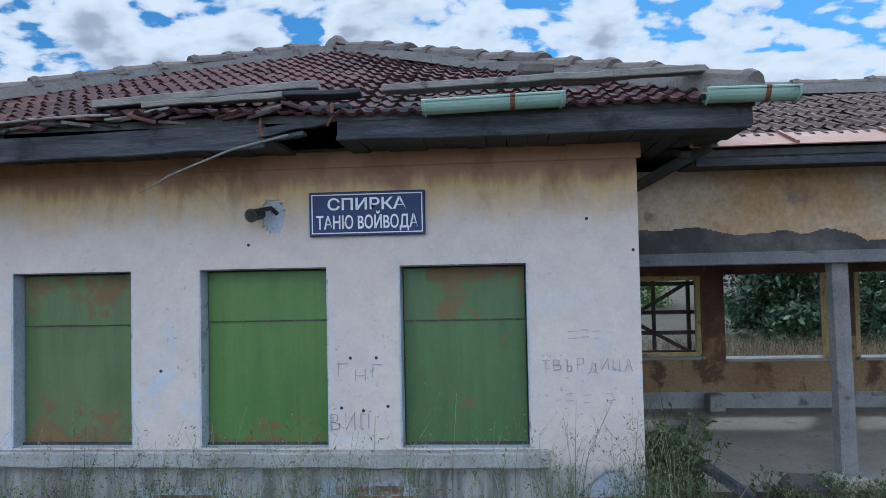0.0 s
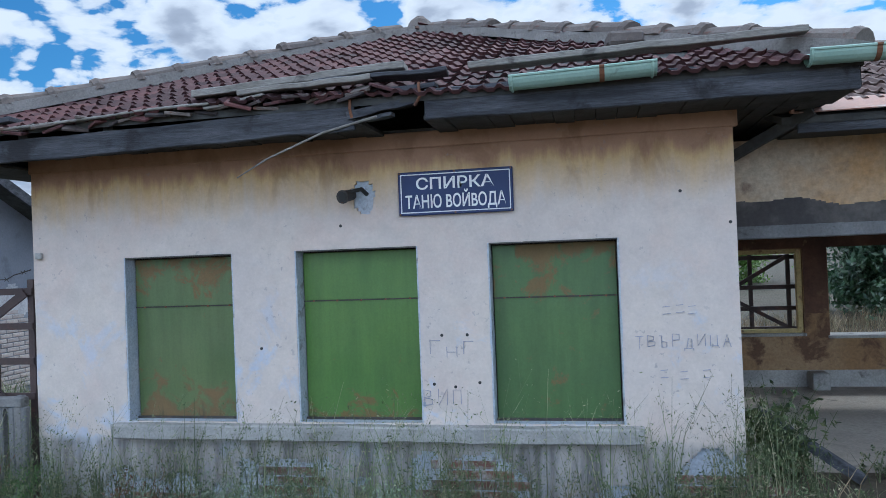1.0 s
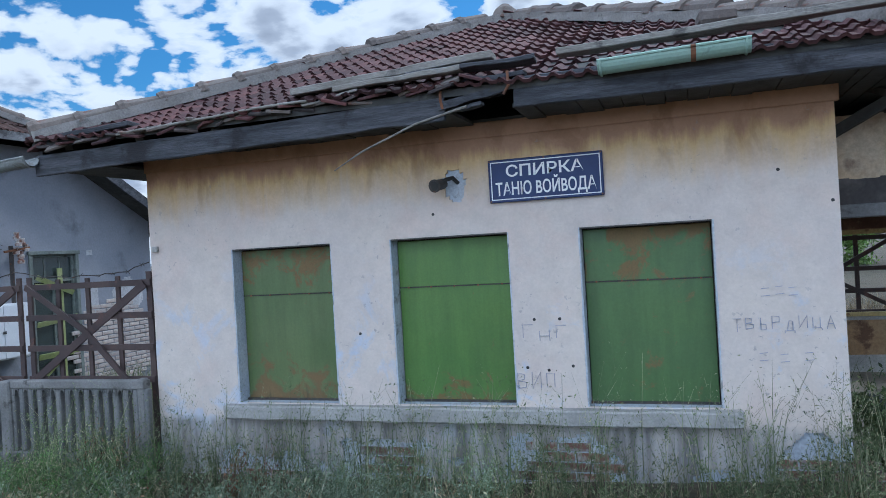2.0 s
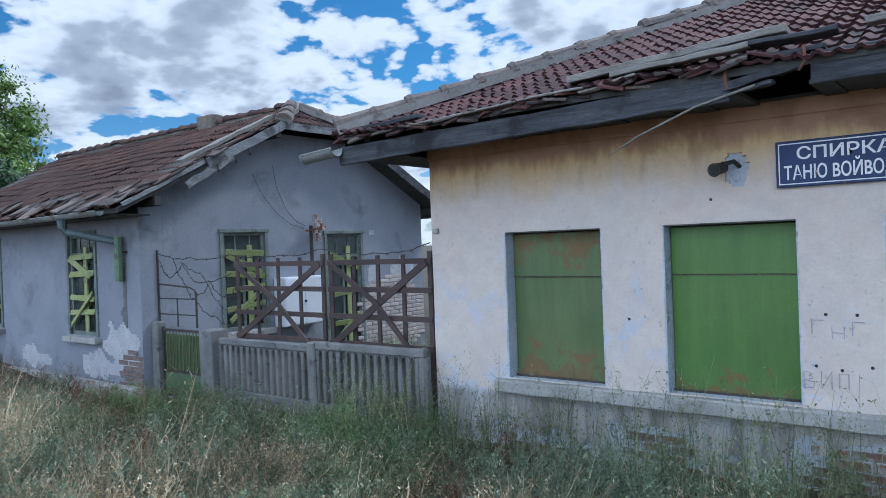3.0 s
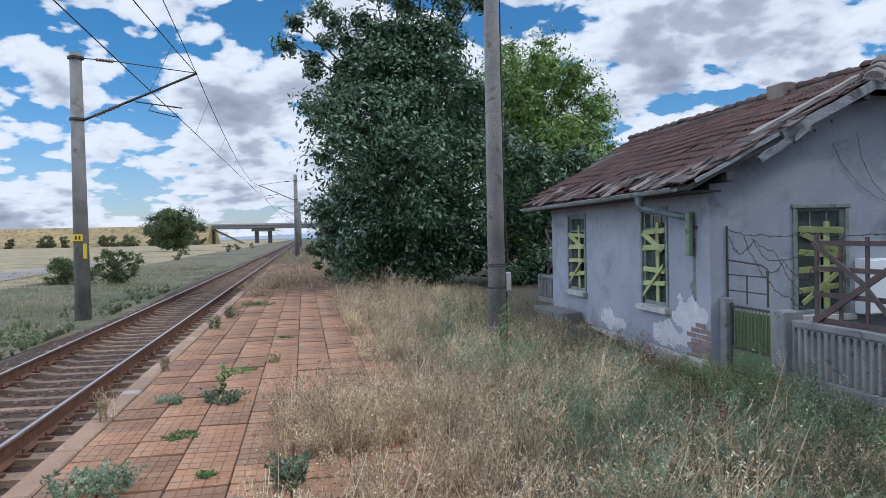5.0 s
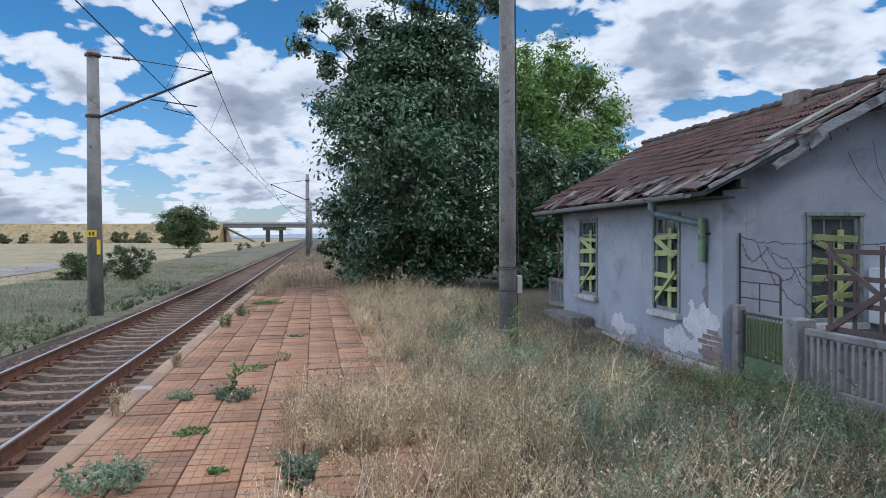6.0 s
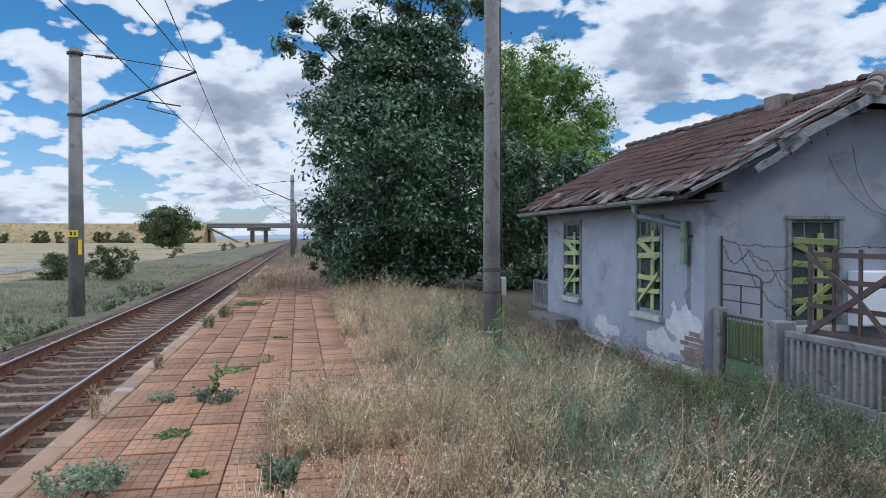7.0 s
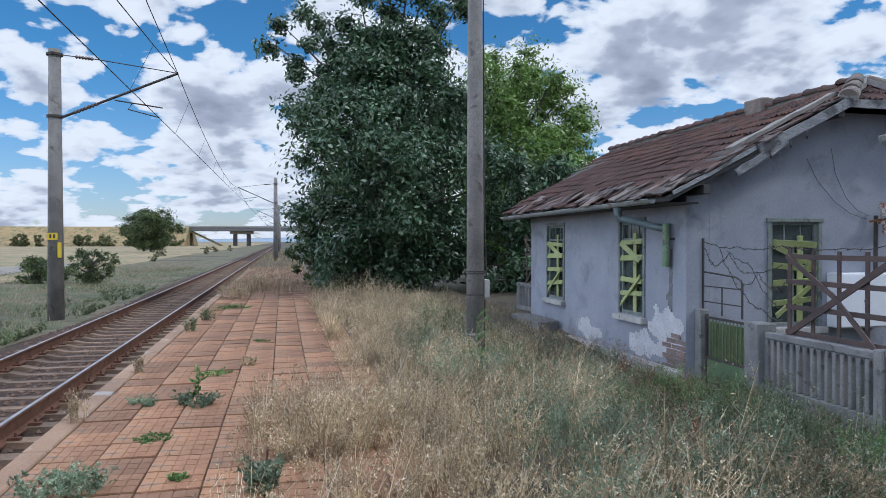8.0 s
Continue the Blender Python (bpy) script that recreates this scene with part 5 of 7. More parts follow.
def irregular_sheet(parent, name, cells, place, mat, step=0.04, wob=0.5, label=""):
    """A flaked layer of irregular outline. cells: (a, z, ra, rz); place(a, z): the point on the wall."""
    bm = bmesh.new()
    grid = {}
    a0, a1 = min(c[0] - c[2] * 1.5 for c in cells), max(c[0] + c[2] * 1.5 for c in cells)
    z0, z1 = min(c[1] - c[3] * 1.5 for c in cells), max(c[1] + c[3] * 1.5 for c in cells)
    for i in range(int((a1 - a0) / step)):
        for j in range(int((z1 - z0) / step)):
            a, z = a0 + i * step, z0 + j * step
            if not in_patch(a, z, cells, wob):
                continue
            q = []
            for di, dj in ((0, 0), (1, 0), (1, 1), (0, 1)):
                k = (i + di, j + dj)
                if k not in grid:
                    aa, zz = a0 + k[0] * step, z0 + k[1] * step
                    grid[k] = bm.verts.new(place(aa + step * .4 * noise.noise((aa * 30, zz * 30, 1)), zz + step * .4 * noise.noise((aa * 30, zz * 30, 8))))
                q.append(grid[k])
            bm.faces.new(q)
    ob = part(name, bm, mat, parent, label)
    so = ob.modifiers.new("thickness", "SOLIDIFY")
    so.thickness, so.offset = 0.006, 0.0
    return ob


def boarded_window(axis, a0, a1, z0, z1, plane, seed, label, lattice=True, door=False):
    """A boarded window: wooden frame, glazing bars, panes, lime-yellow boards nailed over it, a sill. axis y: in the front; axis x: in the gable."""
    rng = random.Random(seed)

    def bx(p0, p1, q0, q1, d0, d1, bevel=0.0):
        return boxed(p0, p1, plane + d0, plane + d1, q0, q1, bevel) if axis == "y" else boxed(plane - d1, plane - d0, p0, p1, q0, q1, bevel)

    def bar(p, q, d, w, h):
        if axis == "y":
            return beamed((p[0], plane + d, p[1]), (q[0], plane + d, q[1]), w, h, up=(0, 0.3, 1))
        return beamed((plane - d, p[0], p[1]), (plane - d, q[0], q[1]), w, h, up=(0.3, 0, 1))

    at = ((a0 + a1) / 2, plane, z0) if axis == "y" else (plane, (a0 + a1) / 2, z0)
    win = thing("door_1" if door else "window_1", label, "door" if door else "window", at, "", "structure")
    f = 0.055
    for p0, p1, q0, q1 in ((a0, a0 + f, z0, z1), (a1 - f, a1, z0, z1), (a0 + f, a1 - f, z1 - f, z1), (a0 + f, a1 - f, z0, z0 + f)):
        part("window_frame", bx(p0, p1, q0, q1, 0.02, 0.10, 0.004), FRAME_GREEN, win)
    part("outer_trim", bx(a0 - 0.05, a0 + 0.01, z0, z1, -0.022, 0.02, 0.004), FRAME_GREEN, win)
    part("outer_trim", bx(a1 - 0.01, a1 + 0.05, z0, z1, -0.022, 0.02, 0.004), FRAME_GREEN, win)
    part("head_trim", bx(a0 - 0.07, a1 + 0.07, z1 - 0.01, z1 + 0.045, -0.035, 0.02, 0.004), FRAME_GREEN, win)
    mid, tr = (a0 + a1) / 2, z1 - (z1 - z0) * 0.2
    part("transom", bx(a0 + f, a1 - f, tr - 0.025, tr + 0.025, 0.03, 0.09), FRAME_GREEN, win)
    part("mullion", bx(mid - 0.022, mid + 0.022, z0 + f, tr - 0.025, 0.03, 0.09), FRAME_GREEN, win)
    for p in (a0 + (a1 - a0) * 0.33, a0 + (a1 - a0) * 0.67):
        part("glazing_bar", bx(p - 0.01, p + 0.01, tr + 0.025, z1 - f, 0.045, 0.07), FRAME_GREEN, win)
    for p0, p1, q0, q1 in ((a0 + f, a1 - f, tr + 0.025, z1 - f), (a0 + f, mid - 0.022, z0 + f, tr - 0.025), (mid + 0.022, a1 - f, z0 + f, tr - 0.025)):
        pn = part("pane", bx(p0, p1, q0, q1, 0.055, 0.059), GLASS, win)
        pn.visible_shadow = False
    if lattice:
        w = a1 - a0
        for x in (a0 + 0.62 * w,):
            part("board", bx(x - 0.045, x + 0.045, z0 + 0.06, z1 - 0.12 - 0.15 * rng.random(), -0.002, 0.016), YELLOW_BOARD, win, "lime-yellow board")
        n = 4 if not door else 3
        for i in range(n):
            zz = z0 + (z1 - z0) * (0.22 + 0.55 * i / (n - 1)) + rng.uniform(-.05, .05)
            ti = rng.uniform(-.035, .035)
            part("board", bar((a0 + 0.04, zz - ti), (a1 - 0.04, zz + ti), -0.012, 0.018, rng.uniform(0.07, 0.10)), YELLOW_BOARD, win, "lime-yellow board")
        part("board", bar((a0 + 0.08, z0 + 0.15), (a1 - 0.08, z0 + 0.62), -0.028, 0.018, 0.085), YELLOW_BOARD, win, "lime-yellow slanting board")
        part("board", bar((a0 + 0.06, z1 - 0.35), (a1 - 0.10, z1 - 0.62), -0.026, 0.018, 0.08), YELLOW_BOARD, win, "lime-yellow slanting board")
    if not door:
        sl = bx(a0 - 0.10, a1 + 0.10, z0 - 0.10, z0 - 0.012, -0.10, 0.10, 0.008)
        part("sill", roughen(sl, 0.006, 6, 3), CONCRETE, win, "chipped concrete sill")
    return win


irregular_sheet(SHELTER_LINTEL, "sooty_band", [(0.4, 1.74, 1.1, 0.15), (1.3, 1.73, 1.0, 0.12), (2.4, 1.71, 1.2, 0.06), (3.8, 1.72, 1.2, 0.09)], lambda a, z: (min(max(a, AX1 + 0.01), BX1), BY - 0.006, max(z, 1.69)), SOOT_AND_SHADE, 0.01, 0.35, label="soot-blackened band")

H_WIN = [(-15.30, -14.42), (-11.98, -11.19)]
G_WIN, G_DOOR = (6.38, 7.16), (8.45, 9.28)


def build_house():
    zf0, zf1 = 0.42, 1.90
    front = tagged(link_mesh("wall_2", wall_bm("y", HY0, HY0 + 0.35, HX0, HX1, -0.7, H_EAVE, [(a, b, zf0, zf1) for a, b in H_WIN]), HOUSE_GREY), "grey rendered front wall of the house, paint flaking low down", "wall", "", "structure")
    gable = link_mesh("wall_1", wall_bm("x", HX1 - 0.35, HX1, HY0 + 0.352, HY1, -0.7, H_EAVE, [(*G_WIN, 0.38, 1.86), (*G_DOOR, -0.2, 1.82)]), HOUSE_GREY)
    tagged(gable, "grey rendered gable wall of the house with cables and stains", "wall", "", "structure")
    # gable top, clipped by the half hip
    k = (H_RIDGE - H_EAVE) / (HYC - HY0)
    for x in (HX1 - 0.35, HX0):
        bm = bmesh.new()
        prof = [(HY0, H_EAVE), (HY1, H_EAVE), (HYC + 0.86, 3.42), (HYC - 0.86, 3.42)]
        a = [bm.verts.new((x, y, z)) for y, z in prof]
        b = [bm.verts.new((x + 0.35, y, z)) for y, z in prof]
        bm.faces.new(a)
        bm.faces.new(b)
        for i in range(4):
            bm.faces.new((a[i], a[(i + 1) % 4], b[(i + 1) % 4], b[i]))
        bmesh.ops.recalc_face_normals(bm, faces=bm.faces)
        part("gable_top", bm, HOUSE_GREY, gable)
    tagged(link_mesh("wall_3", wall_bm("y", HY1 - 0.35, HY1, HX0, HX1 - 0.36, -0.7, H_EAVE), HOUSE_GREY), "grey rendered back wall of the house", "wall", "", "structure")
    tagged(link_mesh("wall_4", wall_bm("x", HX0, HX0 + 0.35, HY0 + 0.352, HY1 - 0.352, -0.7, H_EAVE), HOUSE_GREY), "grey rendered far end wall of the house", "wall", "", "structure")
    tagged(link_mesh("wall_5", wall_bm("x", HX0 - 1.9, HX0 - 1.6, 7.6, HY1, -0.7, H_EAVE), HOUSE_GREY), "grey rendered end of the house's rear wing", "wall", "", "structure")
    tagged(link_mesh("wall_6", wall_bm("y", HY1 - 0.35, HY1, HX0 - 1.6, HX0 - 0.002, -0.7, H_EAVE), HOUSE_GREY), "grey rendered back of the house's rear wing", "wall", "", "structure")
    tagged(link_mesh("wall_7", wall_bm("y", 7.6, 7.95, HX0 - 1.6, HX0 - 0.002, -0.7, H_EAVE), HOUSE_GREY), "grey rendered front of the house's rear wing", "wall", "", "structure")
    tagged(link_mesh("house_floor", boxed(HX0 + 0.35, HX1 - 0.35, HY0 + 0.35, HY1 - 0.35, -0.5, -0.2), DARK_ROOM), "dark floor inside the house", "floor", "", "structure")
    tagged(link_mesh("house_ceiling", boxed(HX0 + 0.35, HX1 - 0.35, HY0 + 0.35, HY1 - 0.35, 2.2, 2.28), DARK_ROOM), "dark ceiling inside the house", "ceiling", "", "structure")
    # flaked lime patches and bare brick at the corner
    irregular_sheet(front, "flaked_patch", [(-10.55, 0.28, 0.42, 0.36), (-11.2, 0.0, 0.45, 0.20), (-13.4, 0.0, 0.35, 0.16), (-12.9, -0.05, 0.2, 0.1)], lambda a, z: (a, HY0 - 0.004, z), FLAKED, label="pale patch where paint has flaked off")
    br = brick_mesh("brick", 0.235, 0.062, 0.03, BRICK_DARK)
    brick_patch(front, [(-10.2, -0.05, 0.25, 0.24)], br, lambda a, z, d: pose(min(a, -10.13), HY0 - 0.014 + d, z), seed=4)
    pale = brick_mesh("brick", 0.235, 0.062, 0.03, BRICK_PALE)
    brick_patch(gable, [(10.1, 0.25, 0.75, 0.62)], pale, lambda a, z, d: pose(HX1 + 0.014 + d, min(a, HY1 - 0.13), z, 0, 0, 90), seed=6)
    irregular_sheet(gable, "flaked_patch", [(9.55, 0.95, 0.16, 0.35), (10.4, 1.05, 0.30, 0.25), (9.9, 1.85, 0.14, 0.02), (9.55, 1.80, 0.05, 0.04)], lambda a, z: (HX1 + 0.005, a, z), FLAKED, label="pale patch where paint has flaked off")
    irregular_sheet(front, "damp_streak", [(-10.42, 0.95, 0.05, 0.45), (-10.44, 0.55, 0.08, 0.35)], lambda a, z: (a, HY0 - 0.003, z), DAMP, label="dark damp streak below the pipe")
    # plinth step and low concrete apron along the front
    tagged(link_mesh("plinth", roughen(boxed(-14.4, HX1 + 0.01, HY0 - 0.16, HY0 - 0.002, -0.75, -0.20, 0.02), 0.03, 3, 12), CONCRETE), "crumbling concrete plinth along the house's foot", "plinth", "", "structure")
    tagged(link_mesh("bench_slab", roughen(boxed(-16.2, -14.5, HY0 - 0.50, HY0 - 0.06, -0.30, 0.01, 0.02), 0.02, 4, 6), CONCRETE_FENCE), "low grey concrete slab at the wall's foot", "slab")
    for i, (a, b) in enumerate(H_WIN):
        boarded_window("y", a, b, zf0, zf1, HY0, 11 + i, "tall grey-green window boarded up with lime-yellow slats")
    boarded_window("x", *G_WIN, 0.38, 1.86, HX1, 17, "gable window boarded up with lime-yellow slats")
    boarded_window("x", *G_DOOR, -0.2, 1.82, HX1, 19, "grey-green door boarded with lime-yellow slats", door=True)


DAMP = material("damp_render", (0.13, 0.13, 0.135), (0.19, 0.19, 0.20), (0.09, 0.09, 0.085), 5, 40, 0.95, 0.4)
BRICK_DARK = material("sooty_brick", (0.16, 0.12, 0.11), (0.24, 0.18, 0.16), (0.32, 0.30, 0.29), 6, 50, 0.92, 0.5, rnd=0.25)
build_house()


def build_house_roof():
    roof = thing("house_roof", "half-hipped house roof of weathered red tiles, slipped at the eave", "roof", (-13.2, HYC, H_EAVE), "", "structure")
    k = (H_RIDGE - H_EAVE) / (HYC - HY0)
    ye, ze = HY0 - 0.50, H_EAVE - 0.50 * k + 0.06
    yb = HY1 + 0.50
    xr, xl, xe = HX1 + HO, HX0 - 2.2, HX0 - 0.36   # xe: the front eave's far end, xl: the ridge's
    zh = 3.50                       # eave of the half hip
    yh = HYC - (H_RIDGE - zh) / k
    xa = HX1 - 0.25                 # ridge's near end
    top = lambda y, z: z + 0.08
    part("deck", slab([(xe, ye, ze), (xr, ye, ze), (xr, yh, zh), (xa, HYC, H_RIDGE + 0.02), (xl, HYC, H_RIDGE + 0.02)], 0.06), WOOD_DARK, roof)
    part("deck", slab([(xl, HYC, H_RIDGE + 0.02), (xa, HYC, H_RIDGE + 0.02), (xr, 2 * HYC - yh, zh), (xr, yb, ze), (xl, yb, ze)], 0.06), WOOD_DARK, roof)
    part("deck", slab([(xr, yh, zh), (xr, 2 * HYC - yh, zh), (xa, HYC, H_RIDGE + 0.02)], 0.05), WOOD_DARK, roof)
    upv = Vector((0, HYC - ye, H_RIDGE - ze))
    sl = upv.length

    def keep(u, v):
        x, y = xl + u, ye + (HYC - ye) * v / sl
        return v < sl and u < xr - xl and x > xe + (xl - xe) * v / sl and (y < yh or x < xr - (xr - xa) * (y - yh) / (HYC - yh))

    tile_slope(roof, Vector((xl, ye, ze + 0.012)) - upv.normalized() * 0.05, (1, 0, 0), upv, xr - xl, 15, keep, TILE_ORANGE, TILE_ORANGE_FAR, 300, seed=41, sag=0.07, gaps=0.004)
    upb = Vector((0, HYC - yb, H_RIDGE - ze))
    tile_slope(roof, Vector((xl, yb, ze + 0.012)), (1, 0, 0), upb, xr - xl, 13, lambda u, v: v < sl and u < xr - xl - 0.6, TILE_ORANGE, TILE_ORANGE_FAR, 0, seed=43)
    uph = Vector((xa - xr, 0, H_RIDGE - zh))
    wid = 2 * (HYC - yh)
    tile_slope(roof, Vector((xr, yh, zh + 0.012)), (0, 1, 0), uph, wid, 3, lambda u, v: v < uph.length and wid / 2 * v / uph.length - 0.1 < u < wid - wid / 2 * v / uph.length + 0.1, TILE_ORANGE, TILE_ORANGE_FAR, 60, seed=45)
    ridge_line(roof, (xl, HYC, H_RIDGE + 0.08), (xa, HYC, H_RIDGE + 0.08), seed=47, lift=-0.015, cap=CAP_RED, bed=0.12)
    ridge_line(roof, (xr, yh, zh + 0.05), (xa, HYC, H_RIDGE + 0.08), seed=48, lift=0.04, step=0.3)
    ridge_line(roof, (xr, 2 * HYC - yh, zh + 0.05), (xa, HYC, H_RIDGE + 0.08), seed=49, lift=0.04, step=0.3)
    # barge boards and loose boards at the verge
    kk = (H_RIDGE - ze) / (HYC - ye)
    on = lambda y, d=0.0: ze + kk * (y - ye) + d
    part("barge_board", roughen(beamed((xr + 0.02, ye + 1.30, on(ye + 1.30, -0.02)), (xr + 0.02, yh, zh - 0.02), 0.035, 0.13), 0.012, 4, 8), WOOD_PEELED, roof, "peeling grey barge board")
    part("barge_board", roughen(beamed((xr + 0.03, ye + 0.95, on(ye + 0.95, -0.16)), (xr + 0.01, ye + 1.75, on(ye + 1.75, -0.10)), 0.03, 0.10), 0.02, 5, 5), WOOD_PEELED, roof, "broken peeling barge board hanging down")
    part("barge_board", roughen(beamed((xr + 0.01, ye + 0.05, on(ye + 0.05, 0.02)), (xr + 0.02, ye + 1.25, on(ye + 1.25, 0.03)), 0.03, 0.05), 0.02, 5, 6), WOOD_PEELED, roof, "thin splintered verge lath")
    part("barge_board", roughen(beamed((xr + 0.02, yb, ze - 0.03), (xr + 0.02, 2 * HYC - yh, zh - 0.03), 0.035, 0.15), 0.01, 4, 8), WOOD_GREY, roof, "dark weathered barge board")
    part("barge_board", roughen(beamed((xr + 0.02, yh - 0.05, zh - 0.03), (xr + 0.02, 2 * HYC - yh + 0.05, zh - 0.03), 0.035, 0.12), 0.010, 4, 5), WOOD_PEELED, roof, "pale board under the clipped gable")
    part("verge_board", roughen(beamed((xr - 0.40, ye + 1.15, on(ye + 1.15, 0.12)), (xr - 0.34, yh + 0.05, on(yh + 0.05, 0.13)), 0.20, 0.05), 0.02, 4, 8), WOOD_PALE, roof, "loose bleached board along the verge")
    for i, y in enumerate((ye + 1.45, ye + 1.75, ye + 2.0)):
        part("verge_hook", tubed([(xr + 0.04, y, on(y, -0.10)), (xr + 0.05, y, on(y, -0.17)), (xr + 0.02, y + 0.03, on(y, -0.20))], 0.012, 6), IRON, roof)
    for y, z in ((ye + 0.55, ze + 0.10), (yh - 0.1, zh - 0.16), (2 * HYC - yh + 0.2, zh - 0.2), (yb - 0.4, ze + 0.06)):
        part("purlin_end", boxed(HX1 - 0.1, xr + 0.0, y - 0.05, y + 0.05, z - 0.06, z + 0.06, 0.006), WOOD_DARK, roof)
    part("soffit", boxed(HX0 - 0.3, HX1 + 0.3, ye + 0.06, HY0 - 0.004, ze - 0.085, ze - 0.065), WOOD_DARK, roof)
    part("chimney", roughen(boxed(-12.70, -12.25, 7.85, 8.25, 3.7, 4.09, 0.02), 0.03, 5, 2), RIDGE_TILE, roof, "low crumbling chimney stump")
    rng = random.Random(9)
    for i in range(60):  # broken tiles slipped down near the near eave
        x = xr - 0.15 - rng.random() ** 1.6 * 6.0
        v = -0.06 + rng.random() * 0.62
        p = Vector((x, ye, ze + 0.07)) + upv.normalized() * v
        part("slipped_tile", roughen(boxed(-0.1, 0.1, -0.16, 0.16, 0, 0.018, m=Matrix.Translation(p) @ pose(0, 0, 0, 29 + rng.uniform(-8, 6), rng.uniform(-8, 8), rng.uniform(-25, 25))), 0.01, 7), SLIPPED[i % 3], roof, "slipped weathered tile")
    for i in range(14):  # tiles sliding off the verge
        y = ye + 0.3 + i * 0.17
        m = pose(xr - 0.10 + rng.uniform(-.07, .07), y, on(y, 0.06), 26 + rng.uniform(-6, 6), rng.uniform(-14, 6), rng.uniform(-20, 20))
        part("slipped_tile", roughen(boxed(-0.11, 0.11, -0.15, 0.15, 0, 0.02, m=m), 0.01, 7), SLIPPED[i % 2], roof, "slipped weathered tile")
    gut = thing("house_gutter", "dull grey half-round gutter along the house's eave", "gutter", (-13, ye - 0.05, ze))
    part("channel", gutter_bm((xe + 0.05, ye - 0.055, ze - 0.055), (xr - 0.35, ye - 0.055, ze - 0.02), 0.06), GUTTER_GREY, gut)
    for i in range(9):
        x = xe + 0.3 + i * 0.78
        part("bracket", beamed((x, ye + 0.03, ze), (x, ye - 0.11, ze - 0.06), 0.02, 0.006), IRON, gut)
    dp = thing("downpipe", "faded blue-green downpipe with a bend, broken off halfway", "downpipe", (-11, HY0, 1.2))
    part("outlet", tubed([(-10.95, ye - 0.05, ze - 0.09), (-10.95, ye - 0.05, ze - 0.20)], [0.07, 0.055], 10), PIPE_TEAL, dp)
    part("offset_pipe", tubed([(-10.95, ye - 0.05, ze - 0.17), (-10.93, ye + 0.0, ze - 0.25), (-10.42, HY0 - 0.10, ze - 0.40), (-10.38, HY0 - 0.085, ze - 0.44)], 0.05, 10), PIPE_TEAL, dp)
    part("drop_pipe", tubed([(-10.38, HY0 - 0.085, 1.83), (-10.40, HY0 - 0.08, 1.22)], 0.055, 10), PIPE_GREEN, dp, "green length of pipe")
    part("bracket", boxed(-10.46, -10.30, HY0 - 0.03, HY0, 1.60, 1.63), IRON, dp)


TILE_ORANGE_FAR = material("orange_roof_tiles_far", (0.062, 0.029, 0.023), (0.092, 0.044, 0.033), (0.040, 0.033, 0.031), 3.0, 40, 0.88, 0.5, island=0.55, stain=(0.50, 0.62))
SLIPPED = (TILE_ORANGE, material("grey_broken_tile", (0.060, 0.048, 0.046), (0.095, 0.080, 0.076), (0.035, 0.030, 0.030), 6, 40, 0.92, 0.5, rnd=0.3), RIDGE_TILE)
PIPE_GREEN = material("faded_green_pipe", (0.13, 0.20, 0.12), (0.17, 0.25, 0.15), (0.10, 0.10, 0.08), 4, 50, 0.6, 0.1)
build_house_roof()


def build_service_fittings():
    cab = thing("meter_cabinet", "white painted steel electricity cabinet on the gable wall", "cabinet", (HX1 + 0.15, 7.7, 0.36))
    part("body", boxed(HX1 + 0.002, HX1 + 0.25, 7.30, 8.13, 0.36, 1.13, 0.008), WHITE_PAINT, cab)
    part("door", boxed(HX1 + 0.252, HX1 + 0.268, 7.32, 7.71, 0.38, 1.11, 0.004), WHITE_PAINT, cab)
    part("door", boxed(HX1 + 0.252, HX1 + 0.268, 7.72, 8.11, 0.38, 1.11, 0.004), WHITE_PAINT, cab)
    part("lock", boxed(HX1 + 0.268, HX1 + 0.28, 7.69, 7.735, 0.72, 0.76), IRON, cab)
    ins = thing("insulator_bracket", "rusty service pipe with a cluster of white and brown insulators", "insulator", (HX1, 8.05, 1.2))
    part("pipe", tubed([(HX1 + 0.08, 8.05, 1.13), (HX1 + 0.08, 8.05, 1.95)], 0.03, 8), IRON, ins)
    rng = random.Random(3)
    for i in range(7):
        p = Vector((HX1 + 0.1 + rng.uniform(0, .14), 8.05 + rng.uniform(-.16, .2), 1.68 + rng.uniform(-.02, .42)))
        part("insulator", tubed([p, p + Vector((0, 0, 0.04)), p + Vector((0, 0, 0.05)), p + Vector((0, 0, 0.10))], [0.045, 0.05, 0.03, 0.04], 8), PORCELAIN, ins)
    part("cross_arm", beamed((HX1 + 0.15, 7.88, 1.86), (HX1 + 0.15, 8.3, 1.92), 0.03, 0.03), RUST, ins)
    for a, b, c in (((7.95, 1.9), (7.4, 2.15), (6.95, 2.75)), ((7.98, 1.95), (7.6, 2.2), (7.35, 2.9))):
        bm = tubed([(HX1 + 0.02, y, z) for y, z in (a, ((a[0] + b[0]) / 2, (a[1] + b[1]) / 2 - 0.05), b, ((b[0] + c[0]) / 2 - 0.06, (b[1] + c[1]) / 2), c)], 0.0035, 5)
        tagged(link_mesh("wall_cable", bm, IRON), "slack grey cable across the gable wall", "cable", "cables on the gable")


build_service_fittings()


# ---- fences, gates, wire ----
FY = 5.33


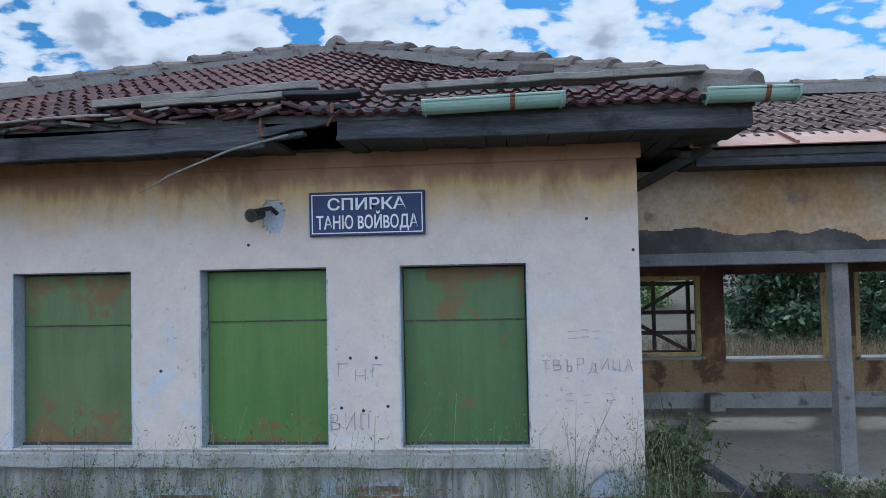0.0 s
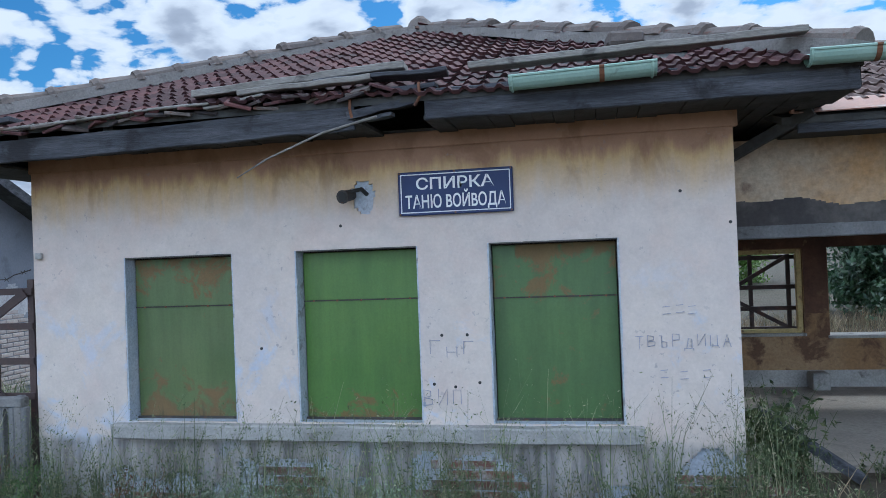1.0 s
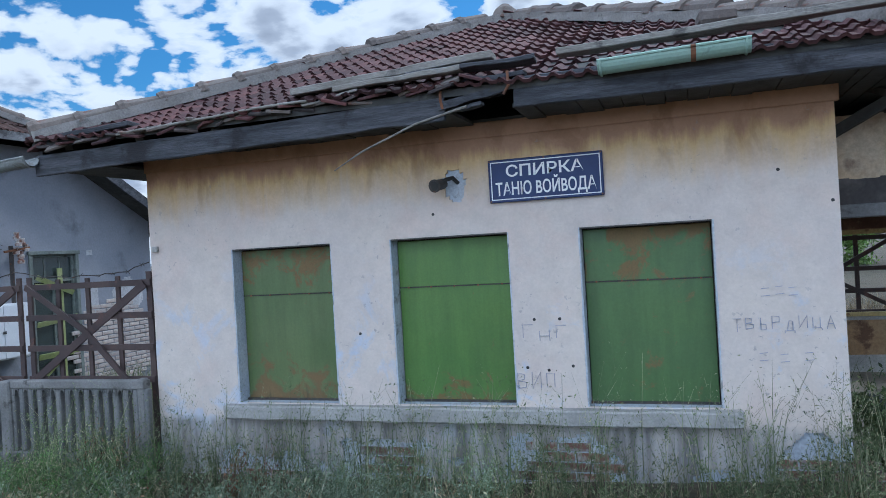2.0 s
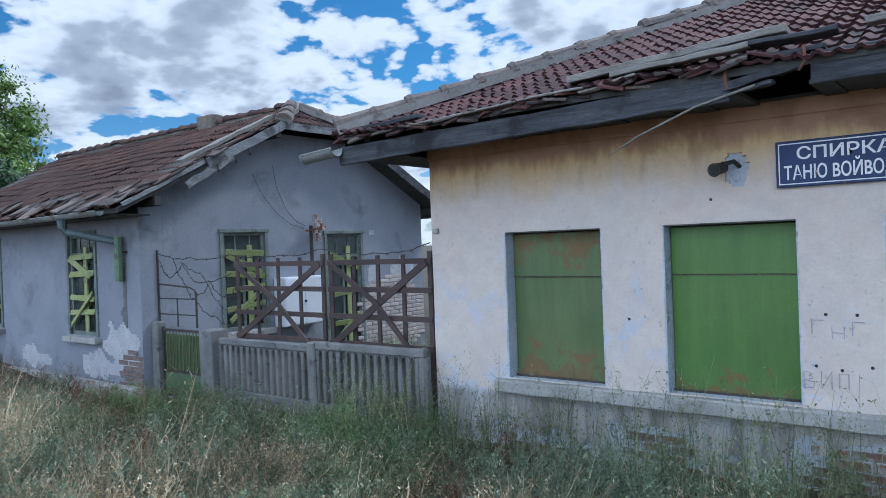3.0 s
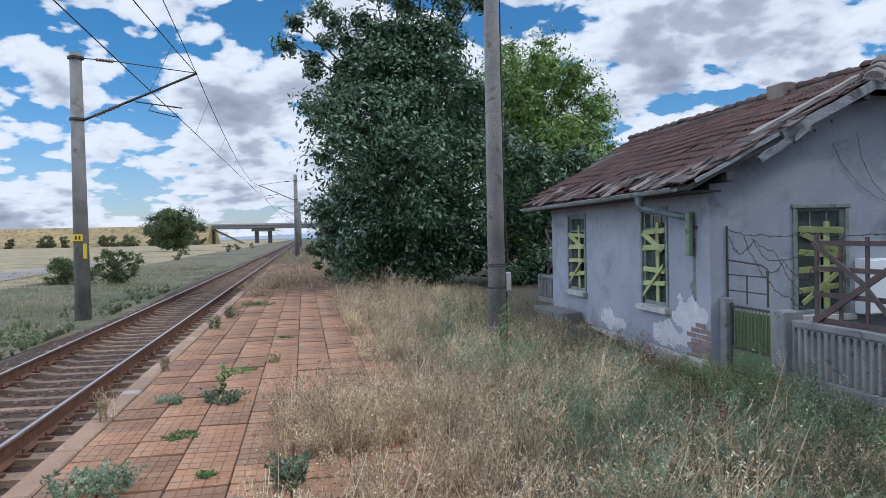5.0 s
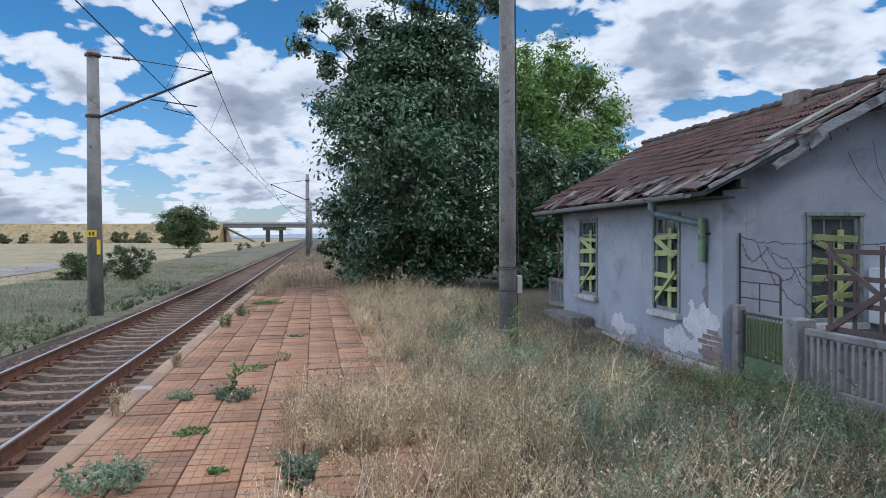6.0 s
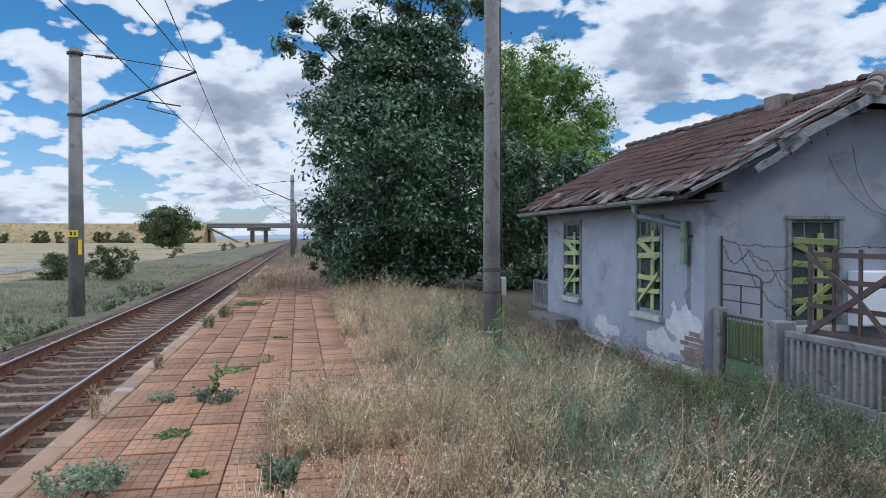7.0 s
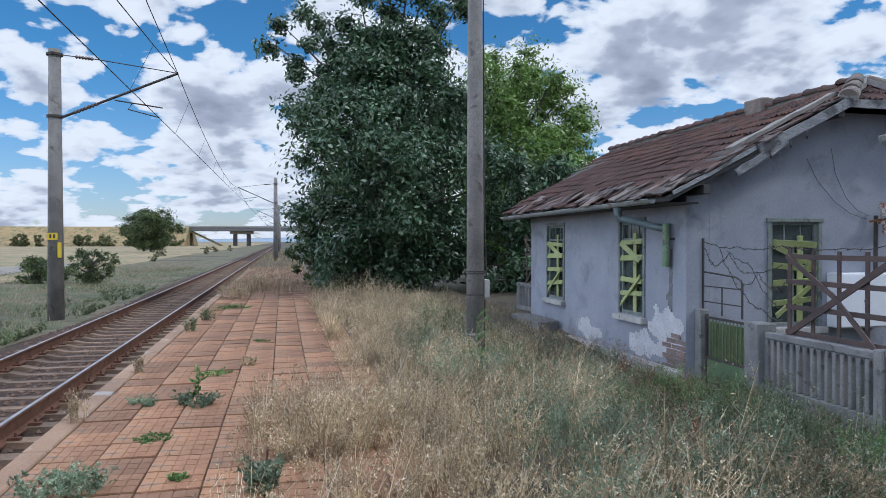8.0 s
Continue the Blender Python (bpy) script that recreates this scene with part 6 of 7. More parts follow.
def fence_panel(x0, x1, ztop, zbot, y, group):
    f = thing("concrete_fence", "grey precast concrete fence panel with upright balusters and arched gaps", "fence", ((x0 + x1) / 2, y, zbot), group)
    part("top_rail", roughen(boxed(x0, x1, y - 0.05, y + 0.05, ztop - 0.075, ztop, 0.008), 0.004, 6, 6), CONCRETE_FENCE, f)
    part("bottom_rail", boxed(x0, x1, y - 0.05, y + 0.05, zbot - 0.15, zbot + 0.10, 0.008), CONCRETE_FENCE, f)
    n = max(int((x1 - x0) / 0.105), 2)
    p = (x1 - x0) / n
    for i in range(n + 1):
        x = x0 + i * p
        bm = boxed(x - 0.028, x + 0.028, y - 0.033, y + 0.033, zbot + 0.10, ztop - 0.075, 0.010)
        part("baluster", bm, CONCRETE_FENCE, f)
        if i < n:  # arched head of each gap
            bm = bmesh.new()
            r, zt, rows = (p - 0.056) / 2, ztop - 0.07, []
            for j in range(9):
                u = -1 + j / 4
                zz = ztop - 0.155 + 0.07 * math.sqrt(max(1 - u * u, 0.0))
                rows.append([bm.verts.new((x + p / 2 + u * r, yy, q)) for yy, q in ((y - 0.03, zz), (y - 0.03, zt), (y + 0.03, zt), (y + 0.03, zz))])
            for ra, rb in zip(rows, rows[1:]):
                for q in range(4):
                    bm.faces.new((ra[q], rb[q], rb[(q + 1) % 4], ra[(q + 1) % 4]))
            bmesh.ops.recalc_face_normals(bm, faces=bm.faces)
            part("arch", bm, CONCRETE_FENCE, f)
    return f


def fence_post(x, y, w, z0, z1, label="grey concrete fence post"):
    bm = roughen(boxed(x - w / 2, x + w / 2, y - w / 2, y + w / 2, z0, z1, 0.015), 0.006, 5, 2)
    tagged(link_mesh("fence_post", bm, CONCRETE_FENCE), label, "post", "fence posts")


fence_panel(-8.62, -6.99, 0.505, -0.22, FY, "fence of the yard")
fence_panel(-6.86, -5.33, 0.545, -0.22, FY, "fence of the yard")
fence_post(-6.925, FY, 0.13, -0.6, 0.54)
fence_post(-5.39 + 0.02, FY - 0.0, 0.08, -0.6, 0.56)
fence_post(-8.77, FY, 0.26, -0.6, 0.60, "broad rough concrete gate post")
fence_post(-9.92, FY - 0.06, 0.14, -0.7, 0.66, "slim concrete gate post beside the house corner")
fence_panel(-18.6, -16.42, 0.55, -0.1, FY + 0.2, "fence behind the house")


def lattice_panel(x0, x1, z0, z1, y, flip):
    """A gate leaf of flat bars with two long diagonals, leaning behind the fence."""
    g = thing("lattice_gate", "dark brown lattice gate leaf of flat steel bars with crossed braces", "gate", ((x0 + x1) / 2, y, z0), "lattice gates")
    h = z1 - z0
    for k in (0.03, 0.33, 0.63, 0.93):
        part("rail", beamed((x0, y, z0 + h * k), (x1, y, z0 + h * k), 0.02, 0.055), LATTICE, g)
    for i in range(5):
        x = x0 + 0.03 + (x1 - x0 - 0.06) * i / 4
        part("upright", beamed((x, y + 0.022, z0 - 0.95), (x, y + 0.022, z1 + 0.03), 0.055, 0.02, up=(0, 1, 0)) if i in (0, 4) else beamed((x, y + 0.022, z0), (x, y + 0.022, z1), 0.045, 0.02, up=(0, 1, 0)), LATTICE, g)
    a, b = ((x0, x1) if not flip else (x1, x0))
    part("brace", beamed((x0 + 0.05, y - 0.022, z0), (x1 - 0.05, y - 0.022, z1 - 0.08), 0.02, 0.07), LATTICE, g, "long diagonal brace")
    xm = (x0 + x1) / 2
    part("brace", beamed((x0 + 0.05, y - 0.044, z1 - 0.06), (xm, y - 0.044, (z0 + z1) / 2), 0.02, 0.055), LATTICE, g)
    part("brace", beamed((xm, y - 0.044, (z0 + z1) / 2), (x1 - 0.25, y - 0.044, z0), 0.02, 0.055), LATTICE, g)


lattice_panel(-8.47, -6.87, 0.50, 1.47, FY + 0.13, False)
lattice_panel(-6.80, -5.30 - 0.04, 0.50, 1.47, FY + 0.13, False)
lattice_panel(-18.6, -17.0, 0.50, 1.7, FY + 0.4, False)
lattice_panel(-16.98, -16.4, 0.50, 1.7, FY + 0.4, False)


def build_iron_gate():
    g = thing("iron_gate", "small green iron gate with upright bars over a sheet panel", "gate", (-9.5, FY - 0.05, -0.3))
    x0, x1, y = -9.82, -8.93, FY - 0.05
    for a, b in (((x0, -0.33), (x0, 0.60)), ((x1, -0.33), (x1, 0.58))):
        part("stile", beamed((a[0], y, a[1]), (b[0], y, b[1]), 0.035, 0.035), IRON, g)
    for z in (-0.30, 0.02, 0.56):
        part("rail", beamed((x0, y, z), (x1, y, z), 0.03, 0.03), IRON, g)
    for i in range(11):
        x = x0 + 0.07 + i * 0.075
        part("bar", beamed((x, y, 0.02), (x, y, 0.57), 0.012, 0.012), GATE_GREEN, g)
    part("sheet", boxed(x0 + 0.02, x1 - 0.02, y - 0.004, y + 0.004, -0.29, 0.01), GATE_GREEN, g, "faded pale green sheet panel")
    part("back_board", boxed(x0 + 0.03, x1 - 0.03, y + 0.03, y + 0.045, 0.02, 0.50), GATE_YEL, g, "dull olive board behind the bars")
    fr = thing("iron_archway", "thin rusty iron frame standing over the small gate", "frame", (-9.5, FY, 0.6))
    xs = (-9.99, -9.12)
    part("upright", beamed((xs[0], FY, 0.6), (xs[0], FY, 1.62), 0.022, 0.022), IRON, fr)
    part("upright", beamed((xs[1], FY, 0.6), (xs[1], FY, 1.06), 0.02, 0.02), IRON, fr)
    part("upright", beamed((-9.55, FY, 0.6), (-9.55, FY, 0.98), 0.014, 0.014), IRON, fr)
    part("top_bar", tubed([(-10.1, FY, 1.17), (-9.25, FY, 1.12), (-9.14, FY, 1.08), (-9.12, FY, 0.98)], 0.012, 6), IRON, fr)
    part("cross_bar", beamed((xs[0], FY, 0.97), (xs[1], FY, 0.97), 0.014, 0.014), IRON, fr)
    part("cross_bar", beamed((xs[0], FY, 0.76), (xs[1], FY, 0.76), 0.014, 0.014), IRON, fr)


GATE_YEL = material("dull_olive_board", (0.07, 0.085, 0.03), (0.10, 0.11, 0.045), (0.05, 0.05, 0.03), 6, 40, 0.8, 0.2)
build_iron_gate()


def barbed_wire(pts, sagg, seed):
    rng = random.Random(seed)
    path = []
    for a, b in zip(pts, pts[1:]):
        a, b = Vector(a), Vector(b)
        for i in range(8):
            t = i / 8
            path.append(a.lerp(b, t) + Vector((0, rng.uniform(-.015, .015), -sagg * 4 * t * (1 - t) + rng.uniform(-.012, .012))))
    path.append(Vector(pts[-1]))
    bm = bmesh.new()
    tube(bm, path, 0.005, 5)
    for p in path[1::2]:
        for k in range(2):
            d = Vector((rng.uniform(-1, 1), rng.uniform(-1, 1), rng.uniform(-1, 1))).normalized() * 0.025
            tube(bm, [p - d, p + d], 0.0025, 4)
    tagged(link_mesh("barbed_wire", bm, IRON), "rusty slack strand of barbed wire", "barbed wire", "barbed wires")


barbed_wire([(-9.99, FY, 1.58), (-9.2, FY, 1.5), (-8.5, FY + 0.1, 1.53), (-7.6, FY + .12, 1.50), (-6.9, FY + .12, 1.56), (-6.0, FY + .12, 1.49), (-5.32, FY + .1, 1.58)], 0.03, 1)
barbed_wire([(-9.99, FY, 1.56), (-9.75, FY, 1.25), (-9.4, FY, 1.42), (-9.1, FY, 1.18), (-8.5, FY + .1, 1.30)], 0.04, 2)
barbed_wire([(-9.6, FY, 1.5), (-9.35, FY, 1.15), (-9.12, FY, 0.95), (-8.8, FY + .05, 0.75), (-8.5, FY + .1, 0.66)], 0.05, 3)
barbed_wire([(-9.12, FY, 1.05), (-8.85, FY + .03, 1.18), (-8.6, FY + .08, 1.02), (-8.47, FY + .1, 1.1)], 0.06, 4)
barbed_wire([(-9.45, FY, 1.45), (-9.0, FY + .02, 1.3), (-8.7, FY + .06, 0.9), (-8.5, FY + .1, 0.8)], 0.03, 5)


# ---- poles and overhead line ----
def build_lamp_pole():
    x, y = -11.3, 2.45
    z0 = ground_z(x, y) - 0.1
    p = thing("concrete_pole", "tall tapering grey concrete pole banded with wire", "pole", (x, y, z0))
    part("shaft", tubed([(x, y, z0), (x, y, 3.0), (x - 0.05, y, 9.2)], [0.132, 0.118, 0.080], 14), CONCRETE_POLE, p, smooth=True)
    for z in (0.22, 1.10, 1.13, 0.79):
        r = 0.137 - z * 0.005
        part("band", tubed([(x, y, z), (x, y, z + 0.022)], r, 14), CONCRETE if z < 0.5 else IRON, p, "thin wire band")
    bx = thing("meter_box", "small pale electric box strapped to the pole", "junction box", (x + 0.1, y + 0.22, 0.8))
    part("housing", boxed(x - 0.06, x + 0.06, y + 0.120, y + 0.205, 0.74, 1.02, 0.008), CONCRETE, bx)
    part("lid", boxed(x + 0.062, x + 0.074, y + 0.127, y + 0.198, 0.76, 1.00, 0.004), CONCRETE, bx)
    part("conduit", tubed([(x, y + 0.15, 0.78), (x, y + 0.143, 0.2), (x, y + 0.14, z0)], 0.010, 6), IRON, bx)
    part("conduit", tubed([(x, y + 0.17, 1.06), (x, y + 0.135, 2.2), (x, y + 0.115, 6.5)], 0.012, 6), IRON, bx)


build_lamp_pole()
WIRE_Y = -3.8


def insulator(bm, a, b, n, r):
    a, b = Vector(a), Vector(b)
    pts, rad = [], []
    for i in range(n * 2 + 1):
        pts.append(a.lerp(b, i / (n * 2)))
        rad.append(r if i % 2 else r * 0.45)
    tube(bm, pts, rad, 8)


def build_mast(x, y, side, h=7.15, plate=False):
    """A catenary mast; side: +1 when the track lies towards +y."""
    z0 = ground_z(x, y)
    m = thing("catenary_mast", "round grey concrete catenary mast with a tubular bracket arm", "mast", (x, y, z0), "catenary masts")
    part("shaft", tubed([(x, y, z0 - 0.1), (x, y, z0 + h)], [0.21, 0.15], 14), CONCRETE_POLE, m, smooth=True)
    tip = (x, y + side * 3.09, 6.16)
    part("bracket_tube", tubed([(x, y + side * 0.2, 4.87), tip], 0.035, 8), IRON, m)
    bm = bmesh.new()
    insulator(bm, (x, y + side * 0.45, 4.98), (x, y + side * 1.05, 5.25), 7, 0.06)
    part("insulator", bm, PORCELAIN_DARK, m, "ribbed brown insulator")
    part("stay_rod", tubed([(x, y + side * 0.15, 6.50), (x, y + side * 1.0, 6.43), tip], 0.014, 6), IRON, m)
    bm = bmesh.new()
    insulator(bm, (x, y + side * 0.5, 6.47), (x, y + side * 0.95, 6.43), 6, 0.055)
    part("insulator", bm, PORCELAIN_DARK, m, "ribbed brown insulator")
    part("registration_arm", tubed([(x, y + side * 1.47, 5.36), (x, y + side * 2.68, 5.20)], 0.02, 6), IRON, m)
    part("steady_arm", tubed([(x, y + side * 1.92, 5.30), (x, y + side * 1.80, 5.13), (x, y + side * 2.58, 4.94)], 0.016, 6), IRON, m)
    for z in (4.87, 6.50):
        part("collar", tubed([(x, y, z - 0.03), (x, y, z + 0.03)], 0.205, 14), IRON, m)
    if plate:
        part("number_plate", boxed(x + 0.19, x + 0.21, y - 0.15, y + 0.10, 1.62, 1.80), YELLOW_SIGN, m, "yellow mast plate")
        for dy in (-0.09, 0.0):
            part("plate_bar", boxed(x + 0.211, x + 0.214, y + dy, y + dy + 0.045, 1.66, 1.76), BLACK, m)
        part("marker_stripe", boxed(x + 0.10, x + 0.205, y + 0.10, y + 0.17, 1.15, 1.55), YELLOW_SIGN, m, "yellow painted stripe")
    return m


PORCELAIN_DARK = material("brown_porcelain", (0.07, 0.045, 0.04), (0.12, 0.08, 0.07), None, 10, 40, 0.35, 0.02)
build_mast(-22.0, -6.15, 1, plate=True)
build_mast(-65.1, -0.87, -1)
build_mast(-112.0, -0.87, -1)
build_mast(-160.0, -0.87, -1)


def overhead_wires():
    masts = [(30.0, -6.35, 1), (-22.0, -6.15, 1), (-65.1, -0.87, -1), (-112.0, -0.87, -1), (-160.0, -0.87, -1), (-205.0, -0.87, -1)]
    line = thing("overhead_line", "sagging overhead carrier and taut contact wire with thin droppers", "overhead wire", (-22, -3.5, 5))
    for (xa, ya, sa), (xb, yb, sb) in zip(masts, masts[1:]):
        A, B = Vector((xa, ya + sa * 3.07, 6.15)), Vector((xb, yb + sb * 3.07, 6.15))
        C, D = Vector((xa, ya + sa * 2.58, 4.94)), Vector((xb, yb + sb * 2.58, 4.94))
        n = 14
        cat = [A.lerp(B, i / n) - Vector((0, 0, 0.75 * 4 * (i / n) * (1 - i / n))) for i in range(n + 1)]
        part("carrier_wire", tubed(cat, 0.011, 5), IRON, line)
        part("contact_wire", tubed([C, C.lerp(D, 0.5), D], 0.011, 5), IRON, line)
        for i in range(1, n, 2):
            part("dropper", tubed([cat[i], C.lerp(D, i / n)], 0.006, 4), IRON, line)
    bm = bmesh.new()
    tube(bm, [(30, -1.0, 6.6), (4, -2.1, 6.4), (-22, -3.08, 6.17)], 0.010, 5)
    tagged(link_mesh("stay_wire", bm, IRON), "second overhead wire running to the mast's arm", "overhead wire")


overhead_wires()


# ---- distance ----
def build_distance():
    br = thing("road_bridge", "grey concrete road bridge over the railway with twin round piers", "bridge", (-350, -4, 0))
    part("deck", boxed(-356, -344, -41, 60, 6.3, 8.0, 0.1), CONCRETE_FENCE, br)
    part("parapet", boxed(-344.2, -343.8, -43, 60, 7.9, 8.6), CONCRETE, br)
    for y in (-21.6, -15.6, 12, 18):
        part("pier", tubed([(-350, y, -0.6), (-350, y, 5.2)], 1.0, 12), CONCRETE_FENCE, br)
    for y in (-18.6, 15.0):
        part("pier_cap", boxed(-352, -348, y - 5.2, y + 5.2, 5.0, 6.35, 0.1), CONCRETE, br)
    part("abutment", slab([(-344, -41, 6.4), (-344, -27, -0.5), (-356, -27, -0.5), (-356, -41, 6.4)], 0.5), BANK, br)
    verts, faces = [], []
    ys = [-41 - 12 * i for i in range(70)]
    for j, y in enumerate(ys):
        k = 1.0
        for i, (dx, h) in enumerate(((26, -0.6), (16, 3.6), (7, 8.0), (-7, 8.1), (-30, -0.6))):
            verts.append((-350 + dx + 1.5 * noise.noise((y * .05, i, 0)), y, h + 0.35 * noise.noise((y * .08, i, 4))))
    for j in range(len(ys) - 1):
        for i in range(4):
            faces.append((j * 5 + i, j * 5 + i + 1, (j + 1) * 5 + i + 1, (j + 1) * 5 + i))
    faces.append((0, 1, 2, 3, 4))
    joined("road_embankment", verts, faces, BANK, "long road embankment of dry yellow grass", "embankment", "structure")
    verts, faces = [], []
    for j, x in enumerate((-2400, -2300)):
        for i in range(60):
            y = -2500 + i * 90
            verts.append((x, y, -1 if j else 14 + 10 * noise.noise((y * .002, 0, 0))))
    for i in range(59):
        faces.append((i, i + 1, 60 + i + 1, 60 + i))
    joined("far_hills", verts, faces, HILL, "low blue hills on the horizon", "hills", "structure")


HILL = material("hazy_hills", (0.20, 0.26, 0.33), (0.24, 0.29, 0.35), None, 0.01, 0.1, 1.0, 0.0)
build_distance()

PLATFORM_WEEDS = [
    (-9.3, 1.95, 0.10, 0.30, FRESH, "tall fresh green weed among dry stalks", 17, 24, 0.02, 0.78),
    (-5.95, -1.66, 0.38, 0.17, GREY_WEED, "grey-green mat of flowering weed on the pavers", 1, 130, 0.014),
    (-8.40, -1.10, 0.30, 0.13, GREY_WEED, "grey-green bushy weed with a tall fresh stalk", 2, 110, 0.014, 0.42),
    (-8.5, -1.62, 0.20, 0.09, GREY_WEED, "low grey-green weed in a paver joint", 3, 60, 0.012),
    (-7.2, -1.30, 0.22, 0.035, FRESH, "flat patch of green grass on the pavers", 4, 90, 0.012),
    (-6.1, -0.98, 0.09, 0.06, FRESH, "small tuft of green grass", 5, 36, 0.012),
    (-5.75, -0.42, 0.16, 0.20, GREY_WEED, "grey-green leafy weed at the grass edge", 6, 80, 0.018),
    (-10.1, -1.08, 0.30, 0.05, FRESH, "flat green weed along a paver joint", 7, 70, 0.012),
    (-10.6, -0.72, 0.18, 0.14, SEEDY, "dry brown tuft between the pavers", 8, 60, 0.010),
    (-7.9, -2.05, 0.12, 0.30, SEEDY, "dry twiggy weed at the kerb", 9, 40, 0.010),
    (-12.9, -0.62, 0.16, 0.04, FRESH, "flat patch of green grass on the pavers", 10, 50, 0.012),
    (-10.4, -2.0, 0.14, 0.22, SEEDY, "dry twiggy weed at the kerb", 11, 40, 0.010),
    (-14.5, -1.9, 0.22, 0.24, GREENISH, "weed tuft at the kerb", 12, 60, 0.012),
    (-16.3, -1.75, 0.26, 0.28, GREENISH, "weed tuft at the kerb", 13, 60, 0.012),
    (-18.8, -1.3, 0.7, 0.10, FRESH, "flat green weeds across the pavers", 14, 90, 0.014),
    (-22.0, -1.5, 0.8, 0.40, SEEDY, "tall dry weeds at the platform's far end", 15, 140, 0.014),
    (-26.0, -1.3, 0.9, 0.55, SEEDY, "tall dry weeds at the platform's far end", 16, 150, 0.016),
]


# ---- trees and shrubs ----
def leaf_cloud(rng, centres, radii, n, size, flat=0.75, out_bias=0.75):
    """Leaf quads in clumps. Returns verts and faces as arrays."""
    c = rng.integers(0, len(centres), n)
    d = rng.normal(size=(n, 3))
    d /= np.linalg.norm(d, axis=1, keepdims=True)
    r = radii[c] * np.minimum(np.abs(rng.normal(size=n)) * 0.62, 1.15)
    p = centres[c] + d * r[:, None] * np.array([1, 1, flat])
    nrm = d * 0.7 + rng.normal(size=(n, 3)) * 0.55 + np.array([0, 0, 0.35])
    nrm /= np.linalg.norm(nrm, axis=1, keepdims=True)
    t = np.cross(nrm, rng.normal(size=(n, 3)))
    t /= np.linalg.norm(t, axis=1, keepdims=True)
    b = np.cross(nrm, t)
    s = (size * (0.6 + 0.8 * rng.random(n)))[:, None]
    v = np.stack([p - t * s, p + b * s * 0.42 + nrm * s * 0.12, p + t * s, p - b * s * 0.42 + nrm * s * 0.12], 1).reshape(-1, 3)
    f = np.arange(n * 4).reshape(-1, 4)
    return v, f


def np_mesh(name, v, f, mat):
    me = bpy.data.meshes.new(name)
    k = f.shape[1]
    me.vertices.add(len(v))
    me.vertices.foreach_set("co", v.astype(np.float32).ravel())
    me.loops.add(f.size)
    me.loops.foreach_set("vertex_index", f.astype(np.int32).ravel())
    me.polygons.add(len(f))
    me.polygons.foreach_set("loop_start", np.arange(0, f.size, k, dtype=np.int32))
    me.update(calc_edges=True)
    me.validate()
    me.materials.append(mat)
    return new(name, me)


def build_tree(x, y, h, w, seed, mat, leaves, size, low, label, clumps=150, tall=None, lean=0.0):
    """Trunk, limbs, twigs and a crown of leaf clumps. w: half width; low: height of the lowest leaves."""
    rng = np.random.default_rng(seed)
    z0 = ground_z(x, y)
    tr = thing("tree", label, "tree", (x, y, z0))
    bm = bmesh.new()
    top = Vector((x + lean, y, z0 + h * 0.72))
    base = Vector((x, y, z0 - 0.2))
    n = 7
    tube(bm, [base.lerp(top, i / n) + Vector((rng.normal(), rng.normal(), 0)) * 0.12 * (i > 0) for i in range(n + 1)], [w * 0.085 * (1 - 0.85 * i / n) + 0.02 for i in range(n + 1)], 9)
    part("trunk", bm, BARK, tr)
    cs, rs = [], []
    bl = bmesh.new()
    for i in range(clumps):
        an = rng.random() * math.tau
        q = rng.random()
        hz = low + (h - low) * q
        prof = math.sin(math.pi * min(0.12 + 0.80 * q, 0.96)) ** 0.75
        rad = w * prof * (0.45 + 0.55 * rng.random() ** 0.5) * (0.84 + 0.62 * noise.noise((math.cos(an) * 1.4, math.sin(an) * 1.4, q * 3 + seed)) + 0.0)
        c = Vector((x + lean * q + math.cos(an) * rad, y + math.sin(an) * rad, z0 + hz))
        cs.append(c)
        rs.append(w * (0.13 + 0.12 * rng.random()))
        if i % 3 == 0:
            s = base.lerp(top, min(0.15 + 0.75 * q, 0.97))
            mid = s.lerp(c, 0.55) + Vector((0, 0, -0.25 * w * 0.2))
            tube(bl, [s, mid, c], [0.05 + 0.012 * w, 0.03 + 0.005 * w, 0.012], 5, caps=False)
    for i in range(clumps // 3):  # leaves inside the crown, round the trunk
        q = 0.08 + 0.8 * rng.random()
        an, rad = rng.random() * math.tau, w * 0.4 * math.sin(math.pi * min(0.15 + 0.75 * q, 0.95)) * rng.random()
        cs.append(Vector((x + lean * q + math.cos(an) * rad, y + math.sin(an) * rad, z0 + low + (h - low) * q)))
        rs.append(w * 0.30)
    for dx, dy, dz, r in tall or ():
        c = Vector((x + dx, y + dy, z0 + dz))
        s = base.lerp(top, 0.8)
        for q in (0.55, 0.75, 0.9, 1.0):
            cs.append(s.lerp(c, q) + Vector(rng.normal(size=3)) * 0.3)
            rs.append(r * (0.75 + 0.5 * rng.random()))
        tube(bl, [s, s.lerp(c, 0.5) + Vector((0, 0, 0.3)), c], [0.07, 0.045, 0.015], 5, caps=False)
    part("limb", bl, BARK, tr)
    v, f = leaf_cloud(rng, np.array([tuple(c) for c in cs]), np.array(rs), leaves, size)
    cr = np_mesh("crown", v, f, mat)
    cr.parent = tr
    cr.matrix_parent_inverse = tr.matrix_basis.inverted()
    return tr


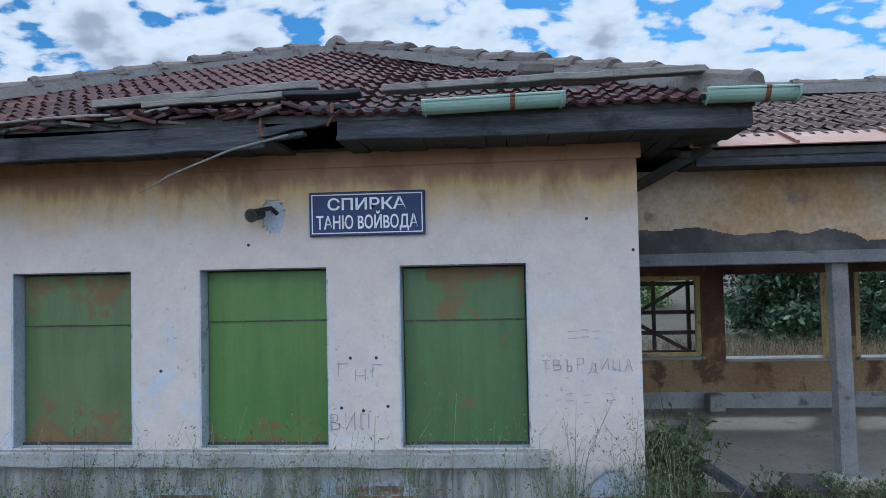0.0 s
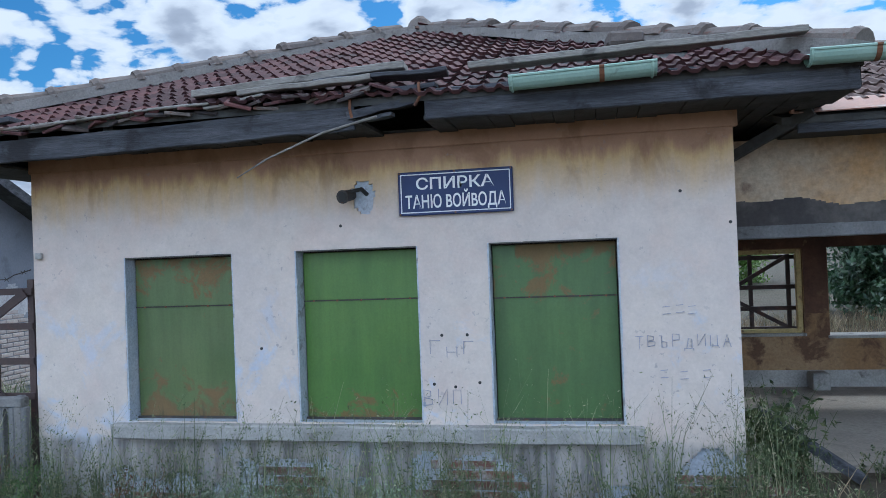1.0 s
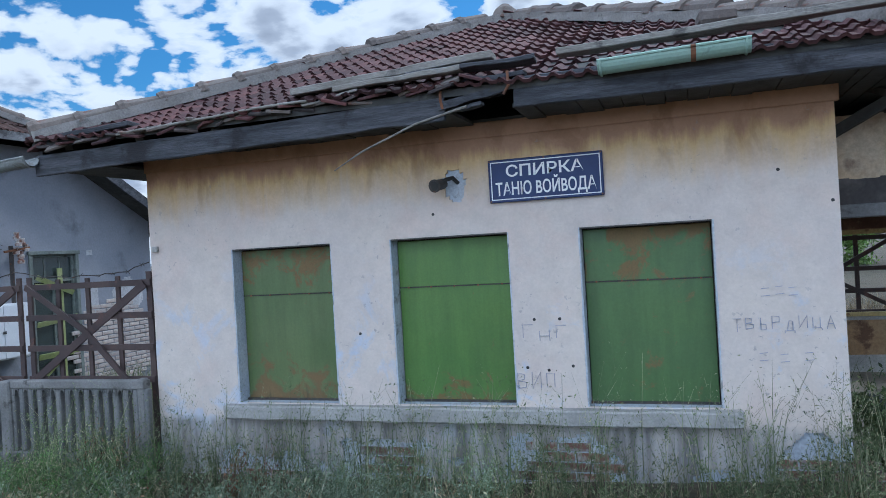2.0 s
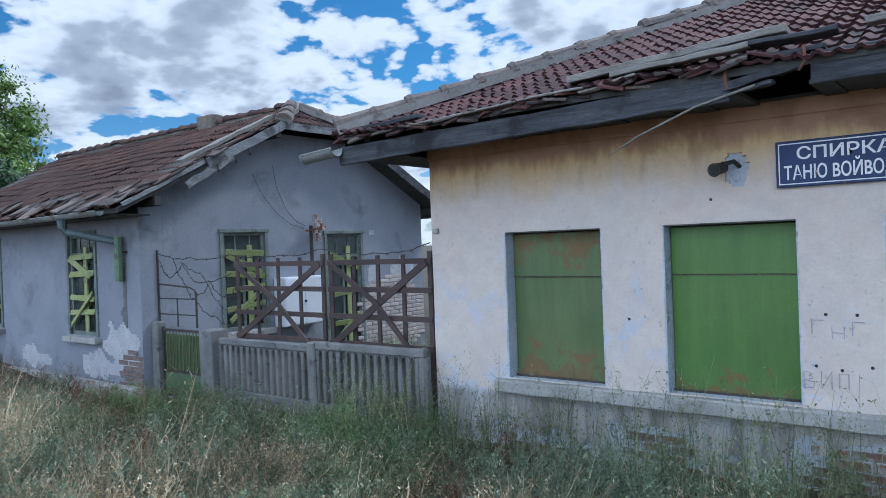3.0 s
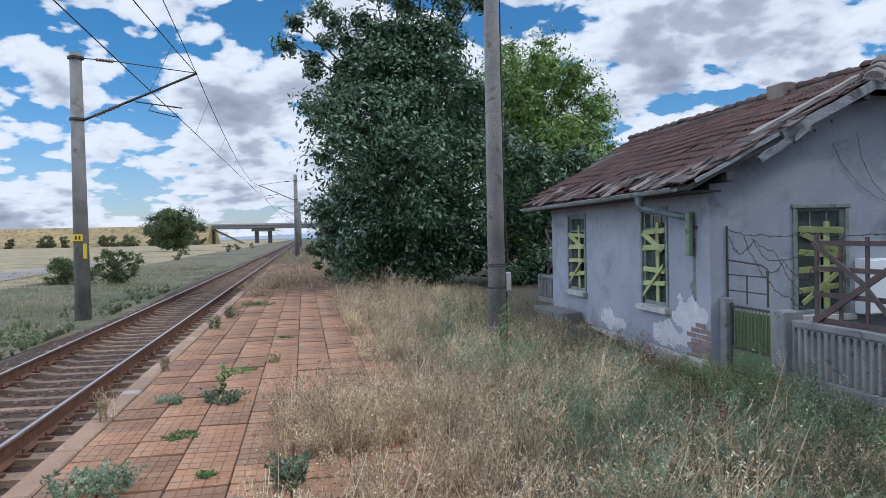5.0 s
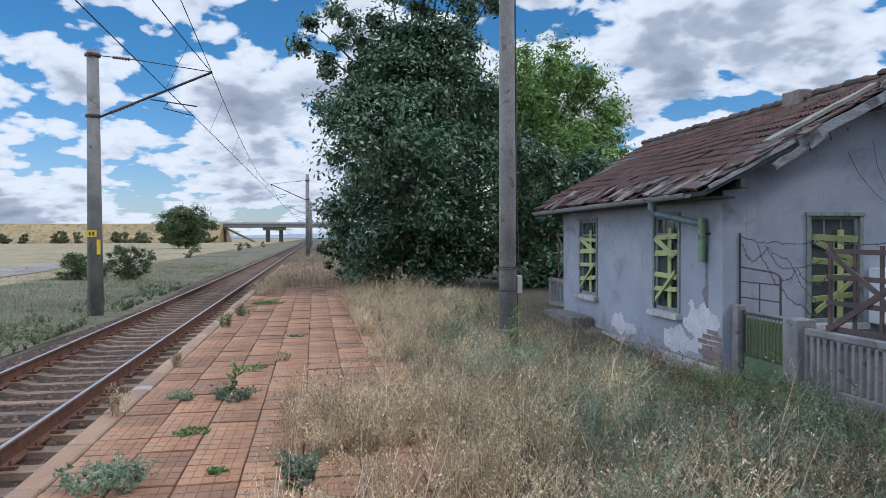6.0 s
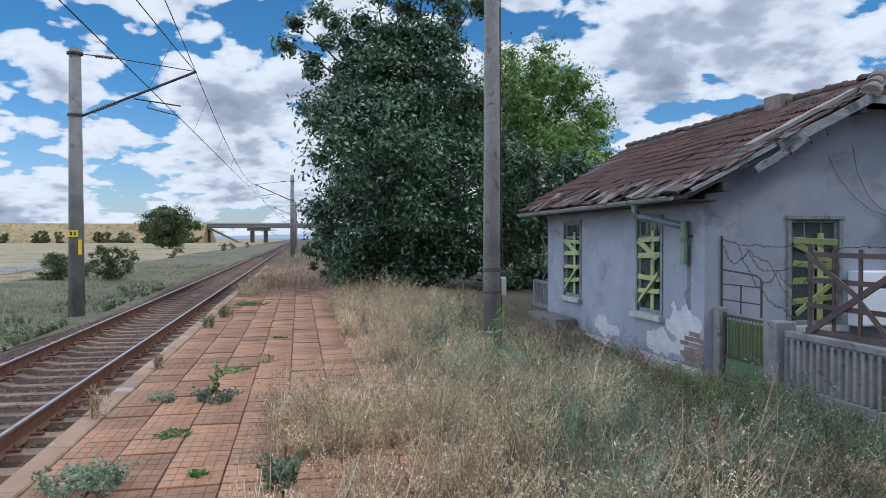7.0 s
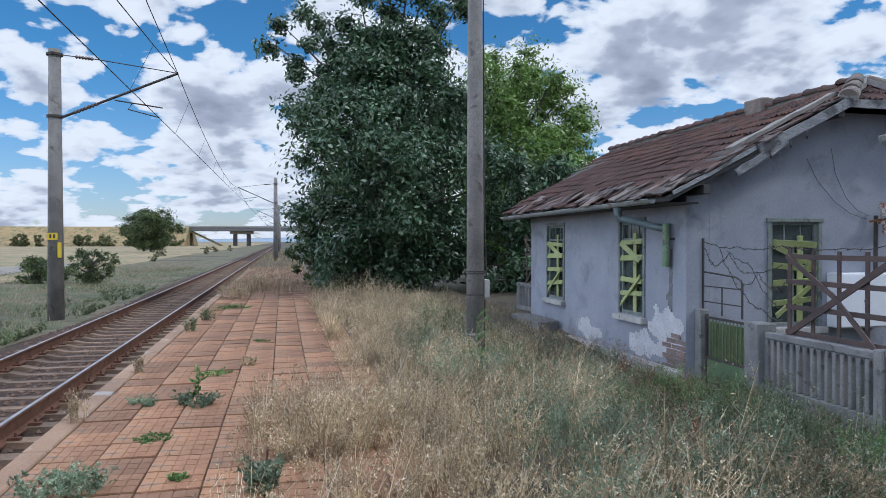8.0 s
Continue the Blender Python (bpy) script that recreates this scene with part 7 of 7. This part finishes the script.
build_tree(-25.6, 3.1, 8.7, 4.0, 3, WALNUT, 150000, 0.088, 0.0, "broad dark green tree leafy down to the ground beside the platform", 230,
           tall=[(0.4, -0.9, 9.9, 0.6), (0.2, 0.2, 10.3, 0.55), (0.5, 1.3, 10.2, 0.6), (0.6, 2.2, 9.6, 0.6), (-0.2, -2.6, 9.0, 0.5), (0.0, -3.6, 8.1, 0.45), (0.3, 0.9, 11.0, 0.5), (0.2, -0.2, 11.2, 0.45), (0.0, -3.2, 8.6, 0.4), (0.3, 2.9, 10.4, 0.55)])
build_tree(-31.5, 9.3, 9.9, 4.1, 8, LIGHT_LEAF, 70000, 0.095, 0.5, "light green leafy tree behind the grey house", 190)
build_tree(-41.0, 14.0, 8.2, 4.4, 12, LIGHT_LEAF, 30000, 0.12, 0.4, "light green leafy tree behind the grey house", 120)
build_tree(-24.5, 8.0, 4.4, 3.0, 14, WALNUT, 18000, 0.10, 0.0, "dark bushy tree in the yard behind the house", 90)
build_tree(-31.0, 0.9, 2.6, 1.1, 15, SHRUB_LEAF, 7000, 0.07, 0.0, "green bush at the platform's far end", 40)
build_tree(-150.0, -24.8, 8.0, 6.2, 16, SHRUB_LEAF, 30000, 0.20, 1.0, "round solitary tree in the dry field", 120)
build_tree(-39.5, -9.6, 1.75, 1.25, 17, SHRUB_LEAF, 7000, 0.06, 0.0, "low dark green shrub beside the track", 45)
build_tree(-40.5, -12.2, 1.3, 1.3, 18, SHRUB_LEAF, 6000, 0.06, 0.0, "low dark green shrub beside the track", 40)
build_tree(6.2, 17.5, 4.0, 3.2, 21, WALNUT, 50000, 0.075, -0.3, "dark tree behind the shelter", 90)
build_tree(10.5, 19.5, 4.2, 4.0, 22, WALNUT, 40000, 0.08, 0.3, "dark tree behind the shelter", 90)
build_tree(5.0, 34.0, 5.5, 3.6, 23, LIGHT_LEAF, 26000, 0.10, -0.3, "light green tree behind the shelter", 80)
for i in range(48):
    _r = random.Random(100 + i)
    build_tree(-324 + _r.uniform(-1, 7), -44 - i * 5 + _r.uniform(-4, 4), _r.uniform(1.8, 4.8), _r.uniform(1.8, 4.6), 200 + i, FAR_BUSH, 900, 0.55, 0.0, "scrubby bush on the road embankment", 16)
for i in range(9):
    _r = random.Random(300 + i)
    build_tree(-55 - i * 16 + _r.uniform(-6, 6), -9 - _r.uniform(0, 8), _r.uniform(0.6, 1.5), _r.uniform(0.5, 1.0), 320 + i, FAR_BUSH, 700, 0.08, 0.0, "low scrub beside the track", 14)


# ---- grass and weeds ----
def gz(xs, ys):
    return np.array([ground_z(float(a), float(b)) for a, b in zip(xs, ys)])


def blades(name, label, rng, xs, ys, zs, height, width, mat, bend=0.5):
    """Bent grass blades, two segments each."""
    n = len(xs)
    an = rng.random(n) * math.tau
    lean = bend * (0.3 + rng.random(n)) * height
    dx, dy = np.cos(an) * lean, np.sin(an) * lean
    sx, sy = -np.sin(an + rng.normal(size=n)) * width, np.cos(an + rng.normal(size=n)) * width
    p = np.stack([xs, ys, zs - 0.02], 1)
    m = p + np.stack([dx * 0.35, dy * 0.35, height * 0.6], 1)
    t = p + np.stack([dx, dy, height], 1)
    s = np.stack([sx, sy, np.zeros(n)], 1)
    v = np.stack([p - s, p + s, m + s * 0.8, m - s * 0.8, t + s * 0.1, t - s * 0.1], 1).reshape(-1, 3)
    k = np.arange(n)[:, None] * 6
    f = np.concatenate([k + np.array([[0, 1, 2, 3]]), k + np.array([[3, 2, 4, 5]])], 0)
    return tagged(np_mesh(name, v, f, mat), label, "grass", "", "stuff")


def unit_rows(v):
    return v / np.maximum(np.linalg.norm(v, axis=1, keepdims=True), 1e-6)


def weed_plants(name, label, rng, xs, ys, zs, height, mat, stems=9, bits=12, spread=0.35, bit=0.012, w=0.0022, top=0.25, twigs=5):
    """Twiggy weeds: stems fan out, fork into thin side twigs and carry small leaves or seed heads on them."""
    n = len(xs)
    N = n * stems
    base = np.repeat(np.stack([xs, ys, zs - 0.02], 1), stems, 0)
    H = np.repeat(height, stems) * (0.55 + 0.5 * rng.random(N))
    an = rng.random(N) * math.tau
    sp = spread * H * (0.2 + rng.random(N))
    tip = base + np.stack([np.cos(an) * sp, np.sin(an) * sp, H], 1)
    mid = base * 0.45 + tip * 0.55 + np.stack([-np.cos(an) * sp * 0.2, -np.sin(an) * sp * 0.2, H * 0.06], 1)
    s = np.stack([-np.sin(an + 0.7) * w, np.cos(an + 0.7) * w, np.zeros(N)], 1)
    v1 = np.stack([base - s, base + s, mid + s, mid - s, tip + s * 0.4, tip - s * 0.4], 1).reshape(-1, 3)
    k = np.arange(N)[:, None] * 6
    f1 = np.concatenate([k + np.array([[0, 1, 2, 3]]), k + np.array([[3, 2, 4, 5]])], 0)

    def along(q, m):
        b0, m0, t0 = np.repeat(base, m, 0), np.repeat(mid, m, 0), np.repeat(tip, m, 0)
        return (1 - q) ** 2 * b0 + 2 * q * (1 - q) * m0 + q ** 2 * t0

    T = N * twigs
    q = (top + (0.95 - top) * rng.random(T))[:, None]
    root = along(q, twigs)
    ta = rng.random(T) * math.tau
    out = unit_rows(np.stack([np.cos(ta), np.sin(ta), 0.5 + 0.8 * rng.random(T)], 1))
    end = root + out * (np.repeat(H, twigs) * (0.10 + 0.20 * rng.random(T)))[:, None]
    ts = np.stack([-np.sin(ta + 0.6), np.cos(ta + 0.6), np.zeros(T)], 1) * w * 0.55
    v3 = np.stack([root - ts, root + ts, end + ts * 0.4, end - ts * 0.4], 1).reshape(-1, 3)
    f3 = np.arange(T * 4).reshape(-1, 4) + len(v1)
    M = N * bits
    pick = (np.repeat(np.arange(N), bits) * twigs + rng.integers(0, twigs, M))
    u = (0.15 + 0.9 * rng.random(M))[:, None]
    c = root[pick] * (1 - u) + end[pick] * u + rng.normal(size=(M, 3)) * (0.012 * np.repeat(H, bits))[:, None]
    d1 = unit_rows(rng.normal(size=(M, 3)))
    d2 = unit_rows(np.cross(d1, rng.normal(size=(M, 3))))
    sz = (bit * (0.5 + rng.random(M)))[:, None]
    v2 = np.stack([c - d1 * sz, c + d2 * sz * 0.4, c + d1 * sz, c - d2 * sz * 0.4], 1).reshape(-1, 3)
    f2 = np.arange(M * 4).reshape(-1, 4) + len(v1) + len(v3)
    return tagged(np_mesh(name, np.concatenate([v1, v3, v2]), np.concatenate([f1, f3, f2]), mat), label, "weeds", "", "stuff")


def swell(xs, ys, seed, freq=1.1, low=0.45, high=1.5):
    """Height factor that rises and falls over the ground, so that weeds stand in mounds."""
    v = np.array([noise.noise((float(a) * freq, float(b) * freq, seed)) for a, b in zip(xs, ys)])
    return low + (high - low) * np.clip(0.5 + 0.9 * v, 0, 1)


def clump_field(rng, n, x0, x1, y0, y1, clusters=0, spread=0.35, power=1.0):
    """Points over a rectangle, part of them gathered into tufts; power over 1 gathers them to x1."""
    if not clusters:
        return x1 - (x1 - x0) * rng.random(n) ** power, y0 + (y1 - y0) * rng.random(n)
    cx, cy = x1 - (x1 - x0) * rng.random(clusters) ** power, y0 + (y1 - y0) * rng.random(clusters)
    c = rng.integers(0, clusters, n)
    return cx[c] + rng.normal(size=n) * spread, np.clip(cy[c] + rng.normal(size=n) * spread, y0, y1)


def build_vegetation():
    rng = np.random.default_rng(77)
    front = lambda x, y: ~((x < HX1 + 0.0) & (y > HY0 - 0.1)) & ~((x > AX0) & (y > AY0 - 0.12)) & (y < FY - 0.12) & ~((x > 0.3) & (y > 5.9))
    # dry tussocks over the whole verge
    x, y = clump_field(rng, 24000, -24, 3.5, 0.45, 5.4, 900, 0.22, 0.8)
    k = front(x, y)
    x, y = x[k], y[k]
    blades("dry_grass", "tangled dry grass on the verge before the buildings", rng, x, y, gz(x, y), (0.10 + 0.26 * rng.random(len(x)) ** 2) * swell(x, y, 8.0, 0.8), 0.0028, DRY, 1.3)
    x, y = clump_field(rng, 24000, -22, 3.5, 1.6, 5.4, 420, 0.28, 0.7)
    k = front(x, y) & ~((x < -10.2) & (y > 3.6))
    x, y = x[k], y[k]
    blades("green_grass", "grey-green grass and weeds near the fence", rng, x, y, gz(x, y), 0.10 + 0.24 * rng.random(len(x)) ** 1.5, 0.0032, GREENISH, 1.1)
    # twiggy tan weeds along the platform's edge
    x, y = clump_field(rng, 1900, -19, -1.5, 0.45, 3.9, 260, 0.24, 0.8)
    x2, y2 = clump_field(rng, 330, -8.3, -4.2, -0.55, 0.9, 26, 0.22)
    x, y = np.concatenate([x, x2]), np.concatenate([y, y2])
    k = ~((y < 0.45) & (x < -8.0)) & ~((x < -9.8) & (y > 3.6))
    x, y = x[k], y[k]
    weed_plants("tan_weed", "knee-high twiggy tan weeds gone to seed along the platform", rng, x, y, gz(x, y), (0.26 + 0.36 * rng.random(len(x)) ** 1.3) * swell(x, y, 2.0) * np.where(y > 3.0, 0.72, 1.0), SEEDY, 8, 18, 0.60, 0.0098)
    x, y = clump_field(rng, 1350, -17, 1.5, 2.3, 5.2, 190, 0.26, 0.7)
    k = front(x, y) & ~((x < -9.6) & (y > 3.3))
    x, y = x[k], y[k]
    weed_plants("green_weed", "green bushy weeds before the fence and facade", rng, x, y, gz(x, y), (0.18 + 0.34 * rng.random(len(x)) ** 1.4) * swell(x, y, 5.0) * np.where(y > 4.0, 0.62, 1.0) * np.where((x < -9.0) & (y > 3.2), 0.55, 1.0), GREENISH, 8, 18, 0.5, 0.0115)
    # tall thin stalks against the facade
    x, y = clump_field(rng, 330, -6.5, 0.6, 4.5, 5.32, 0)
    weed_plants("tall_weed", "tall thin weed stalks against the halt's wall", rng, x, y, gz(x, y), 0.34 + 0.66 * rng.random(len(x)) ** 1.7, GREENISH, 4, 20, 0.3, 0.0095, 0.002, 0.15, 8)
    x, y = clump_field(rng, 210, -9.4, -4.6, 4.1, 5.15, 40, 0.25)
    weed_plants("fence_weed", "bushy green weeds against the concrete fence", rng, x, y, gz(x, y), 0.16 + 0.36 * rng.random(len(x)) ** 1.8, GREENISH, 7, 20, 0.4, 0.014)
    x, y = clump_field(rng, 2600, -15, 0.0, 1.3, 4.7, 90, 0.30, 0.8)
    k = front(x, y)
    x, y = x[k], y[k]
    blades("straw_stalk", "long pale straw stalks bent over the verge", rng, x, y, gz(x, y), 0.14 + 0.30 * rng.random(len(x)) ** 1.6, 0.0024, STRAW, 2.0)
    x, y = clump_field(rng, 560, -12, -2.0, 1.3, 4.7, 60, 0.24)
    weed_plants("grey_weed", "pale grey-green bushy weeds among dry grass", rng, x, y, gz(x, y), 0.25 + 0.3 * rng.random(len(x)), GREY_WEED, 8, 22, 0.55, 0.011)
    x, y = clump_field(rng, 150, -12, -3.5, 2.6, 5.0, 22, 0.16)
    k = front(x, y)
    x, y = x[k], y[k]
    weed_plants("russet_weed", "dead russet-brown weeds standing among the grass", rng, x, y, gz(x, y), 0.25 + 0.3 * rng.random(len(x)), RUSSET, 6, 16, 0.4, 0.010)
    x, y = clump_field(rng, 130, -9.0, -4.6, 3.9, 5.05, 14, 0.14)
    weed_plants("feathery_weed", "fresh green feathery weeds before the fence", rng, x, y, gz(x, y), 0.22 + 0.30 * rng.random(len(x)), FRESH, 6, 26, 0.32, 0.010, 0.002, 0.15, 9)
    # growth before the shelter
    x, y = clump_field(rng, 150, 0.35, 3.5, 5.1, 5.9, 24, 0.25)
    weed_plants("shelter_weed", "leafy weeds at the shelter's edge", rng, x, y, gz(x, y), 0.12 + 0.16 * rng.random(len(x)), GREENISH, 7, 14, 0.5, 0.014)
    x, y = clump_field(rng, 20, 0.30, 0.65, 5.5, 6.0, 0)
    weed_plants("vine_weed", "broad-leaved dark green weed at the halt's corner", rng, x, y, gz(x, y), 0.30 + 0.55 * rng.random(len(x)), SHRUB_LEAF, 5, 14, 0.4, 0.030, 0.003)
    # behind the shelter
    x, y = clump_field(rng, 14000, -2, 9, 9.6, 16, 200, 0.4)
    blades("yard_grass", "dry grass behind the shelter", rng, x, y, gz(x, y), 0.15 + 0.3 * rng.random(len(x)), 0.005, DRY, 0.7)
    x, y = clump_field(rng, 6000, -10, -5, 5.6, 10, 100, 0.35)
    blades("yard_grass", "grass inside the fenced yard", rng, x, y, gz(x, y), 0.15 + 0.35 * rng.random(len(x)), 0.004, GREENISH, 0.7)
    # far side of the track
    x, y = clump_field(rng, 26000, -60, -8, -13.5, -5.75, 500, 0.5, 1.2)
    blades("trackside_grass", "grey-green grass beyond the track", rng, x, y, gz(x, y), 0.08 + 0.20 * rng.random(len(x)) ** 2, 0.0045, GREENISH, 1.2)
    x, y = clump_field(rng, 260, -34, -12, -7.4, -5.7, 26, 0.5)
    weed_plants("verge_weed", "fresh green weeds at the ballast's edge", rng, x, y, gz(x, y), 0.12 + 0.16 * rng.random(len(x)), GREENISH, 7, 14, 0.6, 0.022, 0.003)
    x, y = clump_field(rng, 20000, -75, -10, -20, -7.0, 360, 0.7, 1.1)
    blades("trackside_grass", "dry straw grass beyond the track", rng, x, y, gz(x, y), 0.08 + 0.22 * rng.random(len(x)) ** 2, 0.005, DRY, 1.2)
    x, y = clump_field(rng, 8000, -120, -24, -2.15, 0.8, 160, 0.5, 1.4)
    blades("trackside_grass", "dry weeds overgrowing the platform's far end", rng, x, y, np.full(len(x), -0.02), 0.1 + 0.3 * rng.random(len(x)) ** 2, 0.006, DRY, 0.7)
    # grass creeping in platform joints
    jx, jy = [], []
    for i in range(520):
        if rng.random() < 0.55:
            a, b = -4.5 - 30 * rng.random() ** 1.3, -2.01 + 0.4 * rng.integers(0, 7)
        else:
            a, b = -5.1 - 0.4 * rng.integers(0, 70), -2.0 + 2.6 * rng.random()
        m = int(4 + 10 * rng.random())
        jx += list(a + rng.normal(size=m) * 0.03)
        jy += list(b + rng.normal(size=m) * 0.03)
    jx, jy = np.array(jx), np.array(jy)
    blades("joint_grass", "short grass in the platform's joints", rng, jx, jy, np.zeros(len(jx)), 0.02 + 0.05 * rng.random(len(jx)) ** 2, 0.0022, DRY, 1.2)


build_vegetation()


def platform_weed(x, y, r, h, mat, label, seed, stems=60, bit=0.012, upright=0.0):
    """One single weed growing out of the pavers."""
    rng = np.random.default_rng(seed)
    n = max(int(stems / 6), 3)
    an, rr = rng.random(n) * math.tau, r * 0.6 * np.sqrt(rng.random(n))
    xs, ys = x + np.cos(an) * rr, y + np.sin(an) * rr
    ob = weed_plants("weed_plant", label, rng, xs, ys, np.zeros(n), np.full(n, h), mat, 6, 22, r / max(h, 0.05) * 0.6, bit, 0.002, 0.1)
    ob["category"], ob["group"], ob["kind"] = "weed", "weeds on the platform", ""
    if upright:
        ob2 = weed_plants("flower_stalk", "fresh green upright stalk", rng, np.array([x]), np.array([y]), np.zeros(1), np.array([upright]), FRESH, 2, 60, 0.06, 0.022, 0.004, 0.2)
        ob2["kind"], ob2["category"] = "", ""
        del ob2["category"], ob2["kind"]
        ob2.parent = ob


for args in PLATFORM_WEEDS:
    platform_weed(*args)


def track_stones():
    rng = np.random.default_rng(5)
    n = 9000
    x = -4 - 34 * rng.random(n) ** 1.4
    y = -5.4 + 3.15 * rng.random(n)
    ok = np.abs((x + 2.5) / 0.6 - np.round((x + 2.5) / 0.6)) > 0.16
    x, y = x[ok], y[ok]
    n = len(x)
    s = 0.016 + 0.024 * rng.random(n)
    c = np.stack([x, y, np.full(n, -0.487) + s * 0.2], 1)
    o = np.array([(1, 0, 0), (-1, 0, 0), (0, 1, 0), (0, -1, 0), (0, 0, 0.8), (0, 0, -0.8)])
    v = (c[:, None, :] + o[None] * s[:, None, None] * (0.7 + 0.6 * rng.random((n, 6, 1)))).reshape(-1, 3)
    k = np.arange(n)[:, None] * 6
    f = np.concatenate([k + np.array([t]) for t in ((0, 2, 4), (2, 1, 4), (1, 3, 4), (3, 0, 4))], 0)
    tagged(np_mesh("ballast_stone", v, f, STONE), "loose rust-stained ballast stones between the sleepers", "ballast", "", "stuff")


track_stones()
